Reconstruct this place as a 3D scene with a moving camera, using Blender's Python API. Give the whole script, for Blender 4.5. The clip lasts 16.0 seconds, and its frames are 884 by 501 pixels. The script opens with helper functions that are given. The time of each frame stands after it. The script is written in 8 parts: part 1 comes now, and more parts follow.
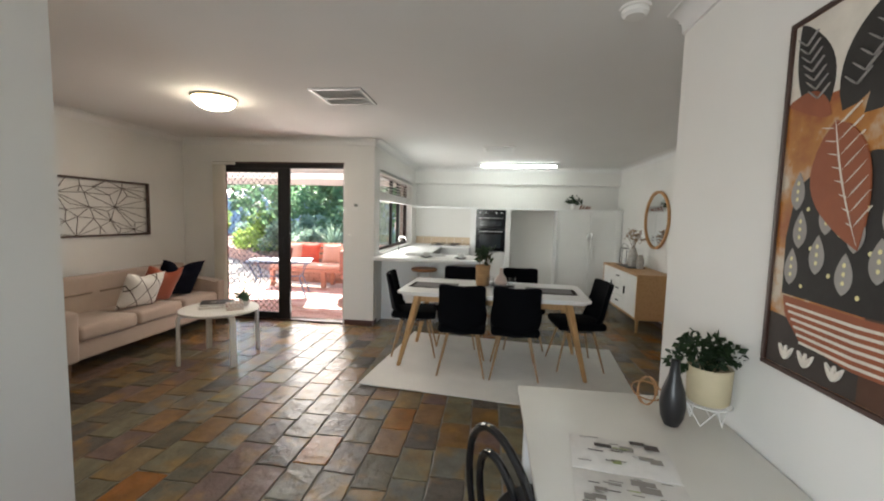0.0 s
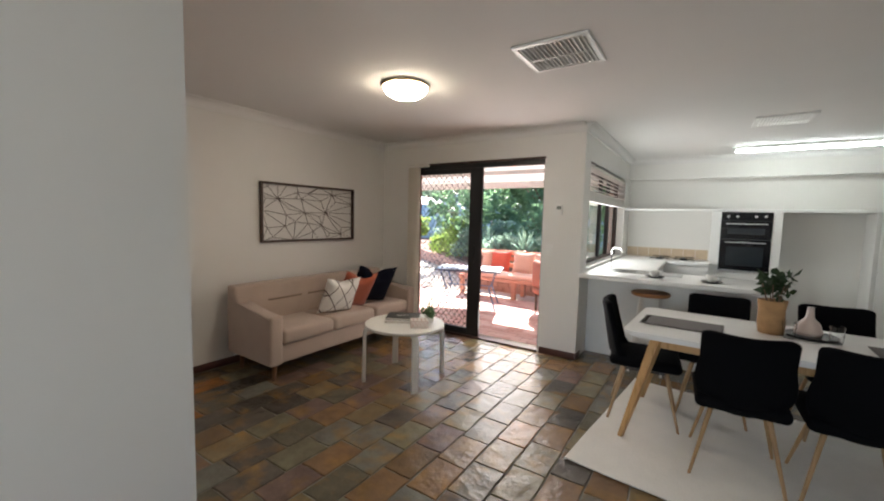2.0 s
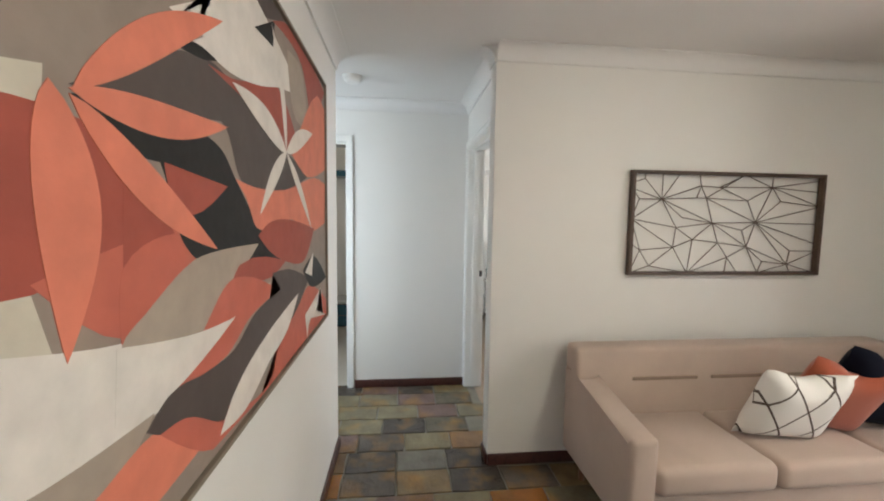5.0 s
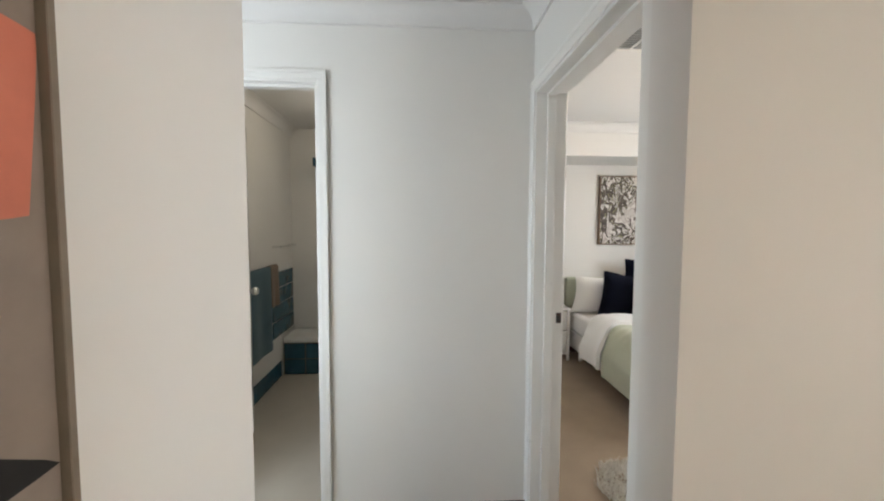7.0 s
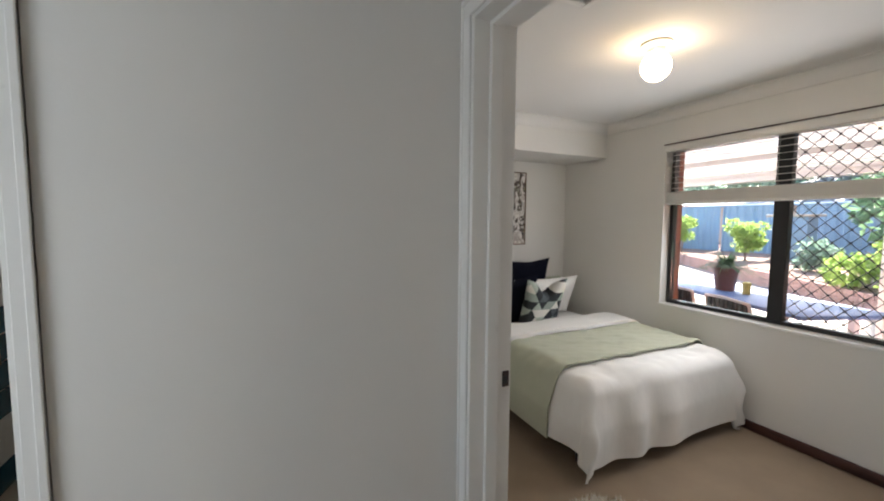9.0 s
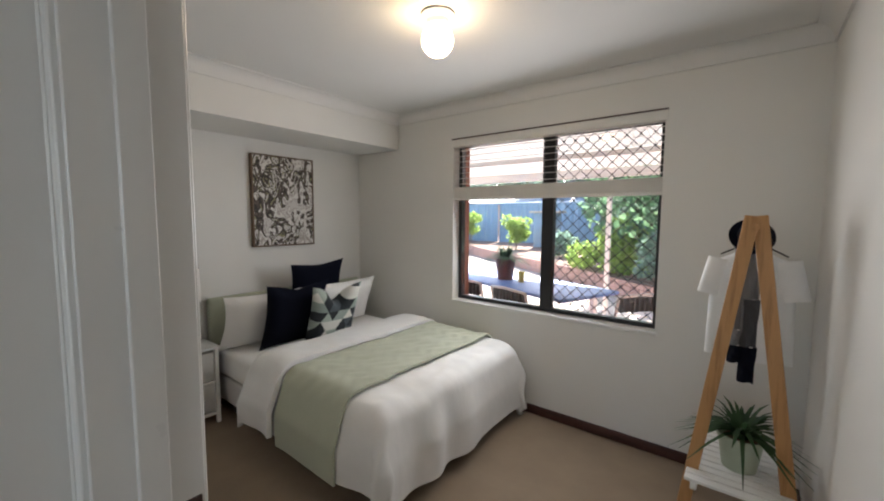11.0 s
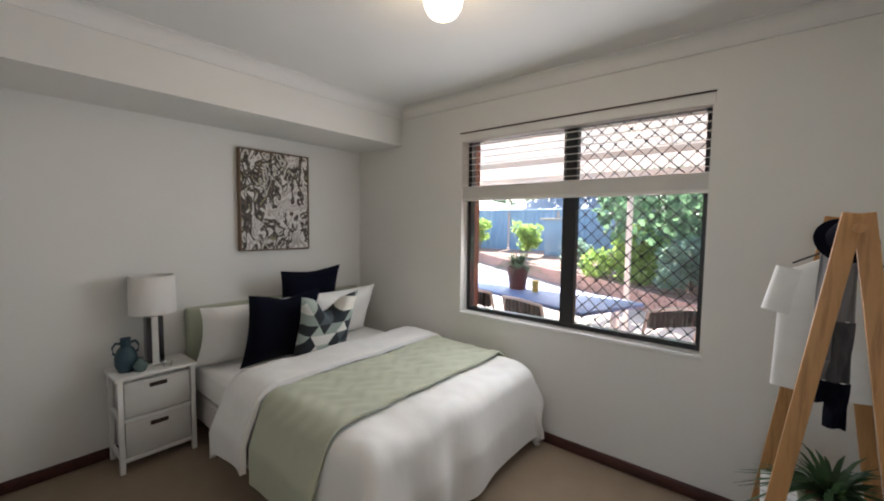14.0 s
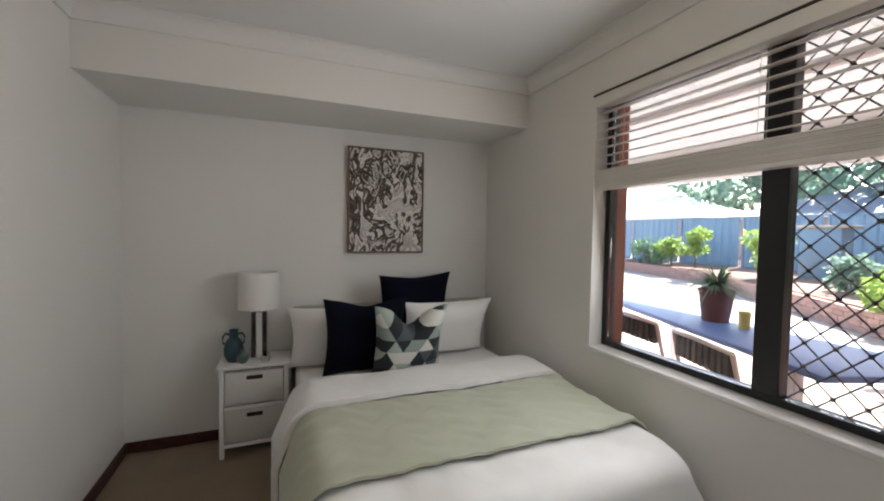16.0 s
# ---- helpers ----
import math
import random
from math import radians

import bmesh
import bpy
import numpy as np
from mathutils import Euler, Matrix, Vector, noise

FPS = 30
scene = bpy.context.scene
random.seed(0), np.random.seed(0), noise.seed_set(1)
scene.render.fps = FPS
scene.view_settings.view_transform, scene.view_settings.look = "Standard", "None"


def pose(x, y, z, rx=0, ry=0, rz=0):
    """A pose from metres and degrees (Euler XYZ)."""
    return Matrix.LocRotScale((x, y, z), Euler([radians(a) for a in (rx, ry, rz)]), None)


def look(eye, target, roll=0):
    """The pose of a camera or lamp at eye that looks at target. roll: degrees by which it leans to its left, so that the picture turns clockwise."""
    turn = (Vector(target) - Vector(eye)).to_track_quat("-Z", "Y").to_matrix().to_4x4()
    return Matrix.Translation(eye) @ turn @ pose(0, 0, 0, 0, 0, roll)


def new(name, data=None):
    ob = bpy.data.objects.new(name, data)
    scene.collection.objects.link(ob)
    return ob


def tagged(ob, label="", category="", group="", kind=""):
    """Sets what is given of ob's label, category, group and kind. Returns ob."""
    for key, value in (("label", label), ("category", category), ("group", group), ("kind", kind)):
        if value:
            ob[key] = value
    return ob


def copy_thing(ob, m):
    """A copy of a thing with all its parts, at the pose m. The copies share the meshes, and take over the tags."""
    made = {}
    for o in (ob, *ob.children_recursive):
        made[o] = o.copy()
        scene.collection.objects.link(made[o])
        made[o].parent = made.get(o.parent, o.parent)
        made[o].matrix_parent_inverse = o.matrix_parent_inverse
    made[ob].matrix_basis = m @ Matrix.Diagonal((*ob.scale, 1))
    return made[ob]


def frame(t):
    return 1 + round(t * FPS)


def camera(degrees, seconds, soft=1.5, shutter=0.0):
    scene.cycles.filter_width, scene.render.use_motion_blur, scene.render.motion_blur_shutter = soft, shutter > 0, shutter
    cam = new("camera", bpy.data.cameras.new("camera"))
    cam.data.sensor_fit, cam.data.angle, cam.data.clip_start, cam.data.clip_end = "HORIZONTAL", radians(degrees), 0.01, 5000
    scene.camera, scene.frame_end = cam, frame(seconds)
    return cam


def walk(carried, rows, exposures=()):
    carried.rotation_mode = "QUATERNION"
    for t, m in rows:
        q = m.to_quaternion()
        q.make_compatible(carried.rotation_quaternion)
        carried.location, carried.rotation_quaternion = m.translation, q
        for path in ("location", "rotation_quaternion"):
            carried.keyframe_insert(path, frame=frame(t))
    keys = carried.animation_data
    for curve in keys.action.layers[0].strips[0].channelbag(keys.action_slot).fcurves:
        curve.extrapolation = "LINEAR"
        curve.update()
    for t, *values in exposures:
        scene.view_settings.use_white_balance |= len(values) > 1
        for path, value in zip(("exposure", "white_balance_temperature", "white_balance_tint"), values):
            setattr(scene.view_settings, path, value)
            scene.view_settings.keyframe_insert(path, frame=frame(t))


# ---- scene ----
cam = camera(96.4, 16.0, soft=2.0)
PATH = [
    (0, (0.026, 0.189, 1.453), (-0.211, 2.168, 1.285), 1.5),
    (0.5, (-0.057, 0.294, 1.443), (-0.444, 2.249, 1.276), 1.6),
    (1, (-0.25, 0.492, 1.437), (-0.827, 2.4, 1.278), 1.5),
    (1.5, (-0.343, 0.732, 1.425), (-1.165, 2.548, 1.26), 1.5),
    (2, (-0.427, 1.032, 1.44), (-1.526, 2.695, 1.277), 1.4),
    (2.5, (-0.589, 1.299, 1.421), (-1.966, 2.742, 1.268), 1.5),
    (3, (-0.71, 1.562, 1.441), (-2.357, 2.685, 1.28), 1.3),
    (3.5, (-0.808, 1.802, 1.429), (-2.653, 2.559, 1.28), 1.3),
    (4, (-1.022, 1.871, 1.418), (-2.957, 2.352, 1.265), 1.3),
    (4.5, (-1.465, 1.903, 1.46), (-3.433, 2.215, 1.298), 0.9),
    (5, (-1.921, 1.995, 1.471), (-3.903, 2.201, 1.307), 0.8),
    (5.2, (-2.07, 2.014, 1.461), (-4.055, 2.193, 1.301), 0.8),
    (7.3, (-3.622, 2.018, 1.431), (-5.615, 2.133, 1.309), 0.2),
    (7.5, (-3.744, 2.032, 1.443), (-5.733, 2.197, 1.322), 0.3),
    (8, (-3.963, 2.023, 1.446), (-5.925, 2.387, 1.313), 0.8),
    (8.5, (-4.148, 2.003, 1.466), (-6.049, 2.61, 1.33), 0.6),
    (9, (-4.243, 2.003, 1.483), (-6.055, 2.835, 1.332), 0.4),
    (9.5, (-4.354, 2.115, 1.499), (-6.055, 3.154, 1.339), 0.2),
    (10, (-4.441, 2.268, 1.526), (-5.997, 3.512, 1.353), -0.0),
    (10.2, (-4.453, 2.307, 1.521), (-5.943, 3.63, 1.345), 0.0),
    (12.3, (-4.671, 2.609, 1.452), (-5.693, 4.322, 1.312), 0.8),
    (12.5, (-4.674, 2.625, 1.452), (-5.708, 4.332, 1.312), 0.9),
    (13, (-4.678, 2.661, 1.451), (-5.748, 4.345, 1.317), 0.8),
    (13.5, (-4.694, 2.663, 1.466), (-5.838, 4.298, 1.326), 0.8),
    (14, (-4.735, 2.725, 1.45), (-6.005, 4.264, 1.319), 0.7),
    (14.5, (-4.766, 2.867, 1.436), (-6.169, 4.287, 1.318), 0.9),
    (15, (-4.774, 3.054, 1.418), (-6.318, 4.32, 1.307), 1.0),
    (15.5, (-4.81, 3.352, 1.389), (-6.525, 4.377, 1.296), 1.0),
    (16, (-4.858, 3.594, 1.386), (-6.712, 4.34, 1.298), 0.9),
]
EXPOSURES = [(0.0, 2.75, 6600, 10), (2.5, 2.55, 6550, 12), (3.5, 2.62, 6450, 10), (4.5, 2.9, 6300, 9), (5.0, 3.45, 6150, 7), (7.5, 3.25, 6500, 10), (8.5, 2.82, 6500, 11), (9.5, 2.3, 6500, 10), (10.2, 2.28, 6450, 10), (12.5, 2.45, 6350, 10), (14.5, 2.3, 6300, 10), (16.0, 2.1, 6400, 10)]
SKY, SUN = 0.15, 5.0
W_ENTRY, W_PASSAGE, W_BATH, W_WINDOW = 7.5, 2.6, 0.7, 3.4
W_DOOR, W_KITCHEN = 3.8, 3.8
DOME, TUBE, GLOBE = 6.5, 4.2, 4.6
SUN_AZ, SUN_EL = 342.0, 41.0
walk(cam, [(t, look(eye, target, roll)) for t, eye, target, roll in PATH], exposures=EXPOSURES)

# ---------------------------------------------------------------- world and sun
world = bpy.data.worlds.new("sky")
scene.world = world
world.use_nodes = True
wn = world.node_tree.nodes
sky = wn.new("ShaderNodeTexSky")
sky.sky_type = "NISHITA"
sky.sun_disc = False
sky.sun_elevation = radians(SUN_EL)
sky.sun_rotation = radians(SUN_AZ)
world.node_tree.links.new(sky.outputs["Color"], wn["Background"].inputs["Color"])
wn["Background"].inputs["Strength"].default_value = SKY
sun = new("sun", bpy.data.lights.new("sun", "SUN"))
sun.data.energy, sun.data.angle, sun.data.color = SUN, radians(0.6), (1.0, 0.95, 0.87)
# the Nishita sun stands at rotation r measured from +Y towards +X
saz, sel = radians(SUN_AZ), radians(SUN_EL)
sdir = Vector((math.sin(saz) * math.cos(sel), math.cos(saz) * math.cos(sel), math.sin(sel)))
sun.matrix_world = look(sdir * 40, (0, 0, 0))


def area_lamp(name, eye, target, w, h, watts, colour):
    ob = new(name, bpy.data.lights.new(name, "AREA"))
    ob.data.shape, ob.data.size, ob.data.size_y = "RECTANGLE", w, h
    ob.data.energy, ob.data.color = watts, colour
    ob.matrix_world = look(eye, target)
    return ob


def bulb(name, at, watts, colour, radius=0.05):
    ob = new(name, bpy.data.lights.new(name, "POINT"))
    ob.data.energy, ob.data.color, ob.data.shadow_soft_size = watts, colour, radius
    ob.location = at
    return ob


# unseen fill lamps added behind the viewer, in invented openings, as daylight
area_lamp("daylight_entry", (-0.9, -1.83, 1.5), (1.1, 1.9, 1.35), 1.2, 1.2, W_ENTRY, (0.93, 0.97, 1.0))
bulb("bathroom_bulb", (-6.5, 1.6, 2.3), W_BATH, (1.0, 0.86, 0.68), 0.12)
# added lamp that brightens the hall end, no such window is known here
area_lamp("daylight_passage", (-4.43, 0.35, 1.45), (-5.29, 1.75, 1.15), 0.8, 1.1, W_PASSAGE, (0.86, 0.93, 1.0))
# sky light in the open half of the sliding door and in the kitchen window
area_lamp("daylight_door", (-2.25, 5.235, 1.02), (-1.2, 2.6, 0.5), 0.72, 1.9, W_DOOR, (1.0, 0.92, 0.86))
area_lamp("daylight_kitchen", (-1.53, 6.3, 1.31), (0.9, 6.3, 1.6), 2.0, 0.64, W_KITCHEN, (0.97, 1.0, 0.96))
# sky light in the bedroom window
area_lamp("daylight_bedroom", (-5.72, 5.125, 1.46), (-5.9, 3.2, 1.15), 1.4, 0.75, W_WINDOW, (0.97, 0.98, 1.0))

# ---------------------------------------------------------------- materials
def srgb(h):
    """Linear colour from a hex code."""
    c = [int(h[i:i + 2], 16) / 255 for i in (0, 2, 4)]
    return tuple(v / 12.92 if v <= 0.04045 else ((v + 0.055) / 1.055) ** 2.4 for v in c)


class Nodes:
    def __init__(self, name):
        self.m = bpy.data.materials.new(name)
        self.m.use_nodes = True
        self.t = self.m.node_tree
        self.b = self.t.nodes["Principled BSDF"]
        self.co = self.add("ShaderNodeTexCoord").outputs["Object"]

    def add(self, kind, **values):
        n = self.t.nodes.new(kind)
        for k, v in values.items():
            n.inputs[k].default_value = v
        return n

    def link(self, a, b):
        self.t.links.new(a, b)
        return self

    def scaled(self, sx, sy, sz):
        mp = self.add("ShaderNodeMapping")
        mp.inputs["Scale"].default_value = (sx, sy, sz)
        self.link(self.co, mp.inputs["Vector"])
        return mp.outputs["Vector"]

    def noise(self, scale, detail=4.0, rough=0.55, vec=None):
        n = self.add("ShaderNodeTexNoise", Scale=scale, Detail=detail, Roughness=rough)
        self.link(vec or self.co, n.inputs["Vector"])
        return n.outputs["Fac"]

    def ramp(self, fac, stops, constant=False):
        n = self.add("ShaderNodeValToRGB")
        if constant:
            n.color_ramp.interpolation = "CONSTANT"
        e = n.color_ramp.elements
        while len(e) < len(stops):
            e.new(0.5)
        for el, (p, c) in zip(e, stops):
            el.position, el.color = p, (*c, 1) if len(c) == 3 else c
        self.link(fac, n.inputs["Fac"])
        return n.outputs["Color"]

    def mix(self, fac, a, b, kind="MIX"):
        n = self.t.nodes.new("ShaderNodeMix")
        n.data_type, n.blend_type = "RGBA", kind
        for sock, v in ((n.inputs[0], fac), (n.inputs[6], a), (n.inputs[7], b)):
            if isinstance(v, (int, float)):
                sock.default_value = v
            elif isinstance(v, tuple):
                sock.default_value = (*v, 1)
            else:
                self.link(v, sock)
        return n.outputs[2]

    def bump(self, height, strength=0.3, dist=0.002):
        n = self.add("ShaderNodeBump", Strength=strength, Distance=dist)
        self.link(height, n.inputs["Height"])
        self.link(n.outputs["Normal"], self.b.inputs["Normal"])
        return self

    def colour(self, c):
        if isinstance(c, tuple):
            self.b.inputs["Base Color"].default_value = (*c, 1)
        else:
            self.link(c, self.b.inputs["Base Color"])
        return self

    def rough(self, r):
        if isinstance(r, (int, float)):
            self.b.inputs["Roughness"].default_value = r
        else:
            self.link(r, self.b.inputs["Roughness"])
        return self

    def set(self, **kw):
        for k, v in kw.items():
            self.b.inputs[k.replace("_", " ")].default_value = v
        return self


def plain(name, c, rough=0.5, var=0.08, scale=6.0, bump=0.0, grain=300.0, metal=0.0, spec=0.5):
    """A paint, plastic, metal or cloth with faint large stains and a fine grain."""
    n = Nodes(name)
    lo, hi = tuple(v * (1 - var) for v in c), tuple(min(1, v * (1 + var)) for v in c)
    n.colour(n.ramp(n.noise(scale, 5.0), [(0.3, lo), (0.7, hi)]))
    r = n.add("ShaderNodeMapRange")
    r.inputs["To Min"].default_value, r.inputs["To Max"].default_value = max(0.02, rough - 0.06), min(1, rough + 0.06)
    n.link(n.noise(scale * 3), r.inputs["Value"])
    n.rough(r.outputs["Result"]).set(Metallic=metal)
    n.b.inputs["Specular IOR Level"].default_value = spec
    if bump:
        n.bump(n.noise(grain, 2.0), bump, 0.001)
    return n.m


def wood(name, light, dark, rough=0.45, axis="x", scale=1.0):
    n = Nodes(name)
    s = {"x": (1.2, 14, 14), "y": (14, 1.2, 14), "z": (14, 14, 1.2)}[axis]
    v = n.scaled(*(k * scale for k in s))
    g = n.noise(3.0, 8.0, 0.6, v)
    n.colour(n.ramp(g, [(0.3, dark), (0.5, light), (0.75, tuple(c * 0.82 for c in light))]))
    n.rough(rough).bump(g, 0.15, 0.001)
    return n.m


def cloth(name, c, var=0.12, weave=900.0, bump=0.35, sheen=0.2, spec=0.5):
    n = Nodes(name)
    a, b = tuple(v * (1 - var) for v in c), tuple(min(1, v * (1 + var)) for v in c)
    fine = n.noise(weave, 2.0)
    n.colour(n.mix(0.5, n.ramp(n.noise(5.0), [(0.3, a), (0.7, b)]), n.ramp(fine, [(0.35, a), (0.65, b)])))
    n.rough(0.9).bump(fine, bump, 0.0012)
    n.b.inputs["Sheen Weight"].default_value = sheen
    n.b.inputs["Specular IOR Level"].default_value = spec
    return n.m


def slate(name, per_island):
    n = Nodes(name)
    if per_island:
        rnd = n.add("ShaderNodeNewGeometry").outputs["Random Per Island"]
    else:
        rnd = n.add("ShaderNodeObjectInfo").outputs["Random"]
    base = n.ramp(rnd, [(0.0, srgb("5c574a")), (0.1, srgb("6f6a58")), (0.2, srgb("7d6248")), (0.3, srgb("6b6a63")), (0.42, srgb("6e5840")), (0.5, srgb("57504a")), (0.6, srgb("6d5a55")), (0.7, srgb("77705a")), (0.8, srgb("8a5a2c")), (0.86, srgb("45403c")), (0.93, srgb("7a6a50"))], True)
    # world-size pattern, shifted by tile through the random number
    pos = n.add("ShaderNodeNewGeometry").outputs["Position"]
    sh = n.add("ShaderNodeVectorMath")
    sh.operation = "MULTIPLY_ADD"
    cmb = n.add("ShaderNodeCombineXYZ")
    for k in "XYZ":
        n.link(rnd, cmb.inputs[k])
    n.link(cmb.outputs[0], sh.inputs[0])
    sh.inputs[1].default_value = (37, 23, 11)
    n.link(pos, sh.inputs[2])
    v = sh.outputs[0]
    cloud = n.noise(7.0, 6.0, 0.6, v)
    rust = n.ramp(n.noise(5.0, 4.0, 0.5, v), [(0.5, (0, 0, 0)), (0.68, (1, 1, 1))])
    c = n.mix(rust, base, srgb("8f6d3a"))
    keep = n.mix(0.6, base, c)
    c2 = n.mix(1.0, keep, n.ramp(cloud, [(0.25, (0.64, 0.63, 0.61)), (0.75, (1.36, 1.33, 1.24))]), "MULTIPLY")
    n.colour(c2)
    n.rough(n.ramp(n.noise(9.0, 5.0, 0.6, v), [(0.3, (0.08, 0.08, 0.08)), (0.7, (0.24, 0.24, 0.24))]))
    lay = n.noise(8.0, 7.0, 0.6, v)
    n.bump(lay, 0.7, 0.02)
    return n.m


def brickmat(name, tones, per_island=False, rough=0.85):
    n = Nodes(name)
    rnd = n.add("ShaderNodeNewGeometry").outputs["Random Per Island"] if per_island else n.add("ShaderNodeObjectInfo").outputs["Random"]
    k = [(i / len(tones), srgb(t)) for i, t in enumerate(tones)]
    n.colour(n.mix(1.0, n.ramp(rnd, k, True), n.ramp(n.noise(40.0), [(0.3, (0.75, 0.75, 0.75)), (0.7, (1.1, 1.1, 1.1))]), "MULTIPLY"))
    n.rough(rough).bump(n.noise(120.0), 0.4, 0.002)
    return n.m


def glow(name, c, strength):
    n = Nodes(name)
    n.colour(c)
    n.b.inputs["Emission Color"].default_value = (*c, 1)
    n.b.inputs["Emission Strength"].default_value = strength
    n.rough(0.3)
    return n.m


def foliage(name, dark, light):
    n = Nodes(name)
    rnd = n.add("ShaderNodeNewGeometry").outputs["Random Per Island"]
    n.colour(n.mix(0.6, n.ramp(rnd, [(0.0, dark), (1.0, light)]), n.ramp(n.noise(3.0), [(0.3, dark), (0.7, light)])))
    n.rough(0.5)
    n.b.inputs["Subsurface Weight"].default_value = 0.0
    tr = n.add("ShaderNodeBsdfTranslucent")
    n.link(n.b.inputs["Base Color"].links[0].from_socket, tr.inputs["Color"])
    mx = n.add("ShaderNodeMixShader", Fac=0.55)
    n.link(n.b.outputs[0], mx.inputs[1]).link(tr.outputs[0], mx.inputs[2])
    n.link(mx.outputs[0], n.t.nodes["Material Output"].inputs["Surface"])
    return n.m


def glass(name, tint=(1, 1, 1)):
    n = Nodes(name)
    n.colour(tint).rough(0.0).set(IOR=1.45)
    n.b.inputs["Transmission Weight"].default_value = 1.0
    return n.m


def sheet_roof(name):
    """Translucent corrugated sheeting."""
    n = Nodes(name)
    n.colour(n.ramp(n.noise(1.6, 5.0), [(0.3, (0.55, 0.53, 0.50)), (0.7, (0.68, 0.66, 0.62))])).rough(0.6)
    tr = n.add("ShaderNodeBsdfTranslucent")
    tr.inputs["Color"].default_value = (0.6, 0.58, 0.54, 1)
    mx = n.add("ShaderNodeMixShader", Fac=0.18)
    n.link(n.b.outputs[0], mx.inputs[1]).link(tr.outputs[0], mx.inputs[2])
    n.link(mx.outputs[0], n.t.nodes["Material Output"].inputs["Surface"])
    return n.m


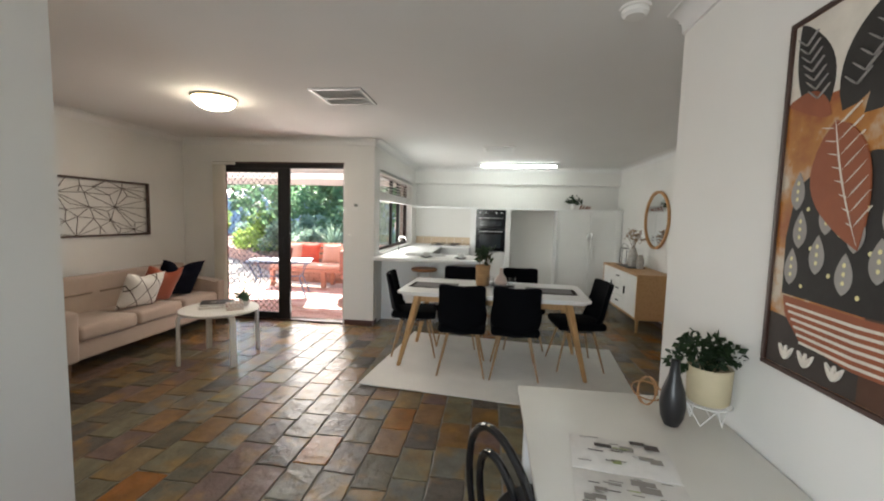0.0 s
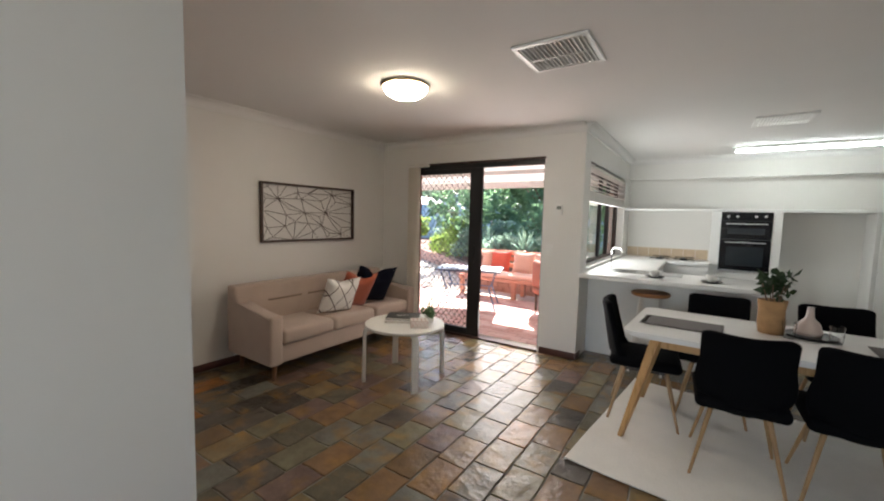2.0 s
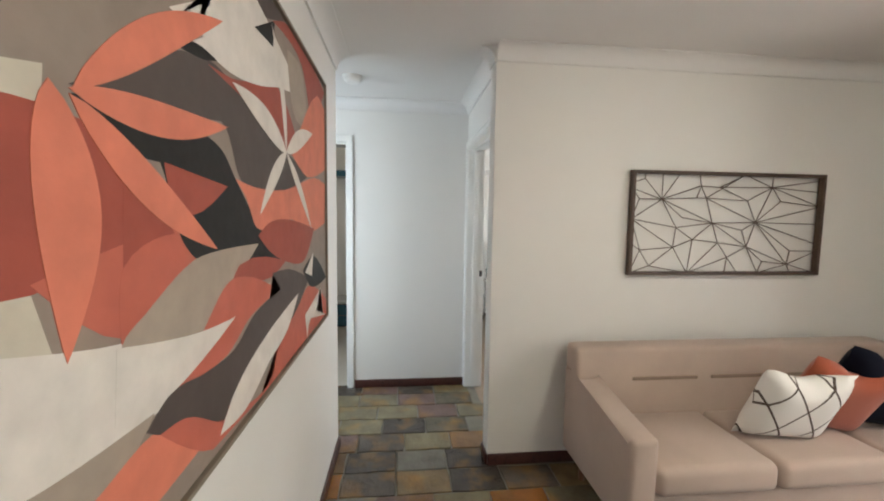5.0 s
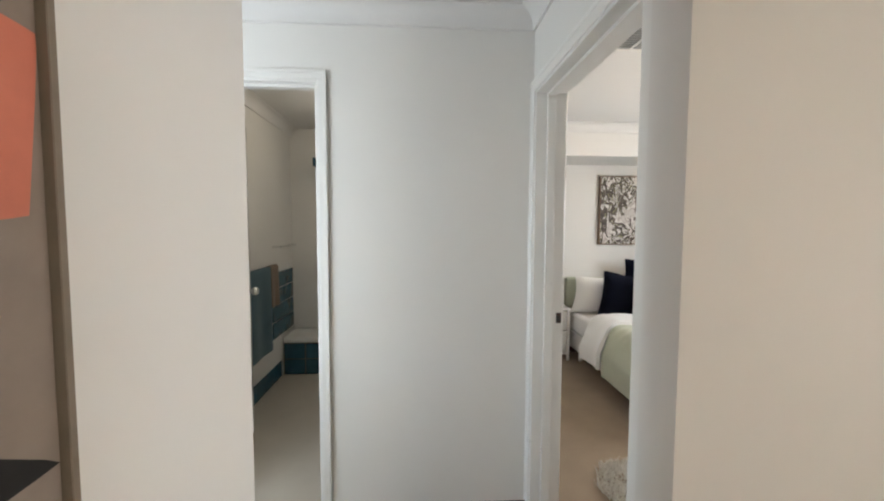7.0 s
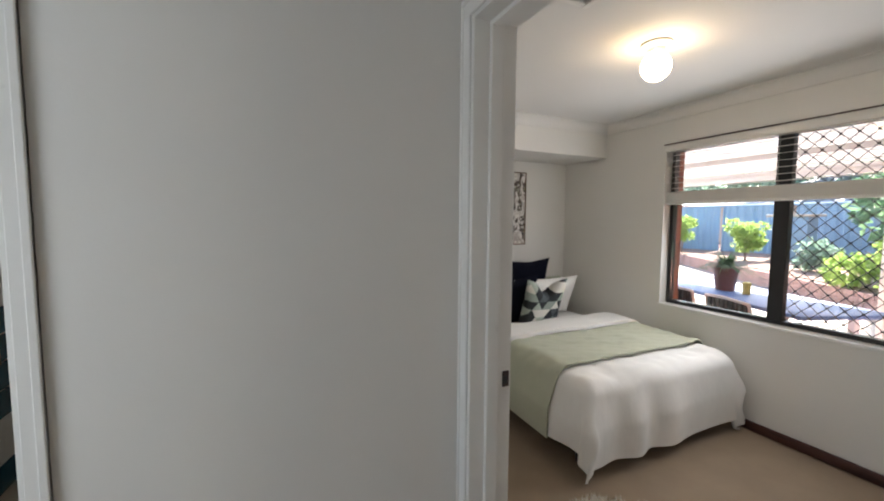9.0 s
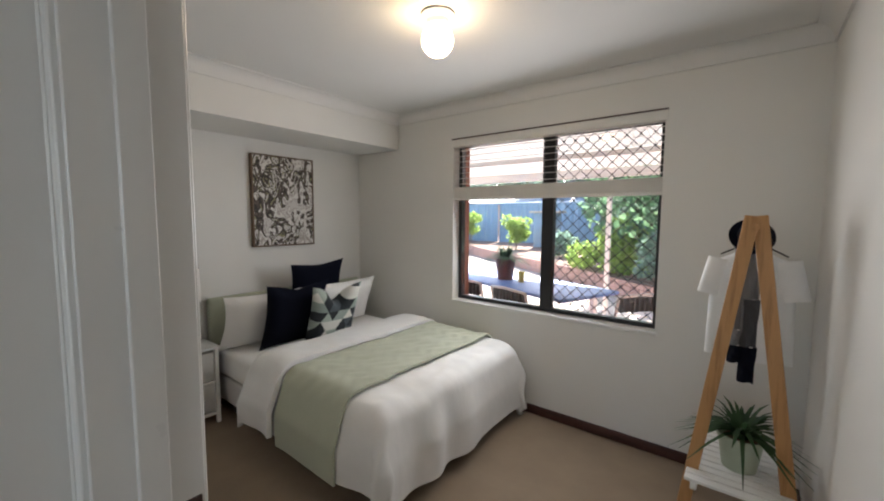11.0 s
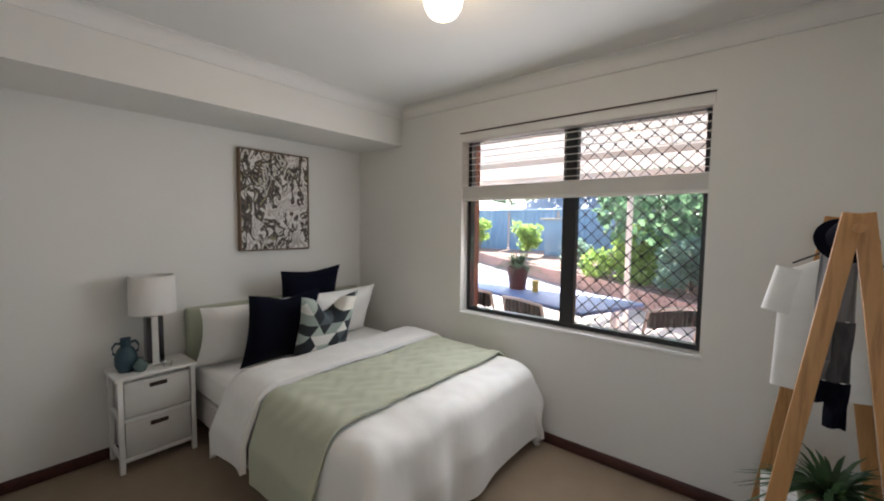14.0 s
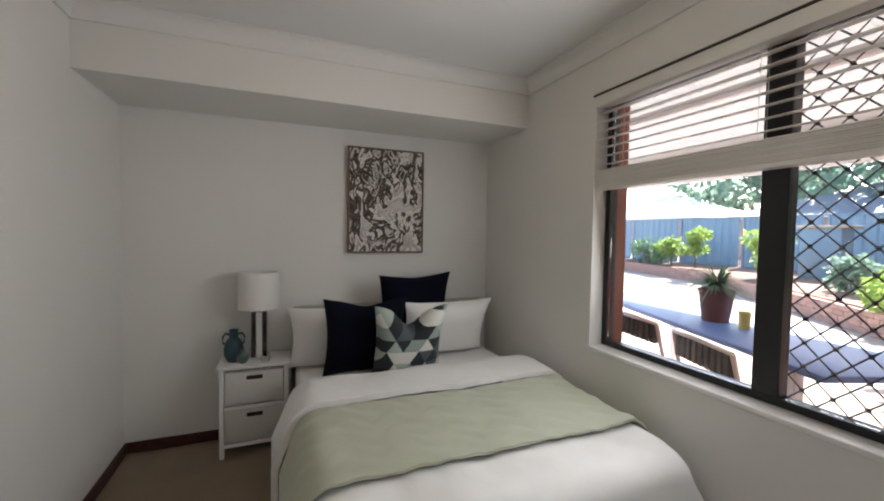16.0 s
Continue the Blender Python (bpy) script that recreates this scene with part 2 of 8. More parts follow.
M = dict(
    wall=plain("wall_paint", (0.75, 0.74, 0.712), 0.55, 0.025, 1.2, 0.12, 160.0, spec=0.3),
    ceil=plain("ceiling_paint", (0.74, 0.735, 0.72), 0.8, 0.02, 1.0, 0.1, 120.0, spec=0.2),
    gloss=plain("gloss_trim_paint", (0.76, 0.755, 0.73), 0.3, 0.03, 4.0, 0.05, 60.0),
    cab=plain("cabinet_paint", (0.77, 0.775, 0.76), 0.4, 0.025, 3.0, 0.05, 80.0),
    skirt=wood("dark_red_timber", srgb("4a2a24"), srgb("2c1613"), 0.4, "x"),
    slate=slate("slate_tile", False), slate_far=slate("slate_tile_rest", True),
    grout=plain("grout", srgb("716c60"), 0.85, 0.2, 9.0, 0.4, 200.0),
    carpet=cloth("carpet", srgb("8c7a66"), 0.16, 420.0, 0.9, 0.1),
    black=plain("black_aluminium", (0.012, 0.012, 0.014), 0.4, 0.2, 8.0),
    bronze=plain("brown_aluminium", srgb("3a241d"), 0.4, 0.2, 8.0),
    steel=plain("brushed_steel", (0.6, 0.6, 0.6), 0.28, 0.05, 20.0, metal=1.0),
    chrome=plain("chrome", (0.8, 0.8, 0.8), 0.08, 0.02, 20.0, metal=1.0),
    glass=glass("clear_glass"),
    blind=plain("blind_slat", (0.78, 0.76, 0.72), 0.45, 0.04, 6.0),
    fabric_blind=cloth("vertical_blind_cloth", srgb("dcd6ca"), 0.05, 300.0, 0.2),
    sofa=cloth("sofa_cloth", srgb("b3a194"), 0.1, 700.0, 0.5),
    navy=cloth("navy_cloth", srgb("060918"), 0.25, 500.0, 0.4, 0.0, 0.15),
    chaircloth=cloth("black_velvet", srgb("05060a"), 0.25, 500.0, 0.4, 0.0, 0.12),
    rust=cloth("rust_cloth", srgb("9a4c31"), 0.15, 500.0, 0.4),
    white_cloth=cloth("white_cloth", (0.84, 0.83, 0.81), 0.05, 500.0, 0.25),
    pale_cloth=cloth("pale_cloth", (0.66, 0.63, 0.6), 0.05, 500.0, 0.25),
    sage=cloth("sage_quilt", srgb("a9b092"), 0.08, 300.0, 0.6),
    sage_dark=cloth("sage_headboard", srgb("a3a793"), 0.08, 400.0, 0.4),
    white_lac=plain("white_lacquer", (0.8, 0.795, 0.77), 0.35, 0.03, 6.0),
    table_top=plain("white_table_top", (0.78, 0.775, 0.76), 0.3, 0.03, 5.0),
    oak=wood("oak", srgb("c39a68"), srgb("9c7444"), 0.45, "z"),
    oak_x=wood("oak_panel", srgb("bd9263"), srgb("976c40"), 0.45, "y"),
    pine=wood("pine", srgb("b98a58"), srgb("94683c"), 0.5, "z"),
    rug=cloth("woven_rug", (0.76, 0.74, 0.69), 0.08, 160.0, 0.9),
    blackpl=plain("black_ceramic", (0.012, 0.012, 0.014), 0.35, 0.1, 12.0),
    cream=plain("cream_ceramic", srgb("b5a98c"), 0.6, 0.06, 15.0, 0.2, 90.0),
    terracotta=plain("terracotta", srgb("8d4a34"), 0.75, 0.15, 10.0, 0.3, 60.0),
    brick=brickmat("paver_brick", ["dab3ab", "e0beb7", "d3a9a1", "e2c4be", "d0a39b"]),
    brick_far=brickmat("paver_brick_rest", ["dab3ab", "e0beb7", "d3a9a1", "e2c4be", "d0a39b"], True),
    housebrick=brickmat("house_brick", ["a06a52", "ab7860", "945e4a"], True),
    sand=plain("pale_paving", srgb("b5a596"), 0.85, 0.12, 2.0, 0.3, 40.0),
    soil=plain("mulch_soil", srgb("8a6c5c"), 0.95, 0.3, 6.0, 0.8, 30.0),
    fence=plain("fence_steel", srgb("7d95aa"), 0.5, 0.06, 2.0),
    roof=sheet_roof("corrugated_sheet"),
    beam=plain("beam_paint", srgb("b89a8a"), 0.5, 0.06, 4.0),
    leaf=foliage("leaf_green", (0.055, 0.12, 0.06), (0.20, 0.33, 0.18)),
    leaf_lime=foliage("leaf_lime", (0.16, 0.26, 0.05), (0.44, 0.58, 0.17)),
    leaf_grey=foliage("leaf_grey", (0.10, 0.18, 0.13), (0.30, 0.41, 0.32)),
    leaf_dark=foliage("leaf_dark", (0.008, 0.02, 0.008), (0.04, 0.075, 0.03)),
    leaf_fern=foliage("leaf_fern", (0.02, 0.05, 0.02), (0.08, 0.15, 0.06)),
    bark=plain("bark", srgb("6b5444"), 0.9, 0.3, 8.0, 0.6, 40.0),
)

# ---------------------------------------------------------------- mesh helpers
def BM():
    return bmesh.new()


def box(bm, x0, y0, z0, x1, y1, z1, r=0.0, seg=2):
    made = bmesh.ops.create_cube(bm, size=1.0, matrix=Matrix.LocRotScale(((x0 + x1) / 2, (y0 + y1) / 2, (z0 + z1) / 2), None, (abs(x1 - x0), abs(y1 - y0), abs(z1 - z0))))
    if r:
        edges = {e for v in made["verts"] for e in v.link_edges}
        bmesh.ops.bevel(bm, geom=list(edges), offset=r, segments=seg, profile=0.5, affect="EDGES", clamp_overlap=True)
    return bm


def rod(bm, a, b, r0, r1=None, seg=12, cap=True):
    """A tapered round bar from a to b."""
    a, b = Vector(a), Vector(b)
    d = b - a
    q = d.to_track_quat("Z", "Y")
    bmesh.ops.create_cone(bm, cap_ends=cap, segments=seg, radius1=r0, radius2=r0 if r1 is None else r1, depth=d.length, matrix=Matrix.LocRotScale((a + b) / 2, q, None))
    return bm


def tube(bm, pts, r, seg=8, closed=False, cap=True):
    """A round wire along points."""
    pts = [Vector(p) for p in pts]
    n = len(pts)
    rings = []
    up = Vector((0, 0, 1))
    for i, p in enumerate(pts):
        a = pts[(i - 1) % n] if closed or i else pts[i]
        b = pts[(i + 1) % n] if closed or i < n - 1 else pts[i]
        t = (b - a).normalized()
        u = t.cross(up)
        if u.length < 0.1:
            u = t.cross(Vector((1, 0, 0)))
        u.normalize()
        w = u.cross(t)
        rings.append([bm.verts.new(p + r * (math.cos(k * 2 * math.pi / seg) * u + math.sin(k * 2 * math.pi / seg) * w)) for k in range(seg)])
    for i in range(n if closed else n - 1):
        A, B = rings[i], rings[(i + 1) % n]
        for k in range(seg):
            bm.faces.new((A[k], A[(k + 1) % seg], B[(k + 1) % seg], B[k]))
    if cap and not closed:
        bm.faces.new(rings[0])
        bm.faces.new(rings[-1])
    return bm


def lathe(bm, profile, seg=28, at=(0, 0, 0)):
    """Turn a list of (radius, height) round z."""
    x, y, z = at
    rings = [[bm.verts.new((x + max(r, 1e-4) * math.cos(k * 2 * math.pi / seg), y + max(r, 1e-4) * math.sin(k * 2 * math.pi / seg), z + h)) for k in range(seg)] for r, h in profile]
    for A, B in zip(rings, rings[1:]):
        for k in range(seg):
            bm.faces.new((A[k], A[(k + 1) % seg], B[(k + 1) % seg], B[k]))
    bm.faces.new(rings[0][::-1])
    bm.faces.new(rings[-1])
    return bm


def grid(bm, nx, ny, f):
    """A sheet from f(u, v), u and v from 0 to 1."""
    V = [[bm.verts.new(f(i / nx, j / ny)) for j in range(ny + 1)] for i in range(nx + 1)]
    for i in range(nx):
        for j in range(ny):
            bm.faces.new((V[i][j], V[i + 1][j], V[i + 1][j + 1], V[i][j + 1]))
    return bm


def thicken(bm, t):
    bm.normal_update()
    bmesh.ops.solidify(bm, geom=list(bm.faces), thickness=t)
    return bm


def prism(bm, outline, a, b, axis):
    """Extrude a flat outline of (u, v) from a to b along an axis (u, v the other two in order)."""
    def at(u, v, w):
        return {"x": (w, u, v), "y": (u, w, v), "z": (u, v, w)}[axis]
    A = [bm.verts.new(at(u, v, a)) for u, v in outline]
    B = [bm.verts.new(at(u, v, b)) for u, v in outline]
    n = len(A)
    for i in range(n):
        bm.faces.new((A[i], A[(i + 1) % n], B[(i + 1) % n], B[i]))
    bm.faces.new(A[::-1])
    bm.faces.new(B)
    return bm


def mesh(name, bm, material, smooth=None):
    bmesh.ops.recalc_face_normals(bm, faces=bm.faces)
    me = bpy.data.meshes.new(name)
    bm.to_mesh(me)
    bm.free()
    me.materials.append(material)
    if smooth is not None:
        for p in me.polygons:
            p.use_smooth = True
        me.set_sharp_from_angle(angle=radians(smooth))
    return me


def part(name, bm, material, parent, label="", smooth=35):
    ob = new(name, mesh(name, bm, material, smooth))
    ob.parent = parent
    if label:
        tagged(ob, label)
    return ob


def thing(name, label, category, at=(0, 0, 0), turn=0.0, group=""):
    ob = new(name)
    ob.empty_display_size = 0.1
    ob.matrix_world = pose(*at, 0, 0, turn)
    return tagged(ob, label, category, group)


def solo(name, bm, material, label, category, at=(0, 0, 0), turn=0.0, group="", smooth=35):
    """A thing that is one mesh."""
    ob = new(name, mesh(name, bm, material, smooth))
    ob.matrix_world = pose(*at, 0, 0, turn)
    return tagged(ob, label, category, group)


def setting(name, bm, material, label, category="", smooth=None):
    ob = new(name, mesh(name, bm, material, smooth))
    return tagged(ob, label, category or name.split("_")[0], kind="structure")


# ---------------------------------------------------------------- structure
ZC = 2.42            # ceiling
X_SOFA = -4.14       # wall behind the sofa
Y_OUT = 5.165        # inner face of the outer wall
X_END, Y_HALL, Y_NIB = -5.29, 2.555, 2.515
X_BED, Y_BED = -7.78, 2.69
X_KW, X_E, Y_KN = -1.465, 2.42, 8.1
Y_PAINT, X_ENTRY = 1.60, -1.71
X_ART, Y_ART = 0.90, 2.24
DOOR_X0, DOOR_X1 = -5.235, -4.37
BATH_Y0, BATH_Y1 = 0.84, 1.545
SD_X0, SD_X1 = -3.66, -1.875
WX0, WX1, WZ0, WZ1 = -6.56, -4.985, 0.778, 2.13
KW_Y0, KW_Y1, KW_Z0, KW_Z1 = 5.42, 7.62, 0.95, 2.05


def wall(name, label, x0, y0, x1, y1, holes=(), along="x", material=None, top=ZC):
    """A wall box with holes (from, to, low, high) along its run."""
    bm = BM()
    a0, a1 = (x0, x1) if along == "x" else (y0, y1)

    def piece(a, b, lo, hi):
        if b - a > 1e-4 and hi - lo > 1e-4:
            box(bm, *((a, y0, lo, b, y1, hi) if along == "x" else (x0, a, lo, x1, b, hi)))
    at = a0
    for f, t, lo, hi in sorted(holes):
        piece(at, f, 0, top)
        piece(f, t, 0, lo)
        piece(f, t, hi, top)
        at = t
    piece(at, a1, 0, top)
    return setting(name, bm, material or M["wall"], label, "wall")


PLASTER = "warm white painted plaster wall"
wall("wall_north", "white painted outer wall with sliding door and window", -8.0, Y_OUT, X_KW - 0.23, Y_OUT + 0.11, [(SD_X0, SD_X1, 0, 2.10), (WX0, WX1, WZ0, WZ1)])
wall("wall_pier", "white painted end of wall beside the sliding door", X_KW - 0.23, Y_OUT, X_KW, Y_OUT + 0.23)
wall("wall_sofa", PLASTER + " behind the sofa", X_SOFA - 0.13, Y_NIB, X_SOFA, Y_OUT)
wall("wall_hall_north", PLASTER + " with the bedroom doorway", X_BED, Y_HALL, X_SOFA - 0.13, Y_BED, [(DOOR_X0 - 0.018, DOOR_X1 + 0.018, 0, 2.058)])
wall("wall_hall_end", PLASTER + " with the bathroom doorway", X_END - 0.11, -1.8, X_END, Y_HALL, [(BATH_Y0 - 0.018, BATH_Y1 + 0.018, 0, 2.1)], "y")
wall("wall_bed_head", PLASTER + " behind the bed", X_BED - 0.22, Y_HALL, X_BED, Y_OUT, along="y")
wall("wall_painting", PLASTER + " that carries a large canvas", -4.41, 1.48, X_ENTRY, Y_PAINT)
wall("wall_entry_west", PLASTER + " of the entry", X_ENTRY - 0.12, -1.8, X_ENTRY, 1.48, along="y")
# the opening is invented, only to hold the added passage lamp
wall("wall_passage_east", PLASTER + " of the passage with an invented opening for a fill lamp", -4.41, -1.8, -4.29, 1.48, [(-0.15, 0.85, 0.85, 2.05)], "y")
wall("wall_desk", PLASTER + " beside the desk", X_ART, -1.8, X_ART + 0.12, Y_ART, along="y")
wall("wall_dining_south", PLASTER + " of the dining area", X_ART + 0.12, Y_ART - 0.12, X_E, Y_ART)
wall("wall_east", PLASTER + " behind the sideboard", X_E, Y_ART - 0.12, X_E + 0.14, Y_KN + 0.2, along="y")
wall("wall_kitchen_north", PLASTER + " behind the kitchen", X_KW - 0.23, Y_KN, X_E, Y_KN + 0.2)
wall("wall_kitchen_west", PLASTER + " with the kitchen window", X_KW - 0.11, Y_OUT + 0.23, X_KW, Y_KN, [(KW_Y0, KW_Y1, KW_Z0, KW_Z1)], "y")
# both openings are invented; the first holds the added entry lamp
wall("wall_south", PLASTER + " with invented unseen openings", X_END - 0.11, -1.95, X_ART + 0.12, -1.8, [(-1.6, -0.2, 0.85, 2.1), (-5.2, -4.5, 0.9, 2.1)])
# brick outer skins
wall("wall_brick_north", "red brick outer wall of the house", -8.0, Y_OUT + 0.11, X_KW - 0.23, Y_OUT + 0.23, [(SD_X0, SD_X1, 0, 2.10), (WX0 + 0.012, WX1 - 0.012, WZ0 - 0.02, WZ1)], material=M["housebrick"], top=2.6)
wall("wall_brick_west", "red brick outer wall of the kitchen", X_KW - 0.23, Y_OUT + 0.23, X_KW - 0.11, Y_KN + 0.2, [(KW_Y0, KW_Y1, KW_Z0, KW_Z1)], "y", material=M["housebrick"], top=2.6)
# bathroom shell
wall("wall_bath_south", "cream painted bathroom wall", -7.6, 0.55, X_END - 0.11, 0.70)
wall("wall_bath_west", "cream painted bathroom wall end", -7.7, 0.55, -7.6, Y_HALL, along="y")

bm = BM()
box(bm, -8.0, -1.95, ZC, 2.56, Y_OUT + 0.23, ZC + 0.12)
box(bm, X_KW - 0.23, Y_OUT + 0.23, ZC, 2.56, Y_KN + 0.2, ZC + 0.12)
setting("ceiling", bm, M["ceil"], "flat white painted plasterboard ceiling", "ceiling")
bm = BM()
box(bm, X_BED, Y_BED, 2.117, -7.205, Y_OUT, ZC)
setting("bulkhead", bm, M["wall"], "white painted bulkhead above the bed head", "bulkhead")
bm = BM()
box(bm, X_KW, 7.963, 2.11, X_E, Y_KN, ZC)
setting("kitchen_bulkhead", bm, M["wall"], "white painted bulkhead above the kitchen cupboards", "bulkhead")

# floors
bm = BM()
box(bm, X_END - 0.11, -1.95, -0.1, 2.56, Y_OUT + 0.23, -0.007)
box(bm, X_KW - 0.23, Y_OUT + 0.23, -0.1, 2.56, Y_KN + 0.2, -0.012)
floor_slate = setting("floor_slate", bm, M["grout"], "grey mortar bed of the slate floor", "floor")
bm = BM()
box(bm, -8.0, 2.64, -0.1, X_SOFA - 0.05, Y_OUT + 0.05, -0.004)
setting("floor_carpet", bm, M["carpet"], "beige cut pile carpet of the bedroom", "carpet")
bm = BM()
box(bm, -7.7, 0.55, -0.1, X_END - 0.03, 2.64, -0.003)
setting("floor_bathroom", bm, plain("bathroom_tile", srgb("b9b2a6"), 0.4, 0.06, 3.0), "pale grey bathroom floor tiles", "floor")


# cornices: a coved strip along each wall, skirtings below
def cornice(name, a, b, inward, drop=0.075, z=ZC):
    (x0, y0), (x1, y1), (nx, ny) = a, b, inward
    prof = [(0.0, z - drop - 0.008), (0.012, z - drop - 0.008), (0.012, z - drop)]
    for k in range(7):
        t = k / 6 * math.pi / 2
        prof.append((0.012 + drop * (1 - math.cos(t)) * 0.85, z - drop + drop * math.sin(t) * 0.9))
    prof += [(0.012 + drop * 0.95, z - drop * 0.1), (0.012 + drop * 0.95, z - 0.001), (0.0, z - 0.001)]
    bm = BM()
    A = [bm.verts.new((x0 + nx * d, y0 + ny * d, h)) for d, h in prof]
    B = [bm.verts.new((x1 + nx * d, y1 + ny * d, h)) for d, h in prof]
    n = len(A)
    for i in range(n):
        bm.faces.new((A[i], A[(i + 1) % n], B[(i + 1) % n], B[i]))
    bm.faces.new(A[::-1])
    bm.faces.new(B)
    return setting(name, bm, M["ceil"], "white coved plaster cornice", "cornice", 40)


def skirting(name, a, b, inward, h=0.068, th=0.014):
    (x0, y0), (x1, y1), (nx, ny) = a, b, inward
    bm = BM()
    box(bm, min(x0, x1, x0 + nx * th, x1 + nx * th), min(y0, y1, y0 + ny * th, y1 + ny * th), 0.0, max(x0, x1, x0 + nx * th, x1 + nx * th), max(y0, y1, y0 + ny * th, y1 + ny * th), h, 0.004, 2)
    return setting(name, bm, M["skirt"], "dark red-brown stained timber skirting board", "skirting", 40)


RUNS = [  # from, to, inward, cornice, skirting
    ((X_SOFA, Y_NIB), (X_SOFA, Y_OUT), (1, 0), 1, 1),
    ((X_SOFA - 0.13, Y_NIB), (X_SOFA, Y_NIB), (0, -1), 1, 1),
    ((X_SOFA, Y_OUT), (X_KW, Y_OUT), (0, -1), 1, 0),
    ((X_SOFA, Y_OUT), (SD_X0 - 0.02, Y_OUT), (0, -1), 0, 1),
    ((SD_X1 + 0.02, Y_OUT), (X_KW, Y_OUT), (0, -1), 0, 1),
    ((X_KW, Y_OUT), (X_KW, Y_KN - 0.137), (1, 0), 1, 0),
    ((X_KW, Y_OUT), (X_KW, 5.3), (1, 0), 0, 1),
    ((X_E, Y_ART), (X_E, Y_KN - 0.137), (-1, 0), 1, 0),
    ((X_E, Y_ART), (X_E, 7.68), (-1, 0), 0, 1),
    ((X_KW, 7.963), (X_E, 7.963), (0, -1), 1, 0),
    ((X_ART, -1.8), (X_ART, Y_ART), (-1, 0), 1, 1),
    ((X_ART, Y_ART), (X_E, Y_ART), (0, 1), 1, 1),
    ((-4.41, Y_PAINT), (X_ENTRY, Y_PAINT), (0, 1), 1, 1),
    ((X_ENTRY, -1.8), (X_ENTRY, Y_PAINT), (1, 0), 1, 1),
    ((-4.41, -1.8), (-4.41, Y_PAINT), (-1, 0), 1, 1),
    ((X_END, -1.8), (X_END, Y_HALL), (1, 0), 1, 0),
    ((X_END, BATH_Y1 + 0.06), (X_END, Y_HALL), (1, 0), 0, 1),
    ((X_END, -1.8), (X_END, BATH_Y0 - 0.06), (1, 0), 0, 1),
    ((X_END, Y_HALL), (X_SOFA - 0.13, Y_HALL), (0, -1), 1, 0),
    ((DOOR_X1 + 0.065, Y_HALL), (X_SOFA - 0.13, Y_HALL), (0, -1), 0, 1),
    ((-7.205, Y_BED), (-7.205, Y_OUT), (1, 0), 1, 0),
    ((X_BED, Y_BED), (X_BED, Y_OUT), (1, 0), 0, 1),
    ((-7.205, Y_OUT), (X_SOFA - 0.13, Y_OUT), (0, -1), 1, 0),
    ((X_BED, Y_OUT), (X_SOFA - 0.13, Y_OUT), (0, -1), 0, 1),
    ((-7.205, Y_BED), (X_SOFA - 0.13, Y_BED), (0, 1), 1, 0),
    ((X_BED, Y_BED), (DOOR_X0 - 0.06, Y_BED), (0, 1), 0, 1),
    ((X_SOFA - 0.13, Y_BED), (X_SOFA - 0.13, Y_OUT), (-1, 0), 1, 1),
    ((-7.6, 0.70), (X_END - 0.11, 0.70), (0, 1), 1, 0),
]
for i, (a, b, n, c, s) in enumerate(RUNS):
    if c:
        cornice(f"cornice_{i}", a, b, n)
    if s:
        skirting(f"baseboard_{i}", a, b, n)

# ---------------------------------------------------------------- doors and windows
def opening(name, label, category):
    ob = new(name)
    return tagged(ob, label, category, kind="structure")


def architrave(bm, a0, a1, face, out, top, along, wide=0.052):
    """Stepped casing round an opening: flat board with a raised outer bead."""
    for w0, w1, th in ((0.0, wide, 0.012), (wide - 0.016, wide, 0.016)):
        lo, hi = (face, face + out * th) if out > 0 else (face + out * th, face)
        for p, q, z0, z1 in ((a0 - w1, a0 - w0, 0, top + w0), (a1 + w0, a1 + w1, 0, top + w0), (a0 - w1, a1 + w1, top + w0, top + w1)):
            box(bm, *((p, lo, z0, q, hi, z1) if along == "x" else (lo, p, z0, hi, q, z1)), 0.002, 1)
    return bm


def lining(bm, a0, a1, f0, f1, top, along):
    """Jamb boards and head with a stop bead."""
    th = 0.018
    mid = (f0 + f1) / 2
    for lo, hi, extra in ((f0, f1, 0.0), (mid - 0.02, mid + 0.02, 0.012)):
        t = th + extra
        for p, q, z0, z1 in ((a0, a0 + t, 0, top), (a1 - t, a1, 0, top), (a0 + t, a1 - t, top - t, top)):
            box(bm, *((p, lo, z0, q, hi, z1) if along == "x" else (lo, p, z0, hi, q, z1)), 0.0015, 1)
    return bm


d1 = opening("door_1", "white gloss painted bedroom door frame, open", "door frame")
part("jamb", lining(BM(), DOOR_X0 - 0.018, DOOR_X1 + 0.018, Y_HALL - 0.004, Y_BED + 0.004, 2.058, "x"), M["gloss"], d1)
part("architrave", architrave(BM(), DOOR_X0 - 0.012, DOOR_X1 + 0.012, Y_HALL, -1, 2.052, "x"), M["gloss"], d1)
part("architrave", architrave(BM(), DOOR_X0 - 0.012, DOOR_X1 + 0.012, Y_BED, 1, 2.052, "x"), M["gloss"], d1)
bm = box(BM(), DOOR_X0 - 0.001, 2.664, 0.975, DOOR_X0 + 0.0025, 2.688, 1.025, 0.001, 1)
sp = part("strike_plate", bm, M["bronze"], d1, "dark bronze strike plate")
part("latch_lip", box(BM(), DOOR_X0 + 0.0026, 2.664, 0.985, DOOR_X0 + 0.004, 2.68, 1.01), M["black"], sp)

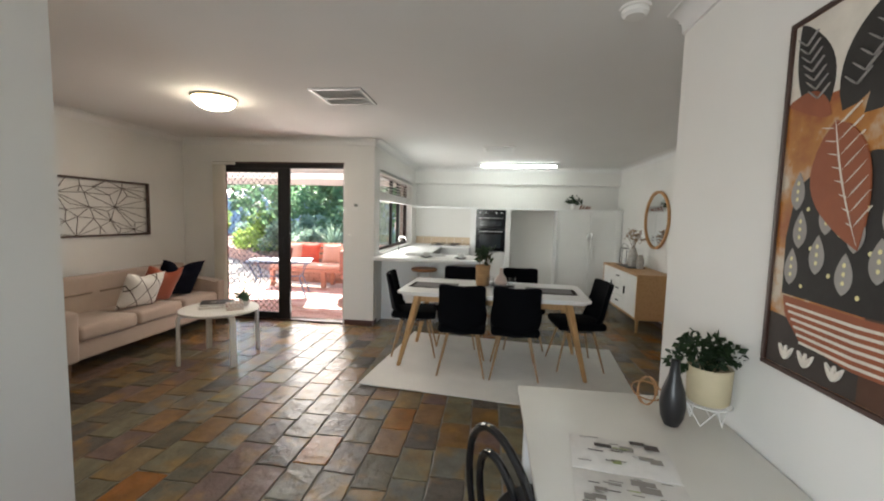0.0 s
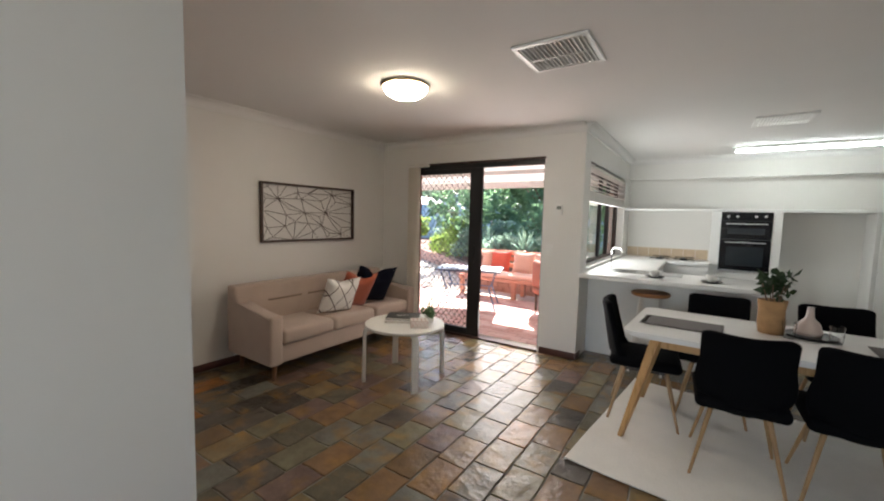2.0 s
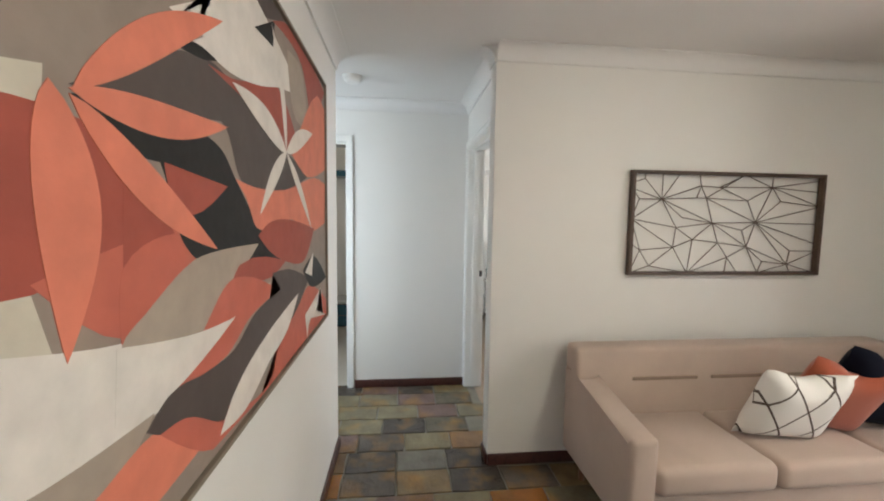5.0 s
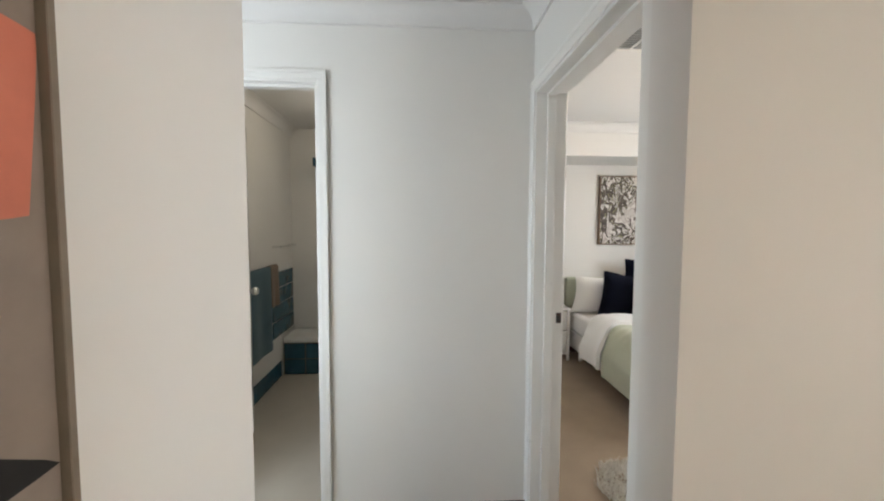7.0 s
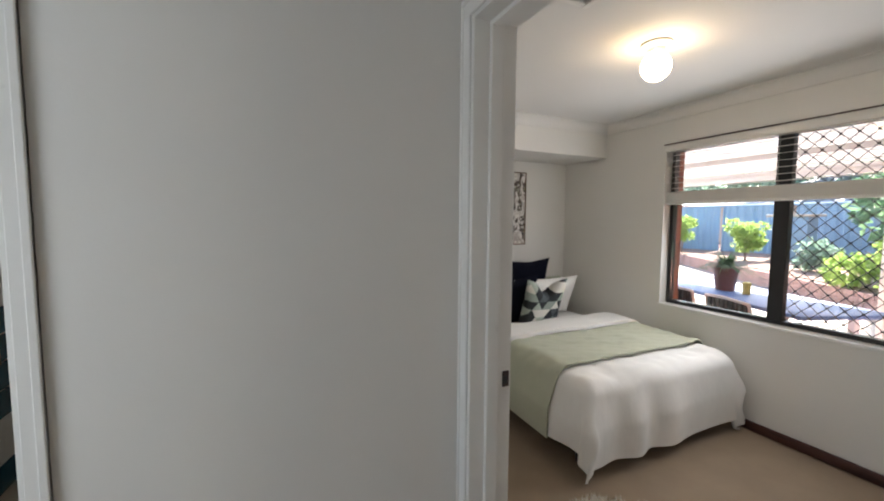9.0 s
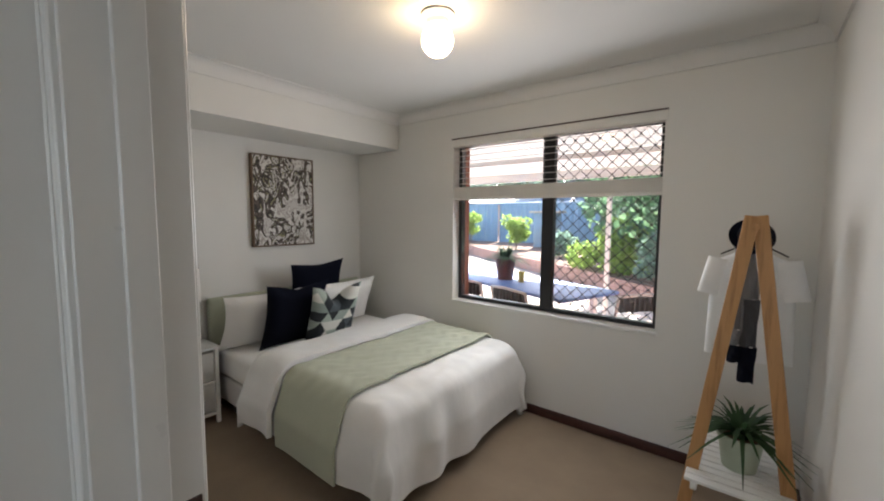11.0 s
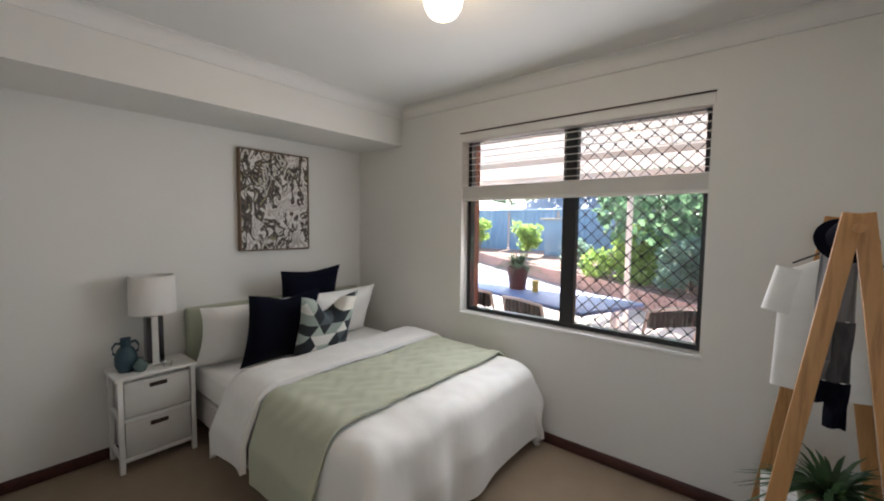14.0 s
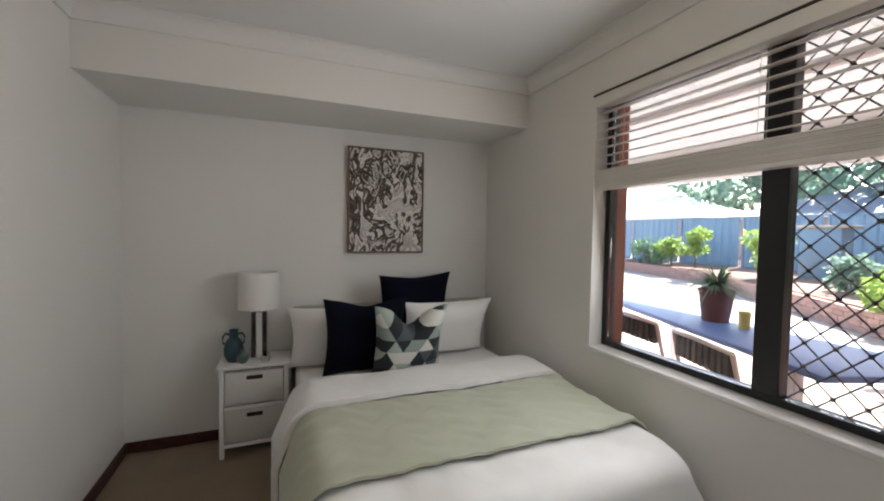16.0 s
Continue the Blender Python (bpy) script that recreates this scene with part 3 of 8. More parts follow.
d2 = opening("door_2", "white bathroom door standing open", "door")
part("jamb", lining(BM(), BATH_Y0 - 0.018, BATH_Y1 + 0.018, X_END - 0.114, X_END + 0.004, 2.1, "y"), M["gloss"], d2)
part("architrave", architrave(BM(), BATH_Y0 - 0.012, BATH_Y1 + 0.012, X_END, 1, 2.094, "y", 0.04), M["gloss"], d2)
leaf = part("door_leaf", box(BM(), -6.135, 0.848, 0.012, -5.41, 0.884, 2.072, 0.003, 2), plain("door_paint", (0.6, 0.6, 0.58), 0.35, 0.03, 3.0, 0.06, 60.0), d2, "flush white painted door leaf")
bm = lathe(BM(), [(0.0, 0), (0.03, 0), (0.031, 0.006), (0.012, 0.012), (0.011, 0.035), (0.026, 0.042), (0.029, 0.06), (0.02, 0.072), (0, 0.074)], 20)
bmesh.ops.transform(bm, matrix=pose(-6.07, 0.884, 1.0, -90, 0, 0), verts=bm.verts)
part("door_knob", bm, M["chrome"], leaf, "chrome door knob")
for z in (0.25, 1.78):
    part("hinge", rod(BM(), (-5.405, 0.885, z), (-5.405, 0.885, z + 0.09), 0.007), M["steel"], leaf)

# bathroom contents seen through the open door
blue_tile = plain("blue_tile", srgb("2f5566"), 0.2, 0.15, 9.0)
bs = thing("bathtub", "tiled bathtub with blue glazed tile front", "bathtub", (-7.22, 0.72, 0))
part("tub_rim", box(BM(), -0.37, 0.0, 0.31, 0.0, 1.7, 0.36, 0.012, 2), M["gloss"], bs)
for j in range(5):
    for k in range(2):
        part("tile", box(BM(), -0.012, 0.01 + j * 0.2, 0.004 + k * 0.152, 0.0, 0.2 + j * 0.2, 0.148 + k * 0.152, 0.003, 1), blue_tile, bs)
part("tub_body", box(BM(), -0.36, 0.0, 0.0, -0.014, 1.7, 0.309), M["grout"], bs)
tr = opening("trim_bathroom", "row of blue glazed skirting tiles", "tile skirting")
for j in range(7):
    part("tile", box(BM(), -7.0 - 0.2 + j * 0.2 + 0.003, 0.702, 0.003, -7.0 + j * 0.2 - 0.003, 0.711, 0.15, 0.002, 1), blue_tile, tr)
tr2 = opening("trim_bath_wall", "rows of blue glazed wall tiles above the bathtub", "wall tiles")
for j in range(2):
    for k in range(4):
        part("tile", box(BM(), -7.58 + j * 0.29 + 0.003, 0.702, 0.40 + k * 0.152, -7.29 + j * 0.29 - 0.003, 0.711, 0.545 + k * 0.152, 0.002, 1), blue_tile, tr2)


def towel(name, label, x0, x1, z0, z1, mat, y=0.765):
    """A towel folded over a rail: two hanging leaves joined over the bar."""
    r, w = 0.016, x1 - x0
    front, back = z1 - z0, (z1 - z0) * 0.86
    total = front + math.pi * r + back

    def f(u, v):
        s = v * total
        wave = 0.006 * math.sin(u * 8 + 1) * min(1.0, abs(s - front) / 0.3)
        if s < front:
            p = (y + r + wave, z0 + s)
        elif s < front + math.pi * r:
            a = (s - front) / r
            p = (y + r * math.cos(a), z1 + r * math.sin(a))
        else:
            p = (y - r + wave * 0.3, z1 - (s - front - math.pi * r))
        return (x0 + u * w + 0.008 * math.sin(s * 5), p[0], p[1])
    bm = grid(BM(), 12, 40, f)
    thicken(bm, 0.007)
    return solo(name, bm, mat, label, "towel", smooth=60)


tr3 = thing("towel_rail", "chrome towel rail fixed to the bathroom wall", "towel rail")
part("bar", rod(BM(), (-6.99, 0.765, 1.065), (-6.2, 0.765, 1.065), 0.008), M["chrome"], tr3)
for x in (-6.97, -6.22):
    part("bracket", rod(BM(), (x, 0.70, 1.065), (x, 0.772, 1.065), 0.012), M["chrome"], tr3)
tr4 = thing("grab_rail", "chrome rail above the bathtub", "towel rail")
part("bar", rod(BM(), (-7.5, 0.765, 1.24), (-7.03, 0.765, 1.24), 0.008), M["chrome"], tr4)
for x in (-7.48, -7.05):
    part("bracket", rod(BM(), (x, 0.70, 1.24), (x, 0.772, 1.24), 0.012), M["chrome"], tr4)
towel("bath_towel", "dark teal bath towel folded over the rail", -6.76, -6.36, 0.39, 1.075, cloth("teal_towel", srgb("2c4f5c"), 0.12, 250.0, 0.8))
towel("hand_towel", "taupe hand towel folded over the rail", -6.945, -6.775, 0.74, 1.075, cloth("taupe_towel", srgb("75604e"), 0.12, 250.0, 0.8))
bm = box(BM(), -7.6, 1.0, 2.0, -7.3, 1.5, 2.08, 0.004, 1)
setting("bath_shelf", bm, blue_tile, "blue tiled ledge above the bathtub", "ledge")


# ---- diamond security mesh
def diamond(bm, u0, u1, v0, v1, put, pu=0.078, pv=0.088, r=0.0029, dot=0.0095):
    """Crossing bars in the plane given by put(u, v) with round rosettes at the crossings."""
    nu, nv = int(round((u1 - u0) / pu)), int(round((v1 - v0) / pv))
    pu, pv = (u1 - u0) / nu, (v1 - v0) / nv
    for i in range(nu):
        for j in range(nv):
            a, b = u0 + i * pu, v0 + j * pv
            for p, q in (((a, b), (a + pu, b + pv)), ((a, b + pv), (a + pu, b))):
                rod(bm, put(*p), put(*q), r, seg=4, cap=False)
            c = Vector(put(a + pu / 2, b + pv / 2))
            bmesh.ops.create_icosphere(bm, subdivisions=1, radius=dot, matrix=Matrix.Translation(c))
    return bm


# sliding door
d3 = opening("door_3", "black aluminium sliding glass door with diamond security screen, half open", "sliding door")
y0, y1 = Y_OUT + 0.02, Y_OUT + 0.10
bm = BM()
box(bm, SD_X0, y0, 2.045, SD_X1, y1, 2.10, 0.003, 1)
box(bm, SD_X0, y0, 0.0, SD_X0 + 0.035, y1, 2.045, 0.003, 1)
box(bm, SD_X1 - 0.012, y0, 0.0, SD_X1, y1, 2.045, 0.003, 1)
part("door_frame", bm, M["black"], d3)
part("track", box(BM(), SD_X0, Y_OUT - 0.01, -0.004, SD_X1, y1, 0.02, 0.003, 1), M["bronze"], d3, "bronze aluminium floor track")
part("head_cover", box(BM(), SD_X0 - 0.03, Y_OUT - 0.018, 2.095, SD_X1 + 0.01, Y_OUT - 0.002, 2.118, 0.003, 1), M["bronze"], d3)
PX0, PX1 = SD_X0 + 0.035, -2.63
bm = BM()
for x0, x1 in ((PX0, PX0 + 0.05), (PX1 - 0.165, PX1)):
    box(bm, x0, y0 + 0.005, 0.02, x1, y0 + 0.045, 2.045, 0.003, 1)
for z0, z1 in ((0.02, 0.10), (1.985, 2.045)):
    box(bm, PX0 + 0.05, y0 + 0.005, z0, PX1 - 0.165, y0 + 0.045, z1, 0.003, 1)
screen = part("screen_panel", bm, M["black"], d3, "black framed sliding security panel")
part("security_mesh", diamond(BM(), PX0 + 0.05, PX1 - 0.165, 0.10, 1.985, lambda u, v: (u, y0 + 0.033, v)), M["black"], screen, "black diamond security mesh")
pane = part("pane", box(BM(), PX0 + 0.05, y0 + 0.012, 0.10, PX1 - 0.165, y0 + 0.017, 1.985), M["glass"], screen)
pane.visible_shadow = False
part("door_handle", box(BM(), PX1 - 0.10, y0 - 0.018, 0.92, PX1 - 0.075, y0 + 0.004, 1.12, 0.006, 2), M["black"], screen)

vb = thing("vertical_blind", "stack of beige cloth vertical blind slats drawn aside", "blind")
part("headrail", box(BM(), SD_X0 - 0.02, Y_OUT - 0.06, 2.075, SD_X0 + 0.30, Y_OUT - 0.02, 2.11, 0.004, 1), M["blind"], vb)
for k in range(7):
    x = SD_X0 + 0.03 + k * 0.021
    bm = grid(BM(), 4, 1, lambda u, v: (x + 0.012 * math.sin(u * math.pi), Y_OUT - 0.105 + 0.088 * u, 0.03 + v * 2.04))
    thicken(bm, 0.002)
    part("slat", bm, M["fabric_blind"], vb)

# bedroom window
w1 = opening("window_1", "black aluminium sliding window with diamond screen on one half", "window")
fy0, fy1 = Y_OUT + 0.085, Y_OUT + 0.145
MX0, MX1 = -5.79, -5.70
bm = BM()
box(bm, WX0, fy0, WZ0, WX1, fy1, WZ0 + 0.03, 0.002, 1)
box(bm, WX0, fy0, WZ1 - 0.05, WX1, fy1, WZ1, 0.002, 1)
box(bm, WX0, fy0, WZ0 + 0.03, WX0 + 0.03, fy1, WZ1 - 0.05, 0.002, 1)
box(bm, WX1 - 0.03, fy0, WZ0 + 0.03, WX1, fy1, WZ1 - 0.05, 0.002, 1)
part("window_frame", bm, M["black"], w1)
bm = box(BM(), MX0, fy0 - 0.008, WZ0 + 0.03, MX1, fy1 - 0.01, WZ1 - 0.05, 0.003, 1)
part("mullion", bm, M["black"], w1)
for a, b in ((WX0 + 0.03, MX0), (MX1, WX1 - 0.03)):
    p = part("pane", box(BM(), a, fy0 + 0.02, WZ0 + 0.03, b, fy0 + 0.024, WZ1 - 0.05), M["glass"], w1)
    p.visible_shadow = False
part("security_mesh", diamond(BM(), MX1, WX1 - 0.03, WZ0 + 0.03, WZ1 - 0.05, lambda u, v: (u, fy1 - 0.012, v), 0.085, 0.085), M["black"], w1, "black diamond security mesh")
part("window_sill", box(BM(), WX0 - 0.012, Y_OUT - 0.012, WZ0 - 0.02, WX1 + 0.012, fy0, WZ0 + 0.002, 0.003, 1), M["gloss"], w1, "white painted inner sill")


def venetian(name, label, a0, a1, f, z_top, z_open, z_bottom, along, rail=0.075, step=0.046, depth=0.05, tilt=8.0):
    """Raised timber blind: pelmet, open slats, then the gathered stack. f: middle of its depth."""
    vb = thing(name, label, "blind")

    def bx(a, b, d0, d1, z0, z1, r):
        return box(BM(), *((a, f + d0, z0, b, f + d1, z1) if along == "x" else (f + d0, a, z0, f + d1, b, z1)), r, 2)
    part("pelmet", bx(a0, a1, -0.042, 0.03, z_top - rail, z_top, 0.004), M["blind"], vb)
    z = z_top - rail - 0.03
    d = depth / 2
    while z > z_open + 0.01:
        bm = bx(a0 + 0.012, a1 - 0.012, -d, d, z - 0.0015, z + 0.0015, 0.0)
        bmesh.ops.rotate(bm, cent=(0, f, z) if along == "x" else (f, 0, z), matrix=Matrix.Rotation(radians(tilt), 3, "X" if along == "x" else "Y"), verts=bm.verts)
        part("slat", bm, M["blind"], vb)
        z -= step
    n = 11
    h = (z_open - z_bottom - 0.022) / n
    for k in range(n):
        part("slat", bx(a0 + 0.012, a1 - 0.012, -d + 0.003 * math.sin(k * 2.1), d + 0.003 * math.sin(k * 2.1), z_open - (k + 1) * h, z_open - (k + 1) * h + h * 0.75, 0.0), M["blind"], vb)
    part("bottom_rail", bx(a0 + 0.012, a1 - 0.012, -d - 0.002, d + 0.002, z_bottom, z_bottom + 0.02, 0.003), M["blind"], vb)
    for t in (0.12, 0.5, 0.88):
        a = a0 + t * (a1 - a0)
        for s in (-1, 1):
            p0, p1 = ((a, f + s * d, z_bottom), (a, f + s * d, z_top - rail)) if along == "x" else ((f + s * d, a, z_bottom), (f + s * d, a, z_top - rail))
            part("cord", rod(BM(), p0, p1, 0.0012, seg=5), M["blind"], vb)
    return vb


venetian("venetian_blind", "white timber venetian blind drawn half up in the bedroom window", WX0 - 0.01, WX1 + 0.012, Y_OUT + 0.036, 2.132, 1.74, 1.632, "x", rail=0.058)
bm = BM()
box(bm, WX0 - 0.015, Y_OUT - 0.010, 2.134, WX1 + 0.015, Y_OUT - 0.001, 2.142)
setting("trim_window", bm, M["bronze"], "thin dark strip above the window blind", "trim")

# kitchen window
w2 = opening("window_2", "brown aluminium kitchen window, partly open", "window")
fx0, fx1 = X_KW - 0.16, X_KW - 0.10
bm = BM()
box(bm, fx0, KW_Y0, KW_Z0, fx1, KW_Y1, KW_Z0 + 0.035, 0.002, 1)
box(bm, fx0, KW_Y0, KW_Z1 - 0.035, fx1, KW_Y1, KW_Z1, 0.002, 1)
for y in (KW_Y0, KW_Y1 - 0.035):
    box(bm, fx0, y, KW_Z0 + 0.035, fx1, y + 0.035, KW_Z1 - 0.035, 0.002, 1)
part("window_frame", bm, M["bronze"], w2)
for y in (6.5, 7.0):
    part("mullion", box(BM(), fx0 + 0.005, y, KW_Z0 + 0.035, fx1 - 0.004, y + 0.05, KW_Z1 - 0.035, 0.003, 1), M["black"], w2)
for a, b in ((KW_Y0 + 0.035, 6.5), (7.05, KW_Y1 - 0.035)):
    p = part("pane", box(BM(), fx0 + 0.03, a, KW_Z0 + 0.035, fx0 + 0.034, b, KW_Z1 - 0.035), M["glass"], w2)
    p.visible_shadow = False
part("window_sill", box(BM(), X_KW - 0.10, KW_Y0 - 0.01, KW_Z0 - 0.018, X_KW + 0.012, KW_Y1 + 0.01, KW_Z0 + 0.002, 0.003, 1), M["gloss"], w2)
venetian("venetian_blind", "white venetian blind drawn up in the kitchen window", KW_Y0 - 0.01, KW_Y1 + 0.01, X_KW - 0.03, 2.08, 1.78, 1.66, "y", rail=0.06)

# ---------------------------------------------------------------- outside
bm = BM()
box(bm, -120, Y_OUT + 0.23, -0.6, X_KW - 0.23, 160, -0.09)
box(bm, X_KW - 0.23, Y_KN + 0.2, -0.6, 120, 160, -0.09)
setting("ground", bm, M["sand"], "sunlit pale paving and ground around the house", "ground")


def polyline_points(pts, step):
    out = []
    for (x0, y0), (x1, y1) in zip(pts, pts[1:]):
        n = max(1, int(math.hypot(x1 - x0, y1 - y0) / step))
        out += [((x0 + (x1 - x0) * k / n, y0 + (y1 - y0) * k / n), math.atan2(y1 - y0, x1 - x0)) for k in range(n)]
    return out


RET = [(-1.9, 8.6), (-4.4, 8.75), (-7.4, 11.6), (-13.6, 16.2), (-24.0, 19.5)]
bm = BM()
for course in range(4):
    for (x, y), a in polyline_points(RET, 0.245):
        sh = 0.12 * (course % 2)
        c = Matrix.LocRotScale((x + math.cos(a) * (0.12 + sh), y + math.sin(a) * (0.12 + sh), -0.04 + course * 0.092), Euler((0, 0, a)), (0.235, 0.13, 0.084))
        bmesh.ops.create_cube(bm, size=1.0, matrix=c)
# red brick paled in its colour to stand for outdoor haze
setting("retaining_wall", bm, plain("haze_muted_brick", srgb("a98478"), 0.9, 0.25, 5.0, 0.5, 60.0), "low red brick garden retaining wall", "retaining wall")
bm = BM()
for i in range(len(RET) - 1):
    (xa, ya), (xb, yb) = RET[i], RET[i + 1]
    vs = [bm.verts.new(p) for p in ((xa, ya + 0.1, 0.3), (xb, yb + 0.1, 0.3), (xb - 1, 24, 0.4), (xa, 24, 0.4))]
    bm.faces.new(vs)
setting("garden_bed", bm, M["soil"], "red-brown mulched garden bed behind the wall", "garden bed")


def crown(bm, at, r, h, n, size, seed, droop=0.3, spread=1.0):
    """Leaves, each a folded blade, scattered through a lumpy crown."""
    rng = random.Random(seed)
    lumps = [(Vector((rng.gauss(0, r * 0.45), rng.gauss(0, r * 0.45), h * rng.uniform(0.25, 0.85))), rng.uniform(0.3, 0.55) * r) for _ in range(9)]
    for _ in range(n):
        c, q = rng.choice(lumps)
        d = Vector((rng.gauss(0, 1), rng.gauss(0, 1), rng.gauss(0, 0.8))).normalized()
        p = c + d * q * rng.uniform(0.55, 1.05)
        if p.z < 0.02:
            p.z = rng.uniform(0.02, 0.2)
        t = (d + Vector((rng.gauss(0, spread), rng.gauss(0, spread), rng.gauss(0, spread) - droop))).normalized()
        s = t.cross(Vector((rng.gauss(0, 1), rng.gauss(0, 1), rng.gauss(0, 1)))).normalized()
        L = size * rng.uniform(0.6, 1.3)
        W = L * 0.32
        up = s.cross(t) * W * 0.35
        pts = [p, p + t * L * 0.45 + s * W + up, p + t * L, p + t * L * 0.45 - s * W + up]
        vs = [bm.verts.new(Vector(at) + v) for v in pts]
        bm.faces.new((vs[0], vs[1], vs[2]))
        bm.faces.new((vs[0], vs[2], vs[3]))
    return bm


def leafmesh(name, bm, mat):
    me = bpy.data.meshes.new(name)
    bm.to_mesh(me)
    bm.free()
    me.materials.append(mat)
    return me


def bush(name, label, category, at, r, h, n, size, mat, seed, trunk=0.0, group=""):
    t = thing(name, label, category, at, group=group)
    ob = new("crown", leafmesh("crown", crown(BM(), (0, 0, trunk), r, h, n, size, seed), mat))
    ob.parent = t
    rng = random.Random(seed + 5)
    bm = BM()
    top = Vector((0, 0, trunk + h * 0.3))
    rod(bm, (0, 0, -0.1), top, 0.03 + trunk * 0.03, 0.02 + trunk * 0.015, 8)
    for k in range(6):
        a = k * 1.05 + rng.uniform(-0.3, 0.3)
        rod(bm, top * rng.uniform(0.6, 1), top + Vector((math.cos(a) * r * 0.6, math.sin(a) * r * 0.6, h * rng.uniform(0.2, 0.45))), 0.018 + trunk * 0.012, 0.006, 6)
    part("trunk", bm, M["bark"], t)
    return t


G = 0.33
BUSHES = [
    ("lime_bush", "rounded bright lime-green garden bush", (-7.0, 11.75, G), 0.85, 1.0, 3600, 0.13, "leaf_lime", 0.0),
    ("grey_shrub", "grey-green leafy shrub in the garden bed", (-5.75, 10.9, G), 0.5, 1.0, 1500, 0.11, "leaf_grey", 0.0),
    ("grey_shrub", "grey-green leafy shrub in the garden bed", (-4.9, 10.9, G), 0.6, 1.1, 1400, 0.12, "leaf_grey", 0.0),
    ("dark_tree", "dense dark green garden tree", (-7.0, 16.4, G), 1.9, 3.2, 4200, 0.24, "leaf", 0.7),
    ("dark_tree", "dense dark green garden tree", (-4.6, 13.2, G), 2.3, 3.6, 4200, 0.24, "leaf", 0.6),
    ("dark_tree", "dense dark green garden tree", (-2.0, 12.2, G), 2.0, 3.6, 3800, 0.24, "leaf", 0.7),
    ("green_shrub", "leafy green shrub behind the garden wall", (-3.6, 10.6, G), 1.0, 1.6, 2000, 0.17, "leaf", 0.0),
    ("green_shrub", "leafy green shrub behind the garden wall", (-5.3, 12.8, G), 1.1, 1.7, 2000, 0.17, "leaf", 0.0),
    ("grey_shrub", "grey-green leafy shrub in the garden bed", (-4.4, 9.7, G), 0.55, 0.75, 1100, 0.12, "leaf_grey", 0.0),
    ("young_tree", "slim young citrus tree with yellow-green leaves", (-11.4, 15.6, G), 0.45, 1.4, 900, 0.15, "leaf_lime", 0.1),
    ("young_tree", "slim young citrus tree with yellow-green leaves", (-14.3, 16.9, G), 0.4, 1.6, 800, 0.15, "leaf_lime", 0.1),
    ("small_shrub", "small green shrub on the mulch", (-16.6, 17.4, G), 0.6, 0.8, 700, 0.15, "leaf", 0.0),
    ("small_shrub", "small green shrub on the mulch", (-9.2, 14.2, G), 0.5, 0.7, 700, 0.13, "leaf_grey", 0.0),
]
TREES = [
    ("young_tree", "slim young citrus tree with yellow-green leaves", (-15.6, 17.4, G), 0.4, 1.1, 700, 0.15, "leaf_lime", 0.1),
    ("far_tree", "large tree beyond the fence", (-14.0, 30.0, 0), 4.5, 7.5, 2600, 0.6, "leaf_grey", 1.5),
    ("far_tree", "large tree beyond the fence", (-3.0, 24.0, 0), 4.5, 7.0, 2600, 0.55, "leaf", 1.5),
    ("far_tree", "large tree beyond the fence", (-26.0, 40.0, 0), 5.5, 8.5, 2600, 0.7, "leaf_grey", 1.5),
]
for k, (nm, lab, at, r, h, n, size, mat, trunk) in enumerate(BUSHES + TREES):
    bush(nm, lab, "tree" if "tree" in nm else "bush", at, r, h, n, size, M[mat], 40 + k, trunk, group="garden " + ("trees" if "tree" in nm else "bushes"))


def strappy(name, label, at, r, h, n, mat, seed, width=0.02, droop=0.45):
    """A clump of arching blades."""
    rng = random.Random(seed)
    bm = BM()
    for _ in range(n):
        a, lean, L = rng.uniform(0, 6.28), rng.uniform(0.25, 1.0), h * rng.uniform(0.7, 1.25)
        d, s = Vector((math.cos(a), math.sin(a), 0)), Vector((-math.sin(a), math.cos(a), 0))
        prev = None
        for i in range(5):
            t = i / 4
            p = Vector(at) * 0 + d * (0.02 + lean * r * t * t + 0.03 * t) + Vector((0, 0, L * (t - droop * lean * t * t)))
            w = width * (1 - t) ** 0.6 + 0.001
            cur = (bm.verts.new(p - s * w), bm.verts.new(p + s * w))
            if prev:
                bm.faces.new((prev[0], prev[1], cur[1], cur[0]))
            prev = cur
    ob = new(name, leafmesh(name, bm, mat))
    ob.location = at
    return tagged(ob, label, "plant")


for k, (x, y) in enumerate([(-3.1, 9.2), (-2.6, 9.3), (-3.7, 9.35), (-2.2, 9.1), (-5.0, 10.1)]):
    strappy("strappy_plant", "clump of long arching grey-green leaves behind the wall", (x, y, 0.33), 0.6, 0.95, 90, M["leaf_grey"], 80 + k)["group"] = "strappy plants"

# fence of ribbed steel sheets
fence = thing("fence", "tall blue-grey ribbed steel boundary fence", "fence", (-26, 19.0, 0))
for i in range(13):
    bm = BM()
    prof = []
    for k in range(8):
        x = k * 0.29
        prof += [(x, 0), (x + 0.05, 0.03), (x + 0.14, 0.03), (x + 0.19, 0)]
    lo = [bm.verts.new((i * 2.4 + x, -y, 0.05)) for x, y in prof]
    hi = [bm.verts.new((i * 2.4 + x, -y, 2.1)) for x, y in prof]
    for k in range(len(lo) - 1):
        bm.faces.new((lo[k], lo[k + 1], hi[k + 1], hi[k]))
    thicken(bm, 0.004)
    part("panel", bm, M["fence"], fence, smooth=20)
    part("post", box(BM(), i * 2.4 - 0.06, -0.05, 0.0, i * 2.4 - 0.01, 0.02, 2.14, 0.003, 1), M["fence"], fence)
part("rail", box(BM(), 0, -0.05, 2.101, 31.2, 0.03, 2.15, 0.003, 1), M["fence"], fence)


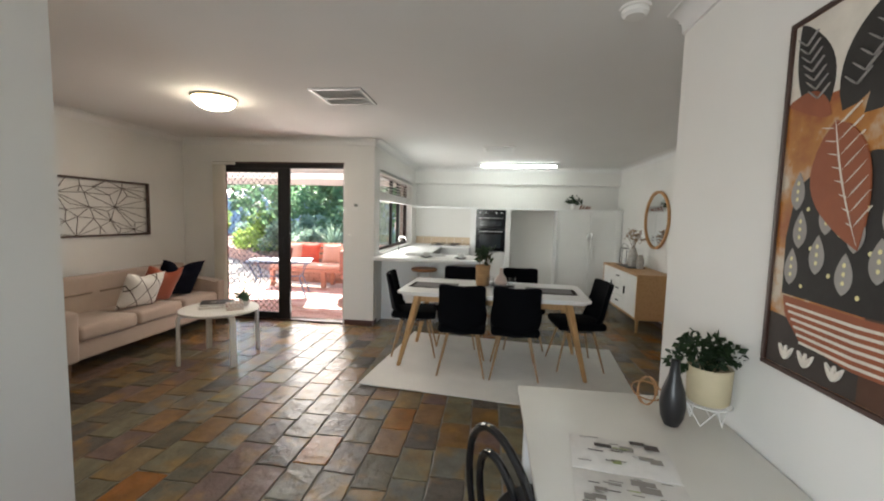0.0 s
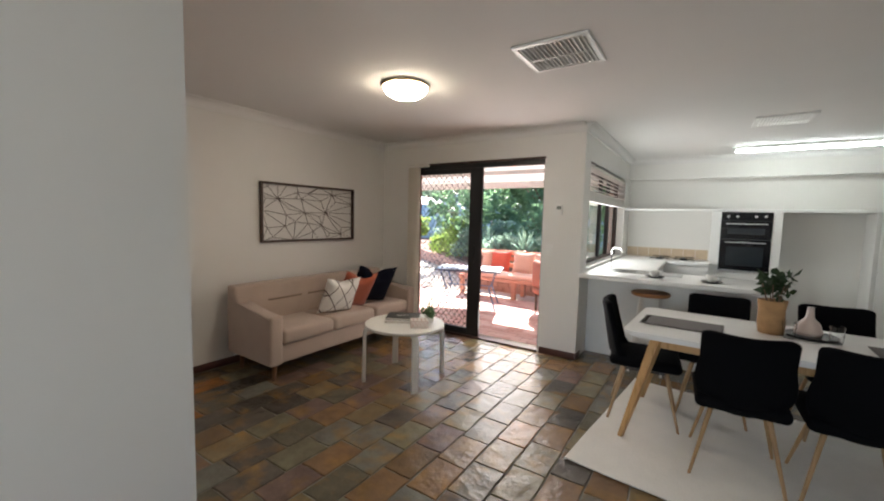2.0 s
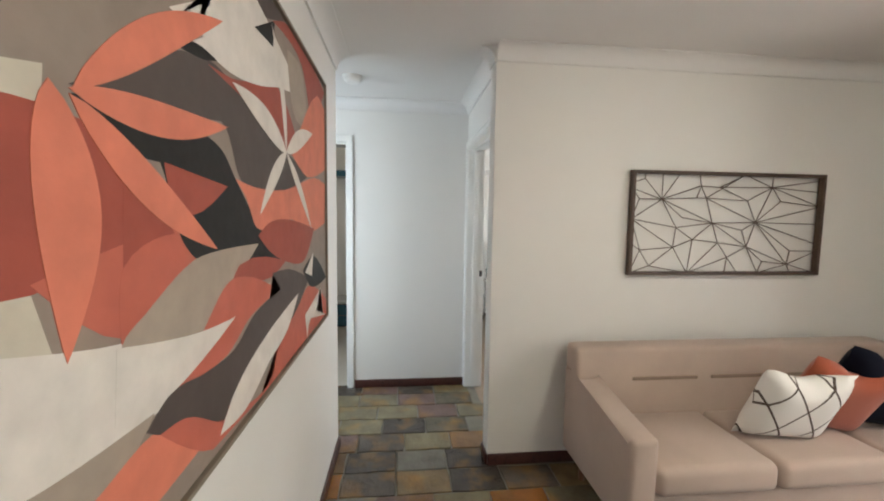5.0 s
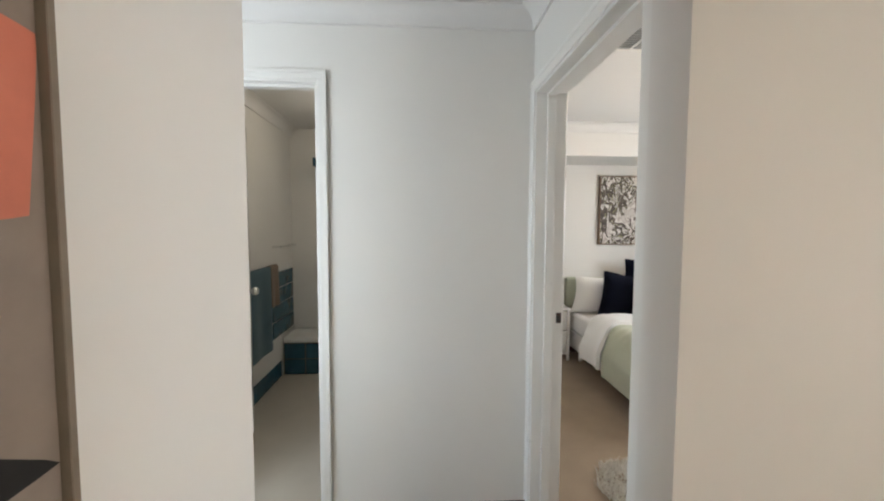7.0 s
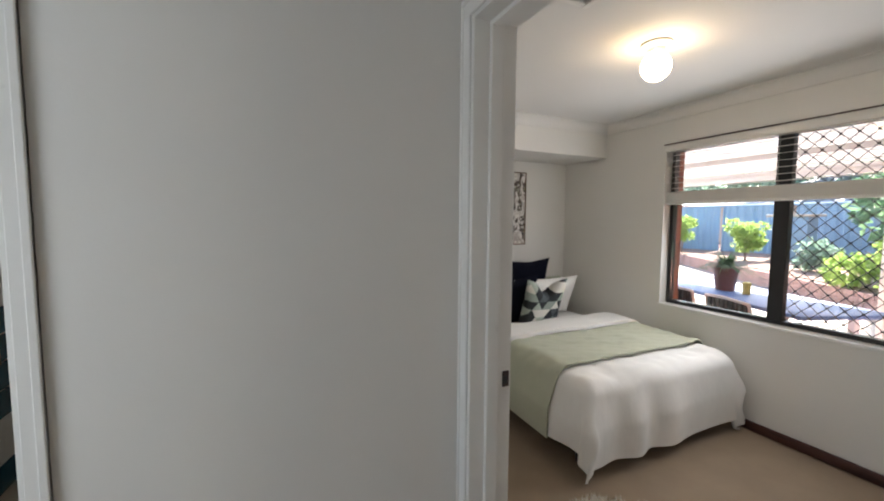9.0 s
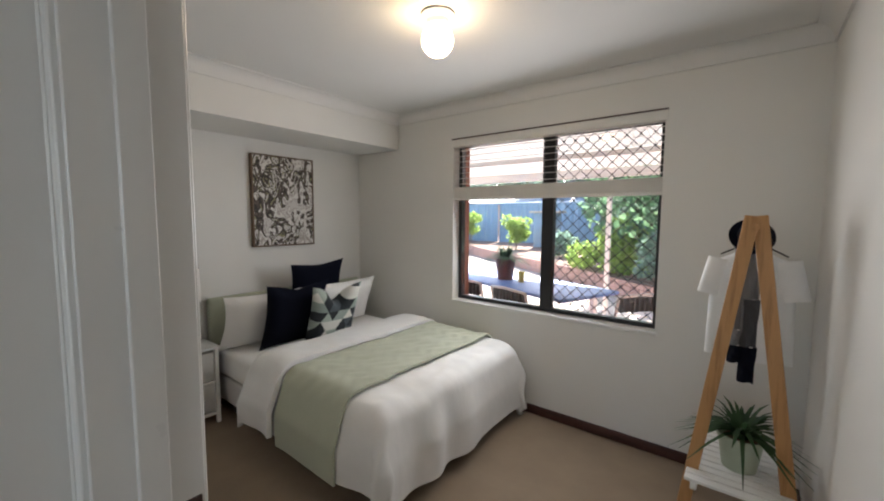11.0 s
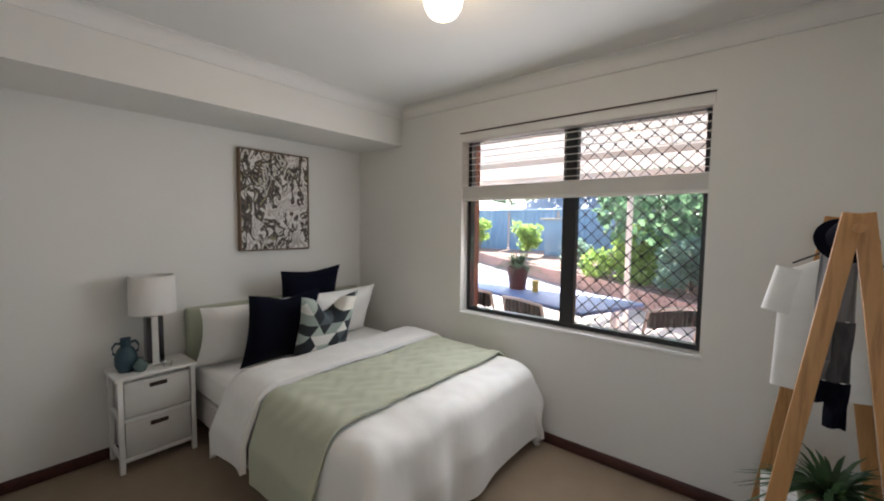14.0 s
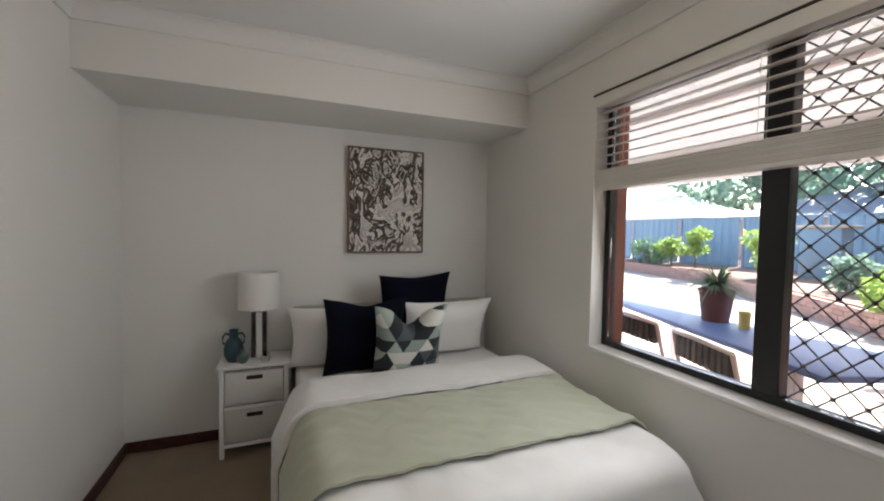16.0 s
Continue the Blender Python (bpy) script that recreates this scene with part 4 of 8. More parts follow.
def hip_house(name, label, at, w, d, h, roofh, roofmat):
    t = thing(name, label, "house", at)
    part("wall", box(BM(), -w / 2, 0, 0, w / 2, d, h), M["beam"], t)
    bm = BM()
    o = 0.5
    b = [bm.verts.new(p) for p in ((-w / 2 - o, -o, h), (w / 2 + o, -o, h), (w / 2 + o, d + o, h), (-w / 2 - o, d + o, h))]
    r = [bm.verts.new((-w / 2 + d / 2, d / 2, h + roofh)), bm.verts.new((w / 2 - d / 2, d / 2, h + roofh))]
    for f in ((b[0], b[1], r[1], r[0]), (b[1], b[2], r[1]), (b[2], b[3], r[0], r[1]), (b[3], b[0], r[0]), (b[3], b[2], b[1], b[0])):
        bm.faces.new(f)
    part("roof", bm, roofmat, t)
    part("gutter", box(BM(), -w / 2 - o - 0.1, -o - 0.1, h - 0.1, w / 2 + o + 0.1, -o, h + 0.02, 0.01, 1), M["gloss"], t)
    return t


hip_house("neighbour_house", "neighbouring house with a pale steel roof beyond the fence", (-27, 25, 0), 13, 8, 2.5, 1.7, plain("pale_roof", (0.62, 0.63, 0.65), 0.5, 0.08, 1.0))
hip_house("neighbour_house", "neighbouring house with a grey tiled roof beyond the fence", (-12.5, 25, 0), 11, 8, 2.4, 1.7, plain("grey_roof", (0.16, 0.18, 0.21), 0.7, 0.15, 1.0))

# patio cover: corrugated sheet on beams and posts
cover = thing("patio_cover", "white steel patio cover with translucent corrugated roofing", "patio cover")
RX0, RX1, RY0, RY1, RZ0, RZ1 = -9.6, -1.75, 5.41, 8.3, 2.50, 2.20
bm = BM()
N = 400
cols = []
for i in range(N + 1):
    x = RX0 + (RX1 - RX0) * i / N
    dz = 0.016 * math.sin(x * 2 * math.pi / 0.078)
    cols.append((bm.verts.new((x, RY0, RZ0 + dz)), bm.verts.new((x, RY1 + 0.12, RZ1 + dz))))
for a, b in zip(cols, cols[1:]):
    bm.faces.new((a[0], b[0], b[1], a[1]))
part("roof_sheet", bm, M["roof"], cover, "pale translucent corrugated sheet")
for y in (6.35, 7.35):
    z = RZ0 + (RZ1 - RZ0) * (y - RY0) / (RY1 - RY0)
    part("batten", box(BM(), RX0, y - 0.025, z - 0.085, RX1, y + 0.025, z - 0.02, 0.003, 1), M["gloss"], cover)
part("beam", box(BM(), RX0, RY1 - 0.03, RZ1 - 0.14, RX1, RY1 + 0.03, RZ1 - 0.02, 0.003, 1), M["gloss"], cover, "white painted front beam")
for x in (-9.4, -6.15):
    part("post", box(BM(), x - 0.03, RY1 - 0.03, -0.09, x + 0.03, RY1 + 0.03, RZ1 - 0.14, 0.003, 1), M["gloss"], cover)
part("gutter", box(BM(), RX0, RY1 + 0.05, RZ1 - 0.1, RX1, RY1 + 0.16, RZ1 - 0.02, 0.008, 1), M["beam"], cover)

# patio furniture
oak_out = wood("red_timber", srgb("c99480"), srgb("ad7460"), 0.6, "x")
blue_top = plain("blue_table_top", srgb("5c79b0"), 0.45, 0.06, 4.0)
coral = cloth("coral_cloth", srgb("d2604f"), 0.12, 300.0, 0.4)
peach = cloth("peach_cloth", srgb("e0b8a8"), 0.1, 300.0, 0.4)


def cushion(bm, w, h, d, at=(0, 0, 0), lean=0.0, turn=0.0, roll=0.0, n=14, pinch=0.12, chop=0.0):
    """A stuffed square: full in the middle, thin and pointed at its corners. Stands in x-z, thick in y."""
    m = pose(*at, lean, 0, turn) @ pose(0, 0, 0, 0, roll, 0)
    front, back = [], []
    for side, rows in ((1, front), (-1, back)):
        for i in range(n + 1):
            row = []
            for j in range(n + 1):
                u, v = i / n * 2 - 1, j / n * 2 - 1
                full = max(0.0, (1 - u ** 4) * (1 - v ** 4)) ** 0.55
                eu = 1 - pinch * (1 - v * v)
                ev = 1 - pinch * (1 - u * u)
                dip = chop * math.exp(-(u / 0.38) ** 2) * ((v + 1) / 2) ** 3
                row.append(m @ Vector((u * w / 2 * eu, side * d / 2 * full, v * h / 2 * ev + h / 2 - dip)))
            rows.append(row)
    V = {}
    for s, rows in ((0, front), (1, back)):
        for i in range(n + 1):
            for j in range(n + 1):
                edge = i in (0, n) or j in (0, n)
                key = (0 if edge else s, i, j)
                if key not in V:
                    V[key] = bm.verts.new(rows[i][j])
        for i in range(n):
            for j in range(n):
                q = [V[(0 if (a in (0, n) or b in (0, n)) else s, a, b)] for a, b in ((i, j), (i + 1, j), (i + 1, j + 1), (i, j + 1))]
                bm.faces.new(q if s == 0 else q[::-1])
    return bm


bench = thing("garden_bench", "long red timber garden bench against the brick wall", "bench", (-3.3, 8.05, -0.06))
part("seat", box(BM(), -1.15, -0.3, 0.34, 1.15, 0.3, 0.40, 0.01, 2), oak_out, bench)
part("seat_cushion", box(BM(), -1.12, -0.28, 0.40, 1.12, 0.18, 0.48, 0.03, 3), peach, bench)
for z in (0.55, 0.68, 0.8):
    part("back_slat", box(BM(), -1.15, 0.28, z, 1.15, 0.31, z + 0.09, 0.006, 1), oak_out, bench)
for x in (-1.1, 0, 1.1):
    part("leg", box(BM(), x - 0.04, -0.27, 0, x + 0.04, -0.19, 0.34, 0.005, 1), oak_out, bench)
    part("leg", box(BM(), x - 0.04, 0.2, 0, x + 0.04, 0.28, 0.9, 0.005, 1), oak_out, bench)
for k, (x, mat, lab) in enumerate([(-0.85, peach, "peach"), (-0.45, coral, "coral red"), (0.05, peach, "peach"), (0.5, peach, "peach"), (0.85, coral, "coral red")]):
    solo("outdoor_cushion", cushion(BM(), 0.46, 0.42, 0.14), mat, lab + " scatter cushion on the garden bench", "cushion", (-3.3 + x, 8.14 - 0.02 * k % 3, 0.42), 4 * k - 8, "bench cushions", 60).rotation_euler[0] = radians(-14)

lt = thing("patio_table", "low slate-blue metal patio table", "table", (-3.75, 6.95, -0.06), 20)
metal = plain("blue_grey_metal", srgb("6f7c98"), 0.45, 0.08, 8.0)
part("tabletop", box(BM(), -0.55, -0.35, 0.63, 0.55, 0.35, 0.66, 0.008, 2), metal, lt)
for sx in (-1, 1):
    for sy in (-1, 1):
        part("leg", tube(BM(), [(sx * 0.46, sy * 0.28, 0.63), (sx * 0.36, sy * 0.22, 0.35), (sx * 0.48, sy * 0.3, 0.0)], 0.014), metal, lt)
part("stretcher", rod(BM(), (-0.38, 0, 0.36), (0.38, 0, 0.36), 0.01), metal, lt)


def pot_plant(name, label, at, r, h, pot, leafmat, seed, leaf_r, leaf_h, n=60, kind="strap", droop=0.95):
    t = thing(name, label, "potted plant", at)
    part("pot", lathe(BM(), [(0, 0), (r * 0.72, 0), (r * 0.95, h * 0.9), (r, h * 0.9), (r, h), (r * 0.9, h), (r * 0.88, h * 0.88), (0, h * 0.86)]), pot, t)
    part("soil", lathe(BM(), [(0, h * 0.865), (r * 0.87, h * 0.87), (0, h * 0.9)], 16), M["soil"], t)
    if kind == "strap":
        ob = strappy("foliage", "", (0, 0, h * 0.86), leaf_r, leaf_h, n, leafmat, seed, 0.012, droop)
        del ob["category"]
    else:
        ob = new("foliage", leafmesh("foliage", crown(BM(), (0, 0, h * 0.8), leaf_r, leaf_h, n, kind, seed), leafmat))
    ob.parent = t
    return t


pot_plant("potted_plant", "terracotta pot with green plant on the patio table", (-3.65, 7.0, 0.60), 0.11, 0.22, M["terracotta"], M["leaf"], 7, 0.2, 0.3, 50)

bt = thing("outdoor_table", "long outdoor table with a bright blue top", "table", (-7.05, 6.95, -0.06), 160)
part("tabletop", box(BM(), -1.35, -0.45, 0.73, 1.35, 0.45, 0.77, 0.012, 2), blue_top, bt)
for sx in (-1.1, 1.1):
    for sy in (-0.35, 0.35):
        part("leg", box(BM(), sx - 0.03, sy - 0.03, 0, sx + 0.03, sy + 0.03, 0.73, 0.005, 1), M["gloss"], bt)
pot_plant("potted_fern", "terracotta pot with an arching green fern on the blue table", (-6.98, 6.85, 0.71), 0.13, 0.26, plain("oxblood_ceramic", srgb("6e3f3a"), 0.5, 0.1, 10.0), M["leaf"], 9, 0.34, 0.3, 170, droop=1.2)
bm = lathe(BM(), [(0, 0), (0.035, 0), (0.04, 0.12), (0.03, 0.13), (0, 0.13)], 16)
solo("candle_jar", bm, plain("yellow_wax", srgb("d8c46a"), 0.5), "small yellow candle jar beside the plant pot", "candle", (-6.72, 6.78, 0.71))


def patio_chair(at, turn):
    t = thing("patio_chair", "white framed outdoor chair with black slatted back", "chair", at, turn, "patio chairs")
    for s in (-1, 1):
        part("side_frame", tube(BM(), [(s * 0.25, -0.25, 0.0), (s * 0.25, -0.22, 0.45), (s * 0.25, 0.2, 0.43), (s * 0.24, 0.3, 0.86)], 0.013), M["gloss"], t)
        part("leg", tube(BM(), [(s * 0.25, 0.2, 0.43), (s * 0.25, 0.3, 0.0)], 0.013), M["gloss"], t)
    part("top_rail", tube(BM(), [(-0.24, 0.3, 0.86), (0, 0.33, 0.88), (0.24, 0.3, 0.86)], 0.013), M["gloss"], t)
    for k in range(9):
        x = -0.2 + k * 0.05
        part("slat", box(BM(), x - 0.016, 0.262, 0.72, x + 0.016, 0.300, 0.85, 0.003, 1), M["black"], t)
    part("seat", box(BM(), -0.24, -0.22, 0.425, 0.24, 0.2, 0.445, 0.006, 1), M["pale_cloth"], t)
    return t


for at, turn in (((-6.95, 6.25, -0.06), 160 + 12), ((-6.25, 6.05, -0.06), 160), ((-5.5, 6.45, -0.06), 230)):
    patio_chair(at, turn)
bb = thing("garden_plinth", "blue-grey painted plinth with a flat top in the garden", "plinth", (-10.9, 17.2, 0.33))
part("column", box(BM(), -0.45, -0.3, 0, 0.45, 0.3, 1.35, 0.02, 2), M["fence"], bb)
part("top", box(BM(), -0.6, -0.4, 1.35, 0.6, 0.4, 1.42, 0.015, 2), M["sand"], bb)
ch = thing("garden_chair", "terracotta-red woven garden armchair", "chair", (-2.35, 7.25, -0.06), 130)
part("seat", box(BM(), -0.28, -0.28, 0.3, 0.28, 0.28, 0.42, 0.04, 3), M["terracotta"], ch)
part("backrest", box(BM(), -0.28, 0.2, 0.42, 0.28, 0.3, 0.85, 0.04, 3), M["terracotta"], ch)
for s in (-1, 1):
    part("armrest", box(BM(), s * 0.3 - 0.04, -0.25, 0.36, s * 0.3 + 0.04, 0.25, 0.6, 0.03, 3), M["terracotta"], ch)
    for y in (-0.22, 0.22):
        part("leg", rod(BM(), (s * 0.24, y, 0), (s * 0.24, y, 0.3), 0.02), M["bark"], ch)

# ---------------------------------------------------------------- ceiling fittings
lamp_glow = glow("warm_lamp_glass", (1.0, 0.88, 0.68), DOME)
dome = thing("ceiling_lamp", "lit round frosted glass ceiling lamp with brass rim", "ceiling light", (-2.345, 3.39, ZC))
part("rim", lathe(BM(), [(0, -0.001), (0.165, -0.001), (0.178, -0.008), (0.178, -0.02), (0.172, -0.023), (0.164, -0.021), (0.16, -0.016), (0, -0.016)], 40), plain("brass_rim", srgb("dccfae"), 0.35, 0.05, 12.0, metal=0.2), dome, "pale brass rim")
part("shade", lathe(BM(), [(0, -0.0165)] + [(0.163 * math.cos(a), -0.0235 - 0.082 * math.sin(a)) for a in [k * math.pi / 20 for k in range(10)]] + [(0, -0.106)], 40), lamp_glow, dome, "lit frosted glass bowl", 60)

tubel = thing("batten_light", "lit fluorescent batten light on the kitchen ceiling", "ceiling light", (0.48, 7.27, ZC))
part("batten", box(BM(), -0.68, -0.03, -0.035, 0.68, 0.03, 0, 0.004, 1), M["gloss"], tubel)
part("tube", rod(BM(), (-0.64, 0, -0.055), (0.64, 0, -0.055), 0.019, seg=16), glow("cool_tube_glass", (0.9, 1.0, 0.97), TUBE), tubel, "glowing white fluorescent tube")
for s in (-1, 1):
    part("lamp_holder", box(BM(), s * 0.655 - 0.012, -0.022, -0.078, s * 0.655 + 0.012, 0.022, -0.035, 0.003, 1), M["gloss"], tubel)

globe = thing("globe_lamp", "lit opal glass globe lamp on the bedroom ceiling", "ceiling light", (-5.735, 3.925, ZC))
part("gallery", lathe(BM(), [(0, 0), (0.075, 0), (0.078, -0.01), (0.05, -0.028), (0.045, -0.05), (0, -0.05)], 28), M["gloss"], globe, "white lamp gallery")
part("globe", lathe(BM(), [(0.074 * math.cos(a), -0.118 + 0.074 * math.sin(a)) for a in [math.pi / 2 - k * math.pi / 18 for k in range(19)]], 28), glow("warm_globe_glass", (1.0, 0.74, 0.46), GLOBE), globe, "glowing opal glass globe", 60)


def vent(at, w, d):
    t = thing("ceiling_vent", "white slatted ceiling air vent", "vent", (*at, ZC), group="ceiling vents")
    bm = BM()
    for x0, y0, x1, y1 in ((-w / 2, -d / 2, w / 2, -d / 2 + 0.03), (-w / 2, d / 2 - 0.03, w / 2, d / 2), (-w / 2, -d / 2 + 0.03, -w / 2 + 0.03, d / 2 - 0.03), (w / 2 - 0.03, -d / 2 + 0.03, w / 2, d / 2 - 0.03)):
        box(bm, x0, y0, -0.014, x1, y1, 0.0, 0.003, 1)
    part("frame", bm, M["gloss"], t)
    part("backing", box(BM(), -w / 2 + 0.03, -d / 2 + 0.03, -0.0045, w / 2 - 0.03, d / 2 - 0.03, -0.001), plain("vent_dark", (0.6, 0.59, 0.57), 0.8), t)
    n = int((w - 0.06) / 0.024)
    for k in range(n):
        x = -w / 2 + 0.03 + (k + 0.5) * (w - 0.06) / n
        bm = box(BM(), -0.009, -d / 2 + 0.03, -0.0012, 0.009, d / 2 - 0.03, 0.0012)
        bmesh.ops.transform(bm, matrix=pose(x, 0, -0.0125, 0, 32, 0), verts=bm.verts)
        part("slat", bm, M["gloss"], t)
    part("rib", box(BM(), -w / 2 + 0.03, -0.007, -0.0205, w / 2 - 0.03, 0.007, -0.0185), M["gloss"], t)
    return t


vent((-1.2, 3.4), 0.43, 0.43)
vent((0.11, 5.84), 0.43, 0.43)
vent((-5.42, 3.17), 0.4, 0.3)
for at in ((0.643, 2.15), (-4.74, 1.66)):
    t = thing("smoke_detector", "round white smoke detector on the ceiling", "smoke detector", (*at, ZC))
    part("base", lathe(BM(), [(0, 0), (0.066, 0), (0.066, -0.012), (0, -0.012)], 28), M["gloss"], t)
    part("cover", lathe(BM(), [(0, -0.0121), (0.058, -0.0121), (0.056, -0.03), (0.042, -0.042), (0, -0.044)], 28), M["gloss"], t)

# ---------------------------------------------------------------- sofa
sf = thing("sofa", "three-seat taupe cloth sofa with slim arms and timber legs", "sofa", (-4.06, 3.91, 0))
L2 = 0.98
SC = M["sofa"]
part("base", box(BM(), 0.06, -L2 + 0.02, 0.15, 0.66, L2 - 0.02, 0.31, 0.018, 3), SC, sf)


def soft(bm, r, seg=4):
    bmesh.ops.bevel(bm, geom=list(bm.edges), offset=r, segments=seg, profile=0.55, affect="EDGES")
    return bm


bm = prism(BM(), [(0.02, 0.16), (0.24, 0.31), (0.215, 0.42), (0.14, 0.778), (0.0, 0.778)], -L2 + 0.012, L2 - 0.012, "y")
part("backrest", soft(bm, 0.03), SC, sf, "cloth backrest with two stitched slots")
# stitched slots as solid bars, the shade inside them painted as darker cloth
for y0, y1 in ((-0.66, -0.28), (-0.2, 0.18), (0.26, 0.64)):
    bm = box(BM(), -0.006, y0, -0.009, 0.006, y1, 0.009, 0.004, 2)
    bmesh.ops.transform(bm, matrix=pose(0.174, 0, 0.615, 0, -12, 0), verts=bm.verts)
    part("tuft_slot", bm, plain("tuft_shade", srgb("8a796b"), 0.9), sf)
for s in (-1, 1):
    y0, y1 = sorted((s * L2, s * (L2 - 0.125)))
    bm = prism(BM(), [(0.02, 0.16), (0.69, 0.15), (0.70, 0.58), (0.12, 0.625), (0.02, 0.66)], y0, y1, "y")
    part("armrest", soft(bm, 0.028), SC, sf)
for k in range(3):
    w = (2 * L2 - 0.25) / 3
    ya = -L2 + 0.125 + k * w
    bm = BM()

    box(bm, 0.2, ya + 0.004, 0.312, 0.695, ya + w - 0.004, 0.445, 0.04, 4)
    for vtx in bm.verts:
        if vtx.co.z > 0.41:
            fx, fy = (vtx.co.x - 0.2) / 0.495, (vtx.co.y - ya) / w
            vtx.co.z += 0.02 * math.sin(math.pi * min(1, max(0, fx))) * math.sin(math.pi * min(1, max(0, fy)))
    part("seat_cushion", bm, SC, sf, smooth=60)
sofa_leg = wood("brown_leg_wood", srgb("7a573c"), srgb("573a27"), 0.45, "z")
for x in (0.1, 0.6):
    for s in (-1, 1):
        part("leg", rod(BM(), (x, s * (L2 - 0.09), 0), (x, s * (L2 - 0.1), 0.16), 0.016, 0.024), sofa_leg, sf, "tapered brown timber leg")


def lattice_cloth(name, ground, line, freq):
    """Cloth with crossing diagonal lines."""
    n = Nodes(name)
    sep = n.add("ShaderNodeSeparateXYZ")
    n.link(n.co, sep.inputs[0])

    def stripe(sign):
        a = n.add("ShaderNodeMath")
        a.operation = "MULTIPLY_ADD"
        n.link(sep.outputs["Z"], a.inputs[0])
        a.inputs[1].default_value = sign * 0.72
        n.link(sep.outputs["X"], a.inputs[2])
        b = n.add("ShaderNodeMath")
        b.operation = "MULTIPLY"
        n.link(a.outputs[0], b.inputs[0])
        b.inputs[1].default_value = freq
        c = n.add("ShaderNodeMath")
        c.operation = "PINGPONG"
        n.link(b.outputs[0], c.inputs[0])
        c.inputs[1].default_value = 0.5
        d = n.add("ShaderNodeMath")
        d.operation = "LESS_THAN"
        n.link(c.outputs[0], d.inputs[0])
        d.inputs[1].default_value = 0.032
        return d.outputs[0]
    e = n.add("ShaderNodeMath")
    e.operation = "MAXIMUM"
    n.link(stripe(1), e.inputs[0]).link(stripe(-1), e.inputs[1])
    n.colour(n.mix(e.outputs[0], ground, line)).rough(0.9).bump(n.noise(400.0), 0.4, 0.001)
    return n.m


def scatter(name, label, mat, w, h, d, at, turn, lean, roll=0.0, group="", chop=0.0):
    ob = solo(name, cushion(BM(), w, h, d, pinch=0.1, chop=chop), mat, label, "cushion", at, turn, group, 70)
    ob.matrix_world = pose(*at, 0, 0, turn) @ pose(0, 0, 0, lean, 0, 0) @ pose(0, 0, 0, 0, roll, 0)
    return ob


GS = "sofa cushions"
scatter("scatter_cushion", "white scatter cushion with brown diamond lines on the sofa", lattice_cloth("diamond_line_cloth", (0.76, 0.74, 0.7), srgb("4e4038"), 6.0), 0.42, 0.40, 0.15, (-3.60, 3.81, 0.44), 84, 22, 4, GS, 0.035)
scatter("scatter_cushion", "rust-red scatter cushion on the sofa", M["rust"], 0.43, 0.44, 0.14, (-3.66, 4.07, 0.44), 80, 24, 9, GS, 0.05)
scatter("scatter_cushion", "navy blue scatter cushion on the sofa", M["navy"], 0.56, 0.47, 0.17, (-3.66, 4.33, 0.455), 80, 24, 7, GS, 0.10)

# wire wall art above the sofa
wa = thing("wall_art", "brown metal wire art in a rectangular frame on the wall", "wall art", (X_SOFA + 0.045, 3.322, 1.151))
WB = plain("brown_metal", srgb("4b3b30"), 0.5, 0.15, 15.0)
AW, AH = 1.245, 0.613
for y0, z0, y1, z1 in ((0, 0, AW, 0.02), (0, AH - 0.02, AW, AH), (0, 0.02, 0.02, AH - 0.02), (AW - 0.02, 0.02, AW, AH - 0.02)):
    part("frame_bar", box(BM(), -0.036, y0, z0, 0.0, y1, z1, 0.002, 1), WB, wa)
# joints of the wires as fractions of the frame's width and of its height from the top
HUBS = dict(A=(0.15, 0.26), B=(0.42, 0.49), C=(0.65, 0.48), D=(0.73, 0.12), E=(0.35, 0.12), F=(0.22, 0.74), G=(0.61, 0.73), H=(0.84, 0.91), I=(0.51, 0.84), J=(0.10, 0.93), K=(0.23, 0.54), L=(0.32, 0.66), N=(0.455, 0.69), O=(0.38, 0.24), P=(0.60, 0.26), Q=(0.78, 0.26), R=(0.45, 0.13), S=(0.26, 0.44), T=(0.05, 0.77), U=(0.06, 0.06), V=(0.33, 0.24), W=(0.58, 0.56), X=(0.70, 0.88), Y=(0.85, 0.77), Z=(0.035, 0.26))
RIM = dict(a=(0, 0.16), b=(0, 0.46), c=(0.15, 0), d=(0.06, 0), e=(0.34, 0), f=(0.58, 0), g=(0.73, 0), h=(1, 0.04), i=(1, 0.16), j=(1, 0.31), k=(1, 0.49), l=(1, 0.7), m=(1, 0.77), n=(1, 1), o=(0.86, 1), p=(0.68, 1), q=(0.3, 1), r=(0.5, 1), s=(0.57, 1), t=(0, 0.7), u=(0, 1), v=(0.24, 0), w=(0, 0.1))
LINKS = "AB AE AZ AV AS Ac Aa Ab Ac AU Ud Uw Zb Za AK EO ER Ee EV Vb OB OP OC Of RP RD Rf Df Dg Dh Di Dj DP DC DQ Qj QC PC Cj Ck Cl CY CH CW CG CB SB KB Kb KF KL LB LF LN Lq NB NG NI Nq BG BW WG GI GH GX Gp XH Xp IQ Ir Is Iq Hm Hn Ho Hp YH Ym FT FJ Fq Fb Tb TJ Tu Tt Jq Ju Av VO".split()


def wire_at(key):
    u, v = HUBS.get(key) or RIM[key]
    return (-0.02, 0.012 + u * (AW - 0.024), 0.012 + (1 - v) * (AH - 0.024))


for a, b in LINKS:
    if a + b not in ("IQ", "Vb"):
        part("wire", rod(BM(), wire_at(a), wire_at(b), 0.0029, seg=6), WB, wa)

